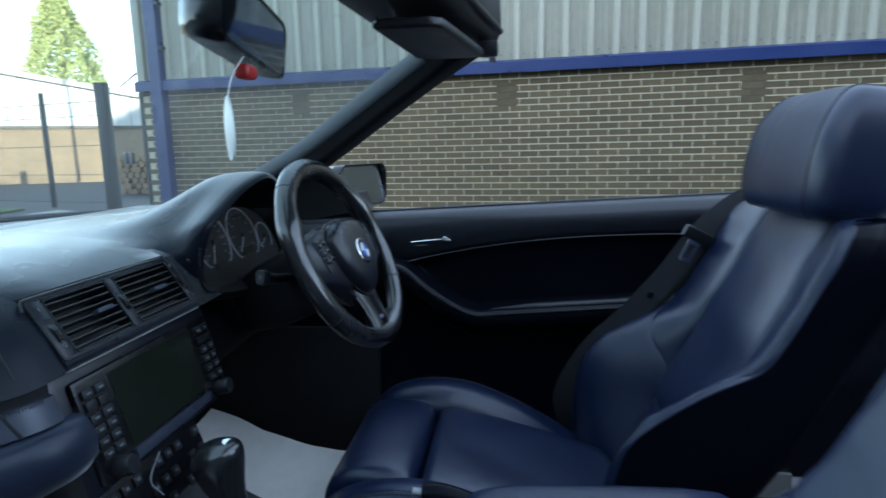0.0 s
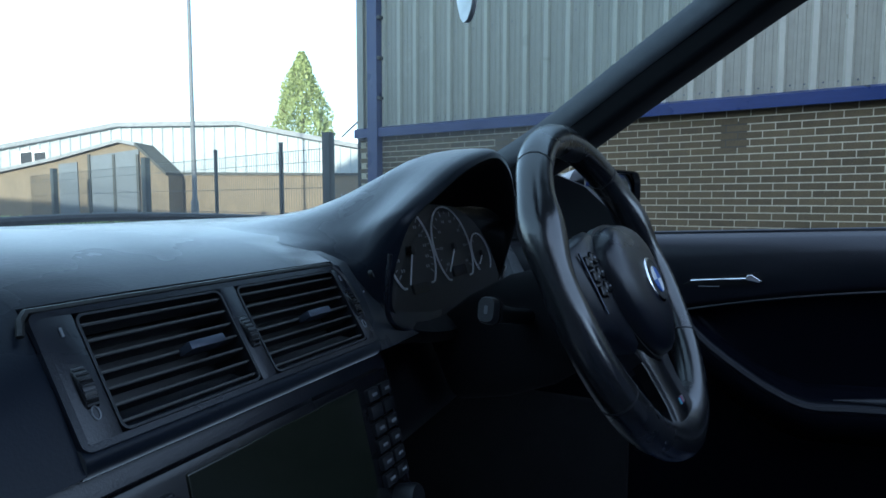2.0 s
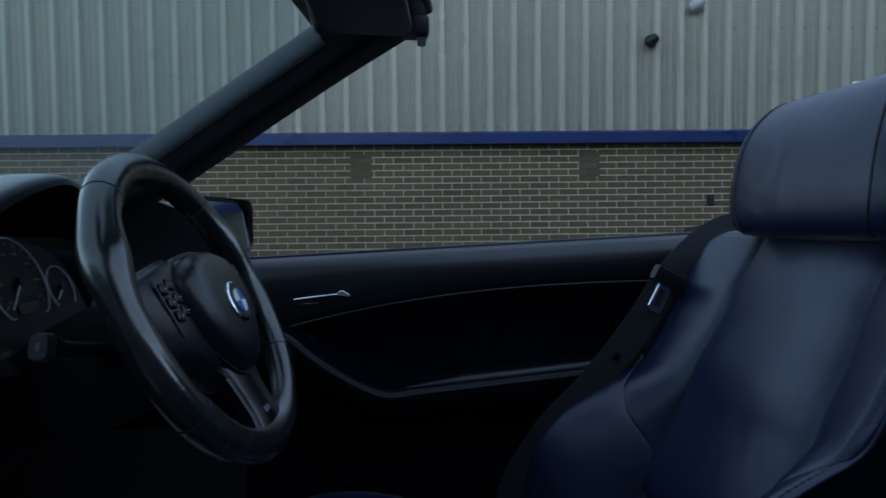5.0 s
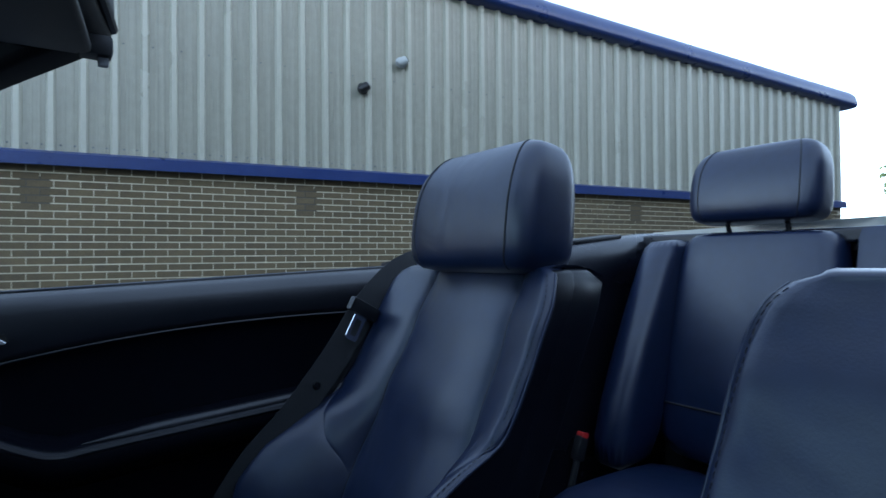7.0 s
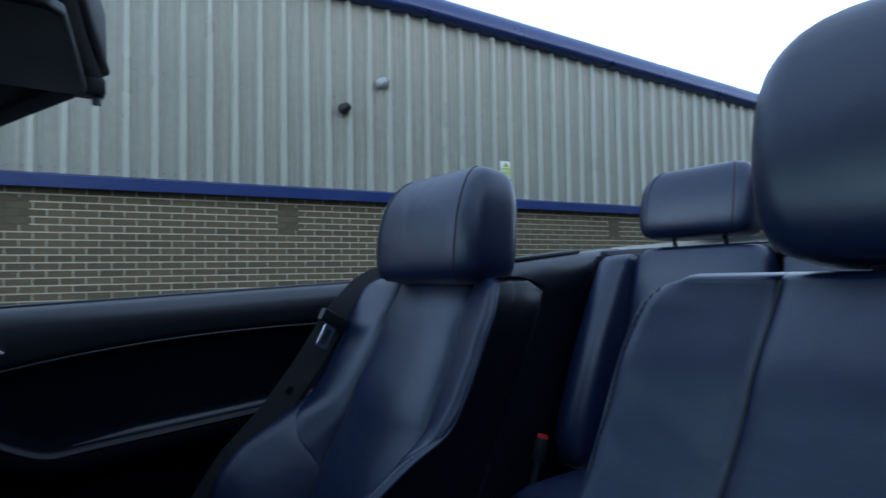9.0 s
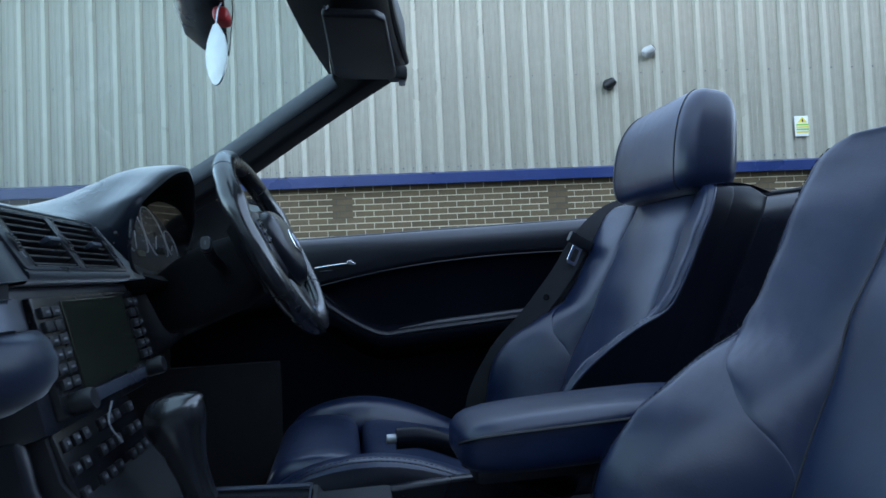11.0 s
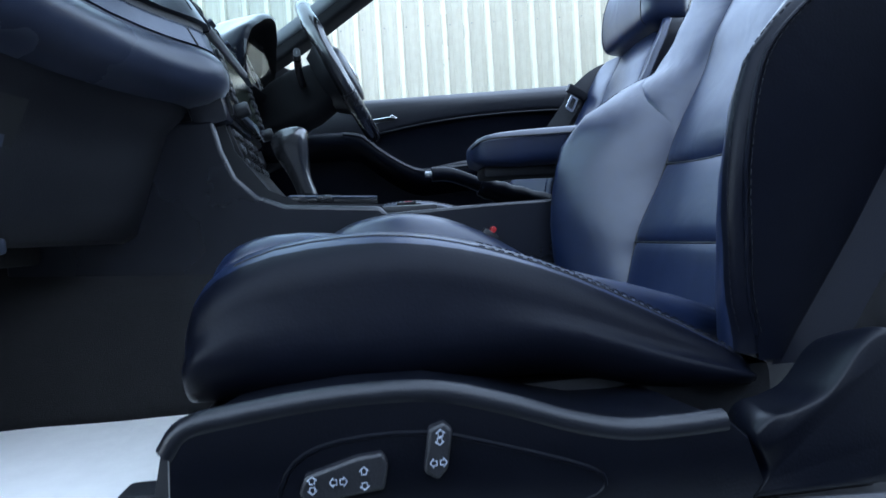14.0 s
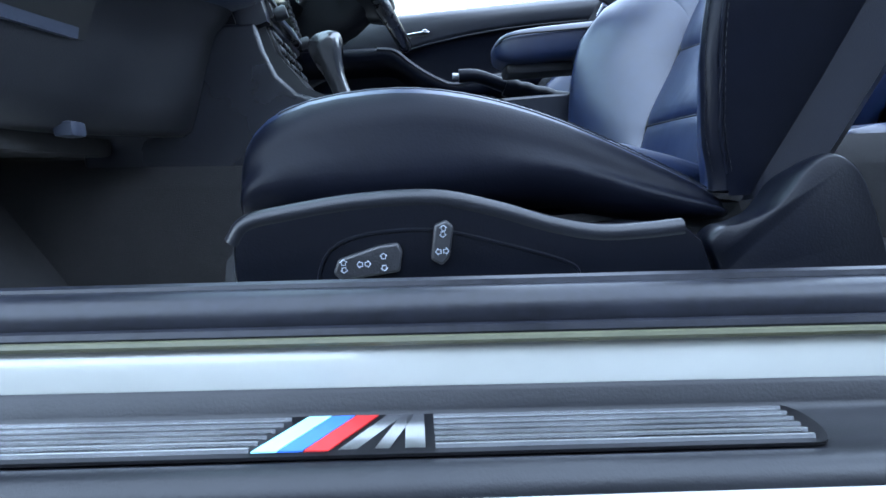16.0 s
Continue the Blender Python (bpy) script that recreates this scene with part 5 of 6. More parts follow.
# column
col = thing("steering_column", "dark steering column shroud with side stalks", "steering column", (-0.12, 0.37, 0.85))
bm = loft([[SW @ Vector((a + 0.012, b, z)) for a, b in rrect(w, h, 0.025, 5)] for w, h, z in ((0.040, 0.045, -0.024), (0.050, 0.055, -0.045), (0.058, 0.060, -0.09), (0.056, 0.058, -0.14), (0.045, 0.05, -0.20))])
part("shroud", bm, LINING, col)
for s in (-1, 1):
    p0, p1, p2 = SW @ Vector((0.0, s * 0.05, -0.080)), SW @ Vector((-0.008, s * 0.115, -0.068)), SW @ Vector((-0.016, s * 0.172, -0.052))
    st = part("stalk", tube([p0, p1, p2], 0.0075, 10, 5), PLASTIC, col)
    ax = (p2 - p1).normalized()
    m = Matrix.Translation(p2) @ ax.to_track_quat("Z", "X").to_matrix().to_4x4()
    part("stalk_tip", loft([[m @ Vector((a * k, b * k, h)) for a, b in rrect(0.0105, 0.0070, 0.0055, 4)] for k, h in ((0.55, -0.030), (0.85, -0.020), (1.0, -0.008), (1.0, 0.006), (0.86, 0.011))]), PLASTIC, st, "broad ribbed stalk end")
    part("stalk_ring", loft([[m @ Vector((a * 1.06, b * 1.06, h)) for a, b in rrect(0.0105, 0.0070, 0.0055, 4)] for h in (-0.006, -0.003)]), GLOSS, st)
    part("stalk_mark", loft([[m @ Vector((a * 0.4, b * 0.25, h)) for a, b in rrect(0.0080, 0.0050, 0.002, 3)] for h in (0.0105, 0.0116)]), ARROWDIM, st, smooth=False)
part("ignition_surround", box((-0.13, 0.44, 0.80), (0.04, 0.05, 0.05), 0.012), PLASTIC, col)

# ---------------------------------------------------------------- centre console
con = thing("centre_console", "dark centre console with climate panel and gear gate", "centre console", (0.0, 0.05, 0.3))
outer = [(-0.205, 0.705), (-0.195, 0.66), (-0.178, 0.62), (-0.150, 0.592), (-0.11, 0.576), (0.03, 0.566), (0.045, 0.548), (0.06, 0.50), (0.10, 0.30), (-0.5, 0.30), (-0.5, 0.70)]
for y0, y1 in ((-0.062, -0.048), (0.148, 0.162)):
    part("side_panel", plate(outer, "y", y0, y1), SOFT, con, "soft dark console cheek", bevel=0.011)
inner = [(-0.235, 0.735), (-0.202, 0.733), (-0.180, 0.66), (-0.135, 0.60), (-0.09, 0.578), (0.03, 0.570), (0.045, 0.55), (0.05, 0.45), (-0.4, 0.45)]
part("centre_panel", plate(inner, "y", -0.048, 0.148), PLASTIC, con, sharp=30)
rear = [(-0.02, 0.552), (0.20, 0.562), (0.50, 0.566), (0.60, 0.58), (0.72, 0.56), (0.74, 0.30), (-0.02, 0.30)]
for y0, y1 in ((-0.0575, -0.036), (0.140, 0.1575)):
    part("rear_side", plate(rear, "y", y0, y1), SOFT, con, bevel=0.005)
part("tray_floor", box((0.30, 0.052, 0.50), (0.62, 0.17, 0.05), 0.004), PLASTIC, con)
part("switch_bar", box((0.075, 0.05, 0.552), (0.09, 0.17, 0.030), 0.006), PLASTIC, con)
for y, m in ((-0.005, RED), (0.05, GREY_MARK)):
    b = part("switch", box((0.072 if y < 0 else 0.085, y, 0.568), (0.030, 0.030, 0.010), 0.003), GLOSS, con)
    part("switch_mark", box((0.075 if y < 0 else 0.088, y, 0.5737), (0.012, 0.010, 0.001)), m, b, smooth=False)
# climate panel
AC = Matrix.Translation((-0.182, 0.05, 0.662)) @ Matrix.Rotation(radians(-20), 4, "Y")


def abox(y, z, sy, sz, x=0.0, sx=0.01, bev=0.001):
    bm = box((x, y, z), (sx, sy, sz), bev)
    bmesh.ops.transform(bm, matrix=AC, verts=bm.verts)
    return bm


ac = part("climate_panel", abox(0, 0, 0.185, 0.085, 0.002, 0.012, 0.004), GLOSS, con, "glossy black climate panel")
for k in range(9):
    for r in range(3):
        if (k + r) % 4 != 3:
            y, z = -0.08 + 0.02 * k, 0.026 - 0.024 * r
            part("button", abox(y, z, 0.013, 0.012, 0.009, 0.005, 0.002), PLASTIC, ac)
            part("button_mark", abox(y, z + .001, 0.005, 0.0035, 0.0118, 0.0008, 0), GREY_MARK, ac, smooth=False)
part("cable", tube([(-0.165, 0.03, 0.715), (-0.155, -0.005, 0.70), (-0.145, 0.0, 0.68)], 0.0009, 6, 5), GREY_MARK, con, "thin pale cable")
# gear selector
gs = thing("gear_selector", "black leather gear selector with a pale top badge", "gear lever", (-0.09, 0.065, 0.58))
part("gate_plate", box((-0.045, 0.065, 0.582), (0.145, 0.075, 0.012), 0.004, Matrix.Rotation(radians(4), 3, "Y")), GLOSS, gs)
part("gate_rim", sweep([Vector((-0.045 + 0.07 * a, 0.065 + 0.036 * b, 0.590 - 0.004 * a)) for a, b in ((-1, -1), (1, -1), (1, 1), (-1, 1), (-1, -1))], circle(0.003, 6)), TRIM, gs)
bm = loft([[(cx + a, 0.063 + b, z) for a, b in rrect(w, h, min(w, h) * .95, 4)] for z, cx, w, h in ((0.588, -0.086, 0.020, 0.017), (0.602, -0.090, 0.0165, 0.015), (0.625, -0.098, 0.0175, 0.0165), (0.645, -0.105, 0.0215, 0.020), (0.668, -0.112, 0.029, 0.0255), (0.688, -0.114, 0.033, 0.029), (0.702, -0.112, 0.030, 0.027), (0.710, -0.106, 0.021, 0.019), (0.713, -0.103, 0.010, 0.009))])
part("knob", bm, RIMLEATHER, gs, "polished leather knob", subsurf=1)
part("knob_badge", lathe([(0.009, 0), (0.008, 0.003)], Matrix.Translation((-0.098, 0.063, 0.709)) @ Matrix.Rotation(radians(18), 4, "Y"), 16), CHROME, gs)
for x in (-0.095, -0.055):
    ws_ = part("window_switch", box((x, -0.015, 0.582), (0.026, 0.018, 0.012), 0.004, Matrix.Rotation(radians(10), 3, "Y")), GLOSS, con)
    part("switch_edge", box((x + 0.004, -0.020, 0.5895), (0.010, 0.006, 0.002), 0.0005), GREY_MARK, ws_, smooth=False)
# handbrake
hb = thing("handbrake", "black leather handbrake lever with a pale button", "handbrake", (0.25, 0.11, 0.56))
part("grip", tube([(0.128, 0.111, 0.628), (0.165, 0.111, 0.625), (0.225, 0.111, 0.600)], 0.0130, 12, 4), LEATHER_SIDE, hb)
part("button", tube([(0.116, 0.111, 0.629), (0.130, 0.111, 0.628)], 0.0055, 10, 1), GALV, hb)
part("gaiter", tube([(0.215, 0.111, 0.603), (0.27, 0.111, 0.582), (0.35, 0.111, 0.555)], 0.022, 12, 4, scales=[0.8 + 0.25 * (i / 8) + 0.12 * (i % 2) for i in range(9)]), LEATHER_SIDE, hb, "creased leather gaiter")
# armrest
arm = thing("armrest", "padded black leather centre armrest", "armrest", (0.3, 0.0, 0.6))
bm = loft([[(x, 0.015 + a, z + b) for a, b in rrect(w, h, min(w, h) * 0.6, 4)] for x, z, w, h in ((0.180, 0.645, 0.030, 0.010), (0.190, 0.646, 0.046, 0.022), (0.215, 0.648, 0.054, 0.029), (0.30, 0.650, 0.056, 0.031), (0.44, 0.655, 0.056, 0.031), (0.49, 0.655, 0.050, 0.026))])
part("pad", bm, LEATHER, arm, "stitched leather pad", subsurf=1)
part("pad_seam", tube([(0.49, -0.043, 0.672), (0.30, -0.043, 0.667), (0.205, -0.040, 0.663), (0.183, -0.015, 0.652)], 0.0018, 6, 5), PIPING, arm)
part("hinge_block", box((0.45, 0.03, 0.60), (0.10, 0.07, 0.09), 0.015), PLASTIC, arm)
part("armrest_base", box((0.33, 0.02, 0.615), (0.26, 0.07, 0.02), 0.008), PLASTIC, arm)

# ---------------------------------------------------------------- driver door
door = thing("driver_door", "closed driver door with dark leather trim and lowered window", "car door", (0.25, 0.78, 0.3))


def ztop(x):
    return 0.913 + 0.041 * (x + 0.05)


def crease(x):
    """Height of the sewn line under the upper door pad."""
    t = min(max((x + 0.30) / 0.95, 0), 1)
    return 0.700 + 0.166 * (1 - (1 - t) ** 2.6)


def armz(x):
    t = min(max((x + 0.01) / 0.17, 0), 1)
    return 0.702 + 0.070 * max(0, x - 0.16) + 0.11 * (1 - t) ** 1.4


XS = [-0.36 + 0.0462 * i for i in range(25)]
rings = []
for x in XS:
    z, c = ztop(x), crease(x)
    h = z - c
    rings.append([(x, 0.80, z - 0.01), (x, 0.792, z + 0.001), (x, 0.765, z + 0.002), (x, 0.742, z - 0.004), (x, 0.730, z - 0.016), (x, 0.725, z - 0.30 * h), (x, 0.726, z - 0.60 * h), (x, 0.7285, c + 0.012), (x, 0.7320, c + 0.003), (x, 0.742, c - 0.001), (x, 0.80, c - 0.002)])
part("upper_pad", loft(rings), DOORPAD, door, "dark soft upper door trim", sharp=70)
part("window_seal", tube([(-0.36, 0.786, ztop(-.36) + .001), (0.75, 0.786, ztop(.75) + .001)], 0.0055, 8, 6), RUBBER, door)
part("door_shell", plate([(-0.42, 0.32), (0.78, 0.32), (0.78, 0.90), (-0.42, 0.86)], "y", 0.775, 0.86), PAINT, door, "silver outer skin", smooth=False)
rings = []
for i in range(33):
    x = -0.30 + 1.06 * i / 32
    zc, za = crease(x) - 0.002, armz(x)
    zt = max(zc, za + 0.03)
    rings.append([(x, 0.780, zt), (x, 0.740, zt), (x, 0.744, zt - 0.010), (x, 0.752, (zt + za) / 2), (x, 0.748, za + 0.008), (x, 0.735, za + 0.004), (x, 0.692, za + 0.004), (x, 0.678, za - 0.002), (x, 0.672, za - 0.012), (x, 0.676, za - 0.035), (x, 0.705, za - 0.055), (x, 0.735, za - 0.07), (x, 0.74, 0.42), (x, 0.745, 0.33), (x, 0.78, 0.33)])
part("lower_panel", loft(rings), LEATHER_SIDE, door, "black padded door panel with armrest", sharp=60)
part("crease_piping", tube([(x, 0.7335, crease(x)) for x in [-0.20 + 0.105 * i for i in range(10)]], 0.0020, 6, 4), DOORPAD, door)
part("armrest_pad", tube([(x, 0.690, armz(x) + 0.003) for x in (0.19, 0.24, 0.30, 0.42, 0.55, 0.68)], 0.010, 10, 4, scales=[0.15 + 0.85 * min(1, i / 7) for i in range(21)]), DOORPAD, door)
part("armrest_lip", tube([(x, 0.6765, armz(x) - 0.004) for x in (-0.05, 0.0, 0.04, 0.08, 0.12, 0.16, 0.22, 0.40, 0.55, 0.70)], 0.0065, 8, 5), DOORPAD, door)
hd = part("door_handle", tube([(0.012, 0.726, 0.8505), (0.045, 0.721, 0.8545), (0.086, 0.718, 0.8585)], 0.0019, 8, 4), CHROME, door, "slim chrome pull handle")
part("handle_cup", loft([[(0.0 + 0.105 * k, 0.7275 - 0.003 * d_, 0.840 + 0.010 * k + v) for k, v in ((0, 0.004), (0.9, 0.0), (1, 0.006), (0.95, 0.018), (0.1, 0.009))] for d_ in (0, 1)]), BLACKM, door)
part("handle_tip", loft([[(0.082, y, 0.856), (0.084, y, 0.8635), (0.090, y, 0.8650), (0.103, y, 0.8560), (0.100, y, 0.8530)] for y in (0.715, 0.722)]), CHROME, hd, bevel=0.0012)
part("handle_shadow", tube([(0.022, 0.7262, 0.8425), (0.050, 0.7255, 0.8440)], 0.0010, 6, 2), GREY_MARK, hd, "thin lower lever edge")
part("lock_pin", tube([(0.672, 0.760, 0.938), (0.672, 0.760, 0.957)], 0.0045, 8, 1), BLACKM, door)
part("front_corner", loft([[(-0.36, y, 0.90), (-0.20, y, 0.905), (-0.08, y, 0.925), (-0.15, y, 0.99), (-0.22, y, 1.02), (-0.36, y, 0.97)] for y in (0.742, 0.775)]), PLASTIC, door, "black corner cover behind the mirror")
# outside mirror
om = thing("door_mirror", "silver capped door mirror with a dark frame", "door mirror", (-0.11, 0.88, 0.97))
OM = Matrix.Translation((-0.133, 0.872, 0.970)) @ Matrix.Rotation(radians(-17), 4, "Z")
sec = rrect(0.106, 0.052, 0.026, 5)


def omloft(rows, caps=True):
    return loft([[OM @ Vector((x + (0.04 * b if x < 0.01 else 0.0), a * k, b * k)) for a, b in sec] for x, k in rows], caps=caps)


part("cap", omloft(((-0.012, 0.97), (-0.008, 1.0), (-0.022, 1.0), (-0.058, 0.86), (-0.085, 0.5))), PAINT, om, "silver painted cap")
part("frame", omloft(((-0.020, 1.01), (-0.004, 1.035), (0.008, 1.02), (0.010, 0.985), (0.004, 0.93), (0.0, 0.92)), caps=False), GLOSS, om)
part("mirror_glass", loft([[OM @ Vector((x - b * 0.09, a * 0.925, b * 0.92)) for a, b in sec] for x in (-0.002, 0.001)]), DOORMIRROR, om, "mirror pane", smooth=False)
part("foot", loft([[(x, y, z) for x, z in ((-0.16, 0.925), (-0.10, 0.925), (-0.11, 0.96), (-0.15, 0.96))] for y in (0.755, 0.83)]), PLASTIC, om)

# ---------------------------------------------------------------- rear side and rear seat
for side in (1, -1):
    rq = thing("rear_side_trim", "dark padded rear side trim with a slot cover", "side trim", (1.15, 0.75 if side > 0 else -0.65, 0.4), "rear side trims")
    def s(y):
        return y if side > 0 else 2 * YC - y
    rings = []
    for x, z in ((0.76, 0.958), (0.95, 0.968), (1.15, 0.985), (1.35, 1.005), (1.55, 1.025), (1.68, 1.03)):
        rings.append([(x, s(0.86), z - 0.02), (x, s(0.845), z), (x, s(0.78), z + 0.006), (x, s(0.735), z), (x, s(0.715), z - 0.02), (x, s(0.705), z - 0.07), (x, s(0.72), z - 0.10), (x, s(0.73), 0.32), (x, s(0.86), 0.32)])
    part("upper_pad", loft(rings), SOFT, rq, sharp=70)
    part("slot_cover", box((1.27, s(0.775), 1.004), (0.34, 0.07, 0.012), 0.005, Matrix.Rotation(radians(-5.5), 3, "Y")), PLASTIC, rq, "flush plastic slot cover")
    part("belt_slot", box((0.90, s(0.745), 0.969), (0.10, 0.03, 0.012), 0.004), BLACKM, rq)
    part("outer_skin", plate([(0.78, 0.3), (1.75, 0.3), (1.75, 1.0), (0.78, 0.94)], "y", min(s(0.86), s(0.875)), max(s(0.86), s(0.875))), PAINT, rq, smooth=False)
rs_ = thing("rear_bench", "black leather rear bench with raised side bolsters", "rear seat", (1.4, 0.05, 0.35))
for c in (0.40, -0.30):
    bm = loft([[(x + b, c + a, z) for a, b in rrect(w, 0.055, 0.04, 4)] for z, x, w in ((0.48, 1.40, 0.19), (0.60, 1.415, 0.20), (0.80, 1.455, 0.195), (0.98, 1.495, 0.18), (1.01, 1.505, 0.165), (1.02, 1.51, 0.14))])
    part("back_pad", bm, LEATHER, rs_, subsurf=1)
    for dz in (0.62, 0.78):
        part("pad_seam", tube([(1.362 + (dz - .6) * .23, c - 0.17, dz), (1.358 + (dz - .6) * .23, c, dz), (1.362 + (dz - .6) * .23, c + 0.17, dz)], 0.0025, 6, 4), PIPING, rs_)
    bm = loft([[(x, c + a, 0.44 + b) for a, b in rrect(0.20, h, 0.04, 4)] for x, h in ((0.98, 0.03), (1.02, 0.055), (1.25, 0.05), (1.40, 0.045))])
    part("cushion", bm, LEATHER, rs_, subsurf=1)
for y in (0.615, -0.515):
    bm = loft([[(x + b, y + a, z) for a, b in rrect(0.05, 0.09, 0.045, 4)] for z, x in ((0.46, 1.26), (0.62, 1.31), (0.82, 1.40), (0.97, 1.48), (1.01, 1.50))])
    part("side_bolster", bm, LEATHER, rs_, subsurf=1)
part("centre_back", box((1.485, 0.05, 0.83), (0.12, 0.30, 0.38), 0.03, Matrix.Rotation(radians(12), 3, "Y")), LEATHER, rs_)
part("belt_guide", box((1.53, 0.06, 1.035), (0.05, 0.10, 0.025), 0.008), GALV, rs_, "grey plastic belt guide")
part("rear_shelf", plate([(1.50, -0.62), (1.66, -0.62), (1.66, 0.72), (1.50, 0.72)], "z", 0.99, 1.022), SOFT, rs_, bevel=0.006)


def headrest(name, x, y, z, hw, hh, hd, lean, label, parent, post_r=0.006, round_=False):
    m = Matrix.Translation((x, y, z)) @ Matrix.Rotation(radians(lean), 4, "Y")
    rings = []
    boxy = ((-1.0, 0.80, 0.62, 0.0), (-0.93, 0.93, 0.86, 0), (-0.7, 1.0, 1.0, 0), (-0.2, 1.0, 1.0, -.05), (0.3, 0.99, 0.95, -.03), (0.65, 0.94, 0.80, 0.05), (0.88, 0.84, 0.58, 0.12), (1.0, 0.66, 0.30, 0.18))
    soft_ = ((-1.0, 0.72, 0.62, 0.0), (-0.95, 0.85, 0.82, 0), (-0.75, 0.95, 1.0, 0), (-0.35, 1.0, 1.02, -.05), (0.2, 1.0, 0.98, -.04), (0.55, 0.96, 0.84, 0.04), (0.82, 0.85, 0.62, 0.10), (0.96, 0.68, 0.38, 0.16), (1.0, 0.52, 0.22, 0.18))
    for t, w, dpt, off in (soft_ if round_ else boxy):
        rings.append([m @ Vector((off * hd + b * dpt, a * w, t * hh)) for a, b in rrect(hw, hd, hd * 0.62, 5)])
    h = part(name, loft(rings), LEATHER, parent, label, subsurf=1)
    for s_ in (-1, 1):
        part("post", tube([m @ Vector((0.02, s_ * hw * 0.45, -hh * 1.35)), m @ Vector((0, s_ * hw * 0.45, -hh * 0.9))], post_r, 8, 1), GLOSS, h)
    bpy.context.view_layer.update()
    for s_ in (-1, 1):
        pts = [m @ Vector((-hd * 1.3 * k, s_ * hw * w, t * hh)) for t, w, k in ((-1.0, 0.70, 0.5), (-0.6, 0.76, 1.0), (0.2, 0.76, 1.0), (0.7, 0.72, 0.8), (0.98, 0.66, 0.4), (1.05, 0.6, -0.3), (0.9, 0.62, -1.0))]
        if round_:
            pts = [m @ Vector((-hd * 0.55 * k, s_ * hw * w, t * hh)) for t, w, k in ((-1.0, 0.86, 0.5), (-0.6, 1.05, 1.0), (0.2, 1.05, 1.0), (0.7, 0.98, 0.8), (0.98, 0.80, 0.4), (1.05, 0.66, -0.3), (0.9, 0.66, -1.0))]
        seam(pts, [h], h, 0.0016, name="headrest_seam")
    return h


headrest("rear_headrest", 1.50, 0.405, 1.130, 0.150, 0.092, 0.052, 8, "rear seat headrest in black leather", rs_)


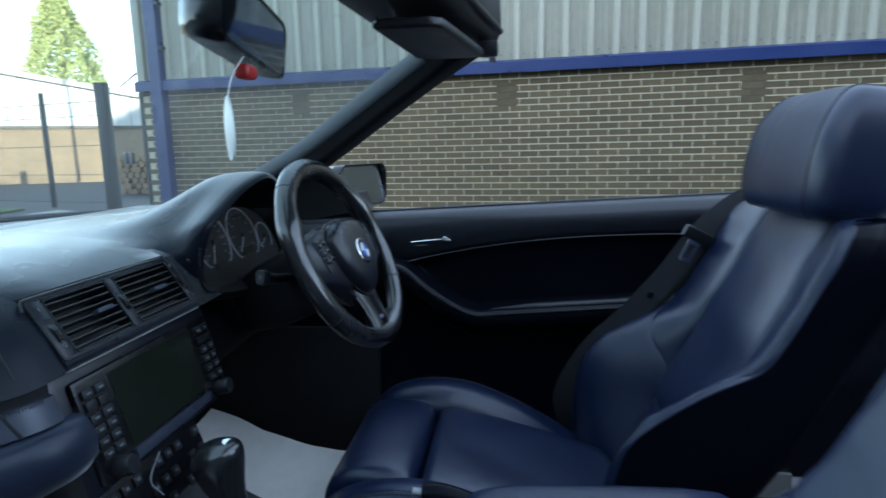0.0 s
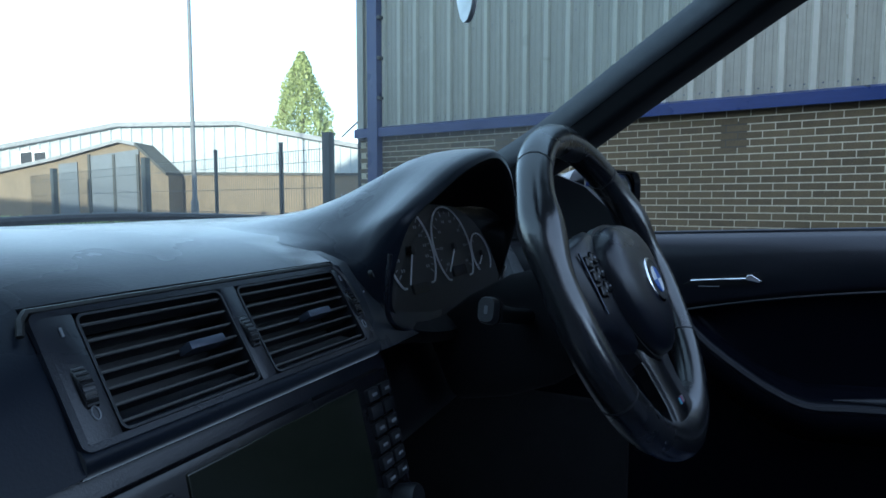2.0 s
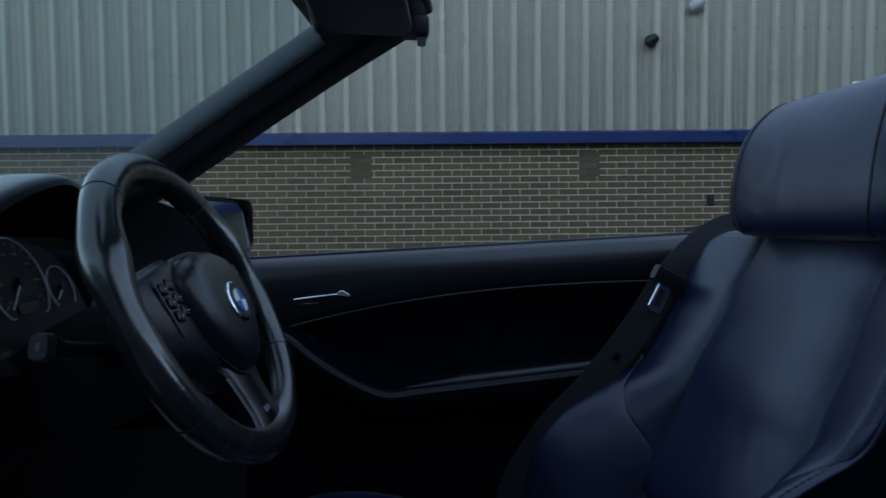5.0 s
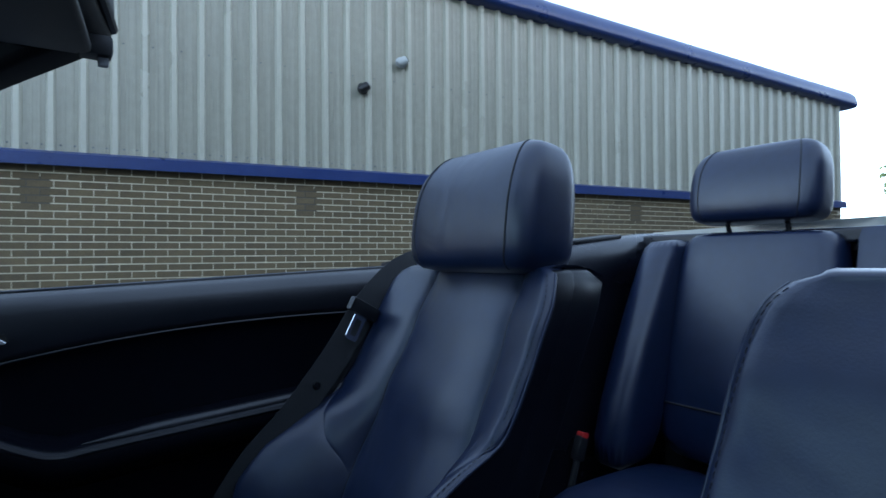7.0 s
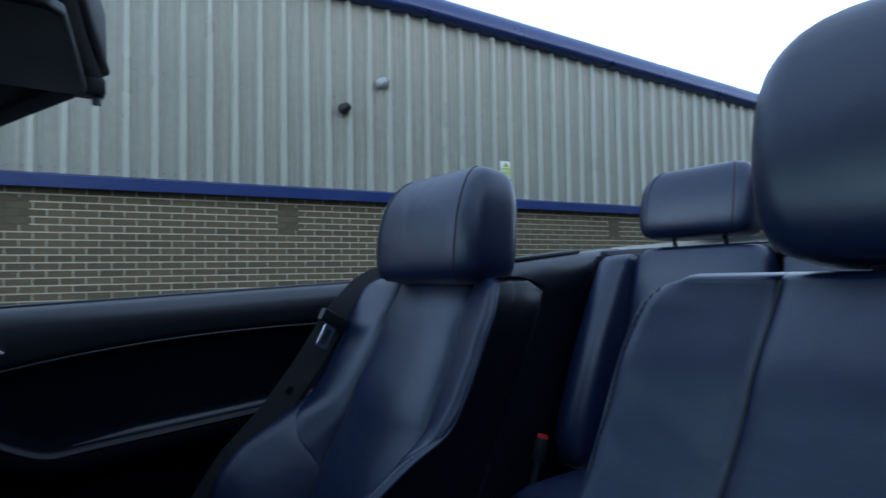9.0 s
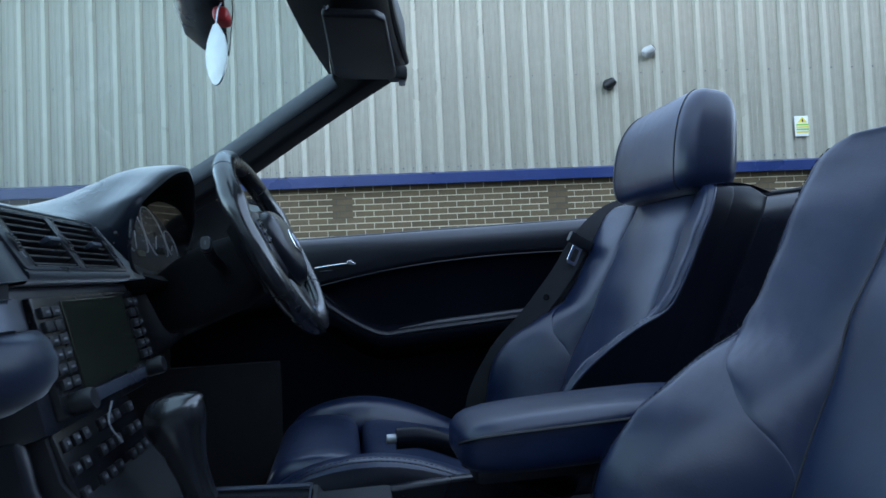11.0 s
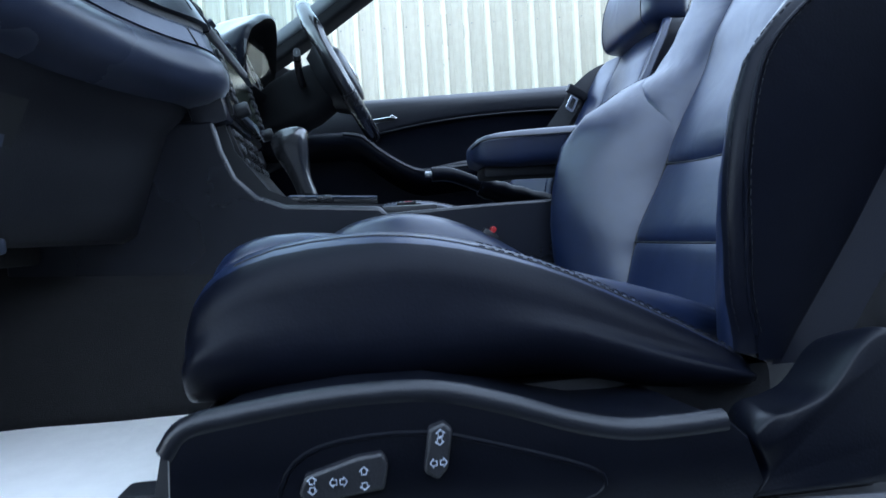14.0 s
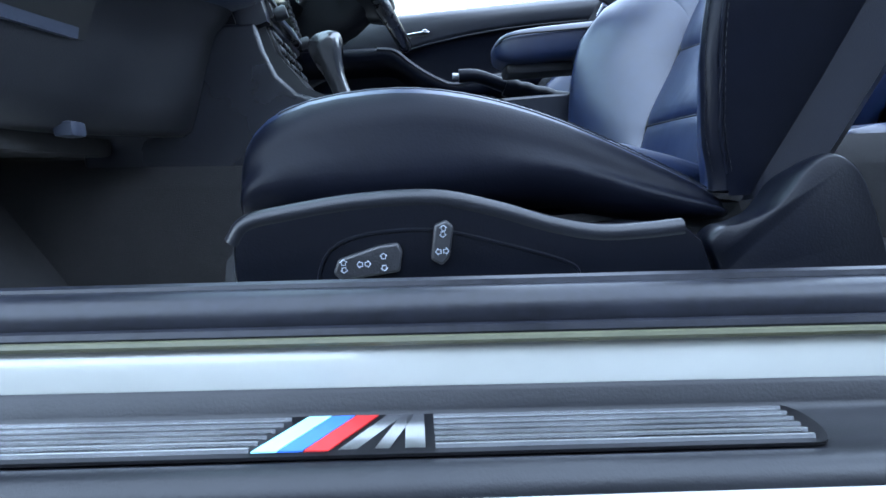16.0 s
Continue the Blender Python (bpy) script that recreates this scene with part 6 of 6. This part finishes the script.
# ---------------------------------------------------------------- front seats
def front_seat(x0, y0, flip, label):
    """x0 shifts the seat fore and aft, y0 is its middle, flip turns its outer side to +y."""
    st = thing("front_seat", label, "car seat", (x0 + 0.2, y0, 0.3), "front seats")

    def P(x, y, z):
        rake = -0.035 * max(0.0, z - 0.62) / 0.33 if not flip else 0.0
        return Vector((x + x0 + rake, y0 + (y if not flip else -y), z))

    lift = 0.055 if flip else 0.0

    def B(x, y, z):
        """A place on the backrest; towards the middle of the car the driver's is narrower, the other a little wider."""
        tilt = -0.035 * max(0.0, z - 0.62) / 0.33 if flip else 0.0
        wide = 1.0 if y <= 0 else 0.72 if flip else 1.0 + 0.06 * min(1.0, max(0.0, (z - 0.66) / 0.10))
        return P(x + tilt, y * wide, z)

    def C(x, y, z):
        return P(x, y, z + lift)

    # cushion centre, front and rear
    def cushion(name, rows, w, zb):
        rings = []
        for x, zt in rows:
            zt += 0.0 if flip else 0.007
            h = (zt - zb) / 2
            rings.append([C(x, a, zb + h + b) for a, b in rrect(w, h, min(0.022, h * .9), 4)])
        return part(name, loft(rings), LEATHER, st, subsurf=1)

    cushion("thigh_pad", ((-0.128, 0.462), (-0.125, 0.484), (-0.112, 0.506), (-0.09, 0.518), (-0.05, 0.522), (0.0, 0.515), (0.012, 0.506), (0.016, 0.48)), 0.142, 0.42)
    cushion("cushion", ((0.019, 0.47), (0.022, 0.495), (0.035, 0.505), (0.10, 0.496), (0.20, 0.470), (0.30, 0.440), (0.36, 0.415)), 0.145, 0.40)
    bol = [(-0.122, 0.455, 0.030), (-0.118, 0.478, 0.042), (-0.100, 0.503, 0.048), (-0.06, 0.522, 0.050), (0.0, 0.531, 0.052), (0.06, 0.527, 0.052), (0.12, 0.510, 0.050), (0.20, 0.473, 0.047), (0.27, 0.428, 0.042), (0.31, 0.395, 0.030)]
    if not flip:
        low_ = [(-0.122, 0.452, 0.032), (-0.117, 0.478, 0.043), (-0.098, 0.500, 0.049), (-0.06, 0.5145, 0.052), (0.0, 0.5195, 0.054), (0.04, 0.5175, 0.054), (0.08, 0.5105, 0.053), (0.12, 0.499, 0.051), (0.16, 0.484, 0.049), (0.22, 0.453, 0.046), (0.287, 0.413, 0.040), (0.315, 0.392, 0.030)]
        high_ = [(-0.112, 0.445, 0.028), (-0.100, 0.470, 0.040), (-0.075, 0.497, 0.046), (-0.05, 0.518, 0.050), (-0.02, 0.537, 0.052), (0.02, 0.547, 0.053), (0.07, 0.549, 0.053), (0.12, 0.540, 0.052), (0.17, 0.517, 0.050), (0.22, 0.487, 0.047), (0.27, 0.451, 0.042), (0.31, 0.415, 0.030)]
    for s in (-1, 1):
        rings = []
        outer = s < 0 and not flip
        if not flip:
            bol = low_ if outer else high_
        for x, zt, w in bol:
            zb = 0.405 if x < 0.2 else 0.385
            yc = s * 0.186
            h = (zt - zb) / 2 + .002
            ring = []
            for a, b in rrect(w, h, min(0.042 if outer else 0.040, h * .95, w * .95), 5):
                ring.append(C(x, yc + s * a * 1.0 + s * 0.010 * (1 if b < 0 else 0), zb + h + b - ((0.003 if outer else 0.012) * max(0, -a / w) if b > 0 else 0)))
            rings.append(ring)
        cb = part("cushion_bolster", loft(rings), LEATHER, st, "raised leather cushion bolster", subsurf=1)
        # outer faces take the darker leather, so their shade sits in the colour
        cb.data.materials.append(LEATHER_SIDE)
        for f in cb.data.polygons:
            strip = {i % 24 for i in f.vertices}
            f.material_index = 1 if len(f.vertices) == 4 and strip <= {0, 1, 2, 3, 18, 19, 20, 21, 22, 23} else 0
        bpy.context.view_layer.update()
        sm_ = seam([C(x, s * 0.225, zt + 0.03) for x, zt, w in bol[2:]], [cb], st, 0.0009)
        mid = [sum((v.co for v in sm_.data.vertices[k * 6:k * 6 + 6]), Vector()) / 6 for k in range(len(sm_.data.vertices) // 6)]
        sgn = s * (-1 if flip else 1)
        mid = mid[len(mid) // 2:] if outer else mid
        stitches(mid, st, (0, sgn * 0.0045, 0.0012), STITCH)
        stitches(mid, st, (0, -sgn * 0.0040, 0.0035), STITCH)
    # backrest: one smooth front surface, sewn from panels
    def lerp(tab, z):
        if z <= tab[0][0]:
            return tab[0][1]
        for (a, p), (b, q) in zip(tab, tab[1:]):
            if z <= b:
                t = (z - a) / (b - a)
                return p + (q - p) * (t * t * (3 - 2 * t) * 0.35 + t * 0.65)
        return tab[-1][1]

    MID = ((0.42, 0.347), (0.49, 0.368), (0.60, 0.425), (0.756, 0.520), (0.86, 0.582), (0.955, 0.640))
    EDGE = ((0.42, 0.292), (0.46, 0.284), (0.53, 0.282), (0.594, 0.291), (0.64, 0.308), (0.68, 0.346), (0.72, 0.414), (0.756, 0.488), (0.80, 0.524), (0.86, 0.562), (0.93, 0.603), (0.955, 0.622))
    SEAM = ((0.42, 0.116), (0.49, 0.125), (0.60, 0.134), (0.68, 0.140), (0.756, 0.136), (0.86, 0.128), (0.96, 0.120))
    HALF = ((0.42, 0.228), (0.50, 0.234), (0.75, 0.235), (0.86, 0.2345), (0.90, 0.233), (0.922, 0.2285), (0.936, 0.222), (0.946, 0.211), (0.952, 0.194))

    def front(y, z):
        """Depth of the sewn front at a place across and up the back."""
        a, sy_, hw = abs(y), lerp(SEAM, z), lerp(HALF, z)
        x = lerp(MID, z) - 0.010 * max(0.0, 1 - (a / sy_) ** 2) * (1 if z > 0.60 else 0.6)
        if a > sy_:
            s_ = min(1.0, (a - sy_) / (hw - sy_))
            low = 1 - (1 - s_) ** 1.9
            k = min(1.0, max(0.0, (z - 0.70) / 0.08))
            g = low * (1 - k) + (s_ * 0.55 + 0.45 * low) * k
            x += (lerp(EDGE, z) - lerp(MID, z)) * g + 0.012 * max(0.0, (s_ - 0.86) / 0.14) ** 2
        return x

    def panel(name, ya, yb, za, zb, lab="", sides=(1, 1, 1, 1), roll=False, n=13, m=17):
        """A padded panel between two lines across and two lines up; sides tell which borders are sewn in."""
        def grade(i, k):
            t = i / k
            return 0.5 - 0.5 * math.cos(math.pi * t)
        rings = []
        rows = [(grade(j, m - 1), 0.0, 0.0) for j in range(m)]
        if roll:
            rows += [(1.0, 0.010, 0.0025), (1.0, 0.026, 0.004), (1.0, 0.050, 0.003), (1.0, 0.075, -0.002)]
        for v, dx, dz in rows:
            fr = []
            for i in range(n):
                u = grade(i, n - 1)
                z = za(u) + (zb(u) - za(u)) * v
                y = ya(z) + (yb(z) - ya(z)) * u
                w, h = abs(yb(z) - ya(z)), zb(u) - za(u)
                d = 0.0
                for on, q in zip(sides, (u * w, (1 - u) * w, v * h, (1 - v) * h)):
                    if on:
                        d += 0.0052 * math.exp(-q / 0.0055)
                fr.append((y, z + dz, front(y, z) + min(d, 0.0065) + dx))
            ring = [B(x, y, z) for y, z, x in fr] + [B(x + 0.04, y * 0.93, z - (0.012 if dx else 0.0)) for y, z, x in reversed(fr)]
            rings.append(ring)
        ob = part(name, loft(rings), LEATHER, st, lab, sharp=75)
        # the passenger seat's outboard edge is painted dark as its shade
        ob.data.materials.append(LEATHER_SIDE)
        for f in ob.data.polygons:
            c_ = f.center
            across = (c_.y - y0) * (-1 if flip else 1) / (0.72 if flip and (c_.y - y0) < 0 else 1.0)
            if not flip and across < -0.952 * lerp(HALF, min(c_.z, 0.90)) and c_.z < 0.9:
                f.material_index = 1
        return ob

    def sm(s):
        return lambda z: s * lerp(SEAM, z)

    def ed(s):
        return lambda z: s * lerp(HALF, z)

    def hs1(u):
        return 0.597 - 0.008 * math.sin(math.pi * u)

    def top(u):
        return 0.952

    panel("upper_back_pad", sm(-1), sm(1), hs1, top, "smooth leather upper back panel", (1, 1, 1, 0), True, 21, 21)
    panel("lumbar_pad", sm(-1), sm(1), lambda u: 0.491, hs1, "", (1, 1, 1, 1), False, 17, 11)
    panel("lower_back_pad", sm(-1), sm(1), lambda u: 0.41, lambda u: 0.491, "", (1, 1, 0, 1), False, 17, 9)
    # dark thread sunk in the joints between the panels
    for s in (-1, 1):
        up = [0.43 + 0.0236 * i for i in range(23)]
        part("seam", tube([B(front(s * lerp(SEAM, z), z) + 0.0052, s * lerp(SEAM, z), z) for z in up], 0.0017, 6, 2), PIPING, st)
    for line in (hs1, lambda u: 0.491):
        row = [(-1 + 2 * i / 16, line(i / 16)) for i in range(17)]
        part("seam", tube([B(front(k * lerp(SEAM, z) * 0.99, z) + 0.0052, k * lerp(SEAM, z) * 0.99, z) for k, z in row], 0.0015, 6, 2), PIPING, st)
    for s in (-1, 1):
        def joint(u):
            q = u if s > 0 else 1 - u
            return 0.628 + 0.128 * max(q, 0.0) ** 0.55
        a_, b_ = (sm(1), ed(1)) if s > 0 else (ed(-1), sm(-1))
        sew = (1, 0, 0, 1) if s > 0 else (0, 1, 0, 1)
        panel("back_bolster", a_, b_, lambda u: 0.41, joint, "bulging leather side bolster", sew, False, 19, 19)
        panel("shoulder_bolster", a_, b_, joint, top, "upper leather shoulder bolster", (sew[0], sew[1], 1, 0), True, 15, 19)
        zs_ = [0.425, 0.46, 0.50, 0.55, 0.60, 0.64, 0.67, 0.70, 0.73, 0.756, 0.79, 0.83, 0.87, 0.905, 0.93, 0.945]
        # outboard passenger piping darkened too, to sink into the painted shade
        part("piping", tube([B(lerp(EDGE, z) + 0.0135, s * (lerp(HALF, z) + 0.0005), z) for z in zs_], 0.0019, 8, 3), LEATHER if flip or s > 0 else LEATHER_SIDE, st, "raised leather piping")
        for share, back in ((0.968, 0.0), (0.9995, 0.0055)):
            stitches(smoothed([B(front(s * share * lerp(HALF, z), z) - 0.0004 + back, s * (share * lerp(HALF, z) + back * 0.15), z) for z in zs_], 3), st, (0, s * (-0.0006 if flip else 0.0006), 0), STITCH)

        # flat side panel, then the back shell behind it
        def rear(z):
            return max(0.323 + (z - 0.40) * 0.62, lerp(EDGE, z) + 0.03)
        rings = []
        for z in [0.405] + zs_ + [0.950]:
            hw = lerp(HALF, z)
            rings.append([B(lerp(EDGE, z) + 0.030, s * (hw - 0.03), z), B(lerp(EDGE, z) + 0.0130, s * (hw + 0.0006), z), B(rear(z) - 0.003, s * (hw + 0.0008), z), B(rear(z), s * (hw - 0.001), z), B(rear(z), s * (hw - 0.03), z)])
        # same hide as the front, darkened here to hold the side's shade
        part("side_panel", loft(rings), LEATHER_SIDE, st, "flat leather side panel, its shade put into the colour", sharp=50)
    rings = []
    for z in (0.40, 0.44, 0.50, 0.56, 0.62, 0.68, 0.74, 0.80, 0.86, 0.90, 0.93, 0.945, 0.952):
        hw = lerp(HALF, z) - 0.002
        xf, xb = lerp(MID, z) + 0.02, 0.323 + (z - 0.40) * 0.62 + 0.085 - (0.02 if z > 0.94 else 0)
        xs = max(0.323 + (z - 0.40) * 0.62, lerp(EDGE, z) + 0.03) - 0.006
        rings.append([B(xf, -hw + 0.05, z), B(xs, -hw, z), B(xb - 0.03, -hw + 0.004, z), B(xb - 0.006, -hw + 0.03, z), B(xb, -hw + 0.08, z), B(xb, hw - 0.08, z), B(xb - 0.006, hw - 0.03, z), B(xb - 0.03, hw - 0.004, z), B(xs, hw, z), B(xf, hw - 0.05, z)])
    # driver's shell in the shade-toned leather, the other in plain soft plastic
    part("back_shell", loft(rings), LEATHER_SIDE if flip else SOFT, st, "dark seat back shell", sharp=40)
    # base trims
    base = [(-0.102, 0.335), (-0.108, 0.36), (-0.106, 0.405), (-0.095, 0.418), (-0.068, 0.423), (-0.015, 0.428), (0.042, 0.427), (0.085, 0.416), (0.13, 0.400), (0.165, 0.392), (0.20, 0.391), (0.228, 0.392), (0.243, 0.378), (0.252, 0.350), (0.24, 0.335)]
    rg = []
    for k, yy in ((0.90, -0.20), (0.97, -0.292), (1.0, -0.300), (1.0, -0.304), (0.985, -0.309)):
        cx, cz = 0.07, 0.375
        rg.append([P(cx + (x - cx) * k, yy, cz + (z - cz) * k) for x, z in base])
    bt = part("base_trim", loft(rg), SEATBASE, st, "moulded seat base trim", sharp=50)
    rec = [(-0.045, 0.345), (-0.046, 0.37), (-0.036, 0.392), (-0.01, 0.402), (0.04, 0.402), (0.09, 0.388), (0.135, 0.372), (0.146, 0.363), (0.140, 0.354), (0.11, 0.348), (0.05, 0.342), (0.0, 0.340)]
    part("switch_recess", loft([[P(x, yy, z) for x, z in rec] for yy in (-0.305, -0.3105)]), SEATBASE, bt, smooth=False)
    rim = [P(x, -0.310, z) for x, z in rec]
    part("recess_rim", sweep(smoothed(rim + [rim[0]], 3), circle(0.0016, 6), (0, 1, 0)), SEATBASE, bt)
    sa = [(-0.034, 0.376), (-0.030, 0.386), (0.0, 0.394), (0.014, 0.395), (0.017, 0.388), (0.014, 0.374), (-0.028, 0.370)]
    a = part("seat_switch", loft([[P(x, yy, z) for x, z in sa] for yy in (-0.308, -0.3165)]), PLASTIC, bt, "long seat adjuster switch", bevel=0.002)
    sb = [(0.037, 0.381), (0.041, 0.406), (0.050, 0.409), (0.055, 0.404), (0.051, 0.382), (0.045, 0.376)]
    b = part("seat_switch", loft([[P(x, yy, z) for x, z in sb] for yy in (-0.308, -0.3165)]), PLASTIC, bt, "upright seat adjuster switch", bevel=0.002)

    def arrow(x, z, ang, size, par):
        pts = [(0, .55), (.75, -.05), (.4, -.05), (.4, -.6), (-.4, -.6), (-.4, -.05), (-.75, -.05)]
        ca, sn = math.cos(radians(ang)), math.sin(radians(ang))
        q = [P(x + size * (u * ca - v * sn), -0.3171, z + size * (u * sn + v * ca)) for u, v in pts + pts[:1]]
        part("arrow_mark", sweep(q, circle(0.00032, 4), (0, 1, 0)), ARROWMARK, par, smooth=False)

    for x, z, an in ((-0.026, 0.384, 0), (-0.026, 0.378, 180), (-0.0145, 0.3815, 90), (-0.0085, 0.3815, -90), (0.003, 0.3865, 0), (0.003, 0.3775, 180)):
        arrow(x, z, an, 0.0035, a)
    for x, z, an in ((0.0475, 0.4035, 0), (0.0468, 0.3985, 180), (0.0425, 0.3865, 90), (0.0485, 0.3865, -90)):
        arrow(x, z, an, 0.0034, b)
    hc = [(0.246, 0.335), (0.258, 0.352), (0.250, 0.374), (0.262, 0.386), (0.278, 0.389), (0.300, 0.397), (0.314, 0.410), (0.328, 0.427), (0.346, 0.437), (0.362, 0.431), (0.376, 0.412), (0.39, 0.37), (0.40, 0.335)]
    hcs = [(p.x, p.y) for p in smoothed([(x, z, 0) for x, z in hc], 4)]
    part("hinge_cover", loft([[P(0.32 + (x - 0.32) * k, yy, 0.37 + (z - 0.37) * k) for x, z in hcs] for k, yy in ((0.80, -0.250), (0.92, -0.270), (0.99, -0.286), (1.0, -0.293), (0.985, -0.299), (0.95, -0.301))]), SEATBASE, st, "rounded hinge cover", sharp=70)
    part("trim_lip", tube([P(x, -0.303, z - 0.003) for x, z in base[2:12]], 0.0075, 12, 5), SEATLIP, bt, "rounded upper lip of the trim")
    part("front_cap", loft([[P(x, yy, z) for x, z in ((-0.140, 0.330), (-0.128, 0.385), (-0.10, 0.41), (-0.08, 0.325))] for yy in (-0.255, 0.2)]), PLASTIC, st, "dark front foot of the seat")
    part("base_box", box(P(0.12, 0, 0.37), (0.42, 0.42, 0.06), 0.01), PLASTIC, st)
    for yy in (-0.19, 0.19):
        part("rail", box(P(0.12, yy, 0.312), (0.60, 0.03, 0.06), 0.004), PLASTIC, st)
    hx = x0 + (0.628 if not flip else 0.612)
    m = headrest("headrest", hx, y0, 1.036 if flip else 1.061, 0.142, 0.094 if flip else 0.103, 0.056, 8, "leather headrest", st, round_=not flip)
    return st


front_seat(0.0, -0.305, False, "black leather sports seat with power switches and side bolsters")
front_seat(0.075, 0.385, True, "black leather sports seat behind the steering wheel")

# buckles
def buckle(p, tilt, label, red=(0.009, 0.017, 0.013)):
    b = thing("belt_buckle", label, "seat belt buckle", p, "belt buckles")
    rot = Euler((0, radians(tilt), 0)).to_matrix()
    part("body", box(Vector(p), (0.028, 0.022, 0.055), 0.006, rot), PLASTIC, b)
    part("release_button", box(Vector(p) + rot @ Vector((0, 0, 0.029)), red, 0.003, rot), RED, b, "red release button")
    part("stem", tube([Vector(p) + rot @ Vector((0, 0, -0.02)), Vector(p) + rot @ Vector((0, 0, -0.10))], 0.008, 8, 1), PLASTIC, b)


buckle((0.182, -0.060, 0.495), 35, "black seat belt buckle with a red button beside the seat")
buckle((1.153, 0.640, 0.531), 20, "black rear belt buckle with a red button", (0.020, 0.020, 0.015))

# driver seat belt
sb = thing("seat_belt", "black seat belt webbing with a steel tongue", "seat belt", (0.55, 0.62, 0.6))
path = smoothed([(0.905, 0.735, 0.972), (0.78, 0.690, 0.966), (0.685, 0.645, 0.945), (0.605, 0.614, 0.890), (0.540, 0.606, 0.805), (0.468, 0.604, 0.722), (0.395, 0.610, 0.645), (0.345, 0.635, 0.53), (0.38, 0.655, 0.42)], 6)
part("webbing", sweep(path, [(0.023, -0.0008), (0.023, 0.0008), (-0.023, 0.0008), (-0.023, -0.0008)], (0.35, 1, 0.1)), CLOTH, sb, "woven black webbing")
part("webbing", sweep([p + Vector((0.015, 0.012, -0.004)) for p in path[14:]], [(0.023, -0.0008), (0.023, 0.0008), (-0.023, 0.0008), (-0.023, -0.0008)], (0.3, 1, 0.1)), CLOTH, sb)
TG = Matrix.Translation((0.578, 0.597, 0.862)) @ Matrix.Rotation(radians(28), 4, "Y") @ Matrix.Rotation(radians(10), 4, "Z")


def tpart(name, bm, mat, par, **kw):
    bmesh.ops.transform(bm, matrix=TG, verts=bm.verts)
    return part(name, bm, mat, par, **kw)


tpart("tongue_grip", box((0.0, 0, 0.022), (0.062, 0.014, 0.024), 0.005), PLASTIC, sb)
o, i_ = rrect(0.0125, 0.022, 0.005, 3), rrect(0.0065, 0.014, 0.003, 3)
tpart("steel_tongue", loft([[(a, y, b - 0.011) for a, b in pts] for pts, y in ((o, 0.001), (o, -0.001), (i_, -0.001), (i_, 0.001), (o, 0.001))], caps=False), CHROME, sb, label="bare steel tongue", smooth=False)
bp = part("stop_button", lathe([(0.007, 0), (0.006, 0.003)], Matrix.Translation((0.506, 0.603, 0.764)) @ Matrix.Rotation(radians(90), 4, "X"), 14), GLOSS, sb)

# ---------------------------------------------------------------- bricks of the wall
def brickmesh(w, name):
    b = box((0, 0, 0), (w, 0.05, 0.0738), 0.003, seg=1)
    bmesh.ops.transform(b, matrix=WALL.to_3x3().to_4x4(), verts=b.verts)
    me = bpy.data.meshes.new(name)
    b.to_mesh(me)
    b.free()
    me.materials.append(BRICK)
    return me


FULL = brickmesh(0.2515, "brick")
rnd = random.Random(9)
verts, faces, count = [], [], 0
cube = [(-1, -1, -1), (1, -1, -1), (1, -1, 1), (-1, -1, 1), (-1, 1, -1), (1, 1, -1), (1, 1, 1), (-1, 1, 1)]
cf = [(0, 1, 2, 3), (0, 4, 5, 1), (3, 2, 6, 7), (0, 3, 7, 4), (1, 5, 6, 2)]
winv = Matrix.Translation(-Vector(ware.location))
for r in range(23):
    z = 0.1030 + 0.0878 * r
    off = 0.131 * (r % 2)
    k = 0
    u = U0 + 0.11 + off
    while u < U1 - 0.1:
        p = WALL @ Vector((u, 0.012 + rnd.uniform(-0.002, 0.002), z))
        if 0.86 < z and -0.9 < u < 4.9 and count < 300:
            ob = new("brick", FULL)
            ob.parent = ware
            ob.matrix_parent_inverse = winv
            ob.location = p
            count += 1
        else:
            n0 = len(verts)
            for a, b, c in cube:
                verts.append(WALL @ Vector((u + a * 0.1258, 0.012 + b * 0.025, z + c * 0.0369)))
            faces += [tuple(n0 + i for i in f) for f in cf]
        u += 0.262
me = bpy.data.meshes.new("far_bricks")
me.from_pydata(verts, [], faces)
me.materials.append(BRICKFAR)
ob = new("far_bricks", me)
ob.parent = ware
ob.matrix_parent_inverse = winv
tagged(ob, "weathered buff bricks in stretcher bond", kind="stuff")
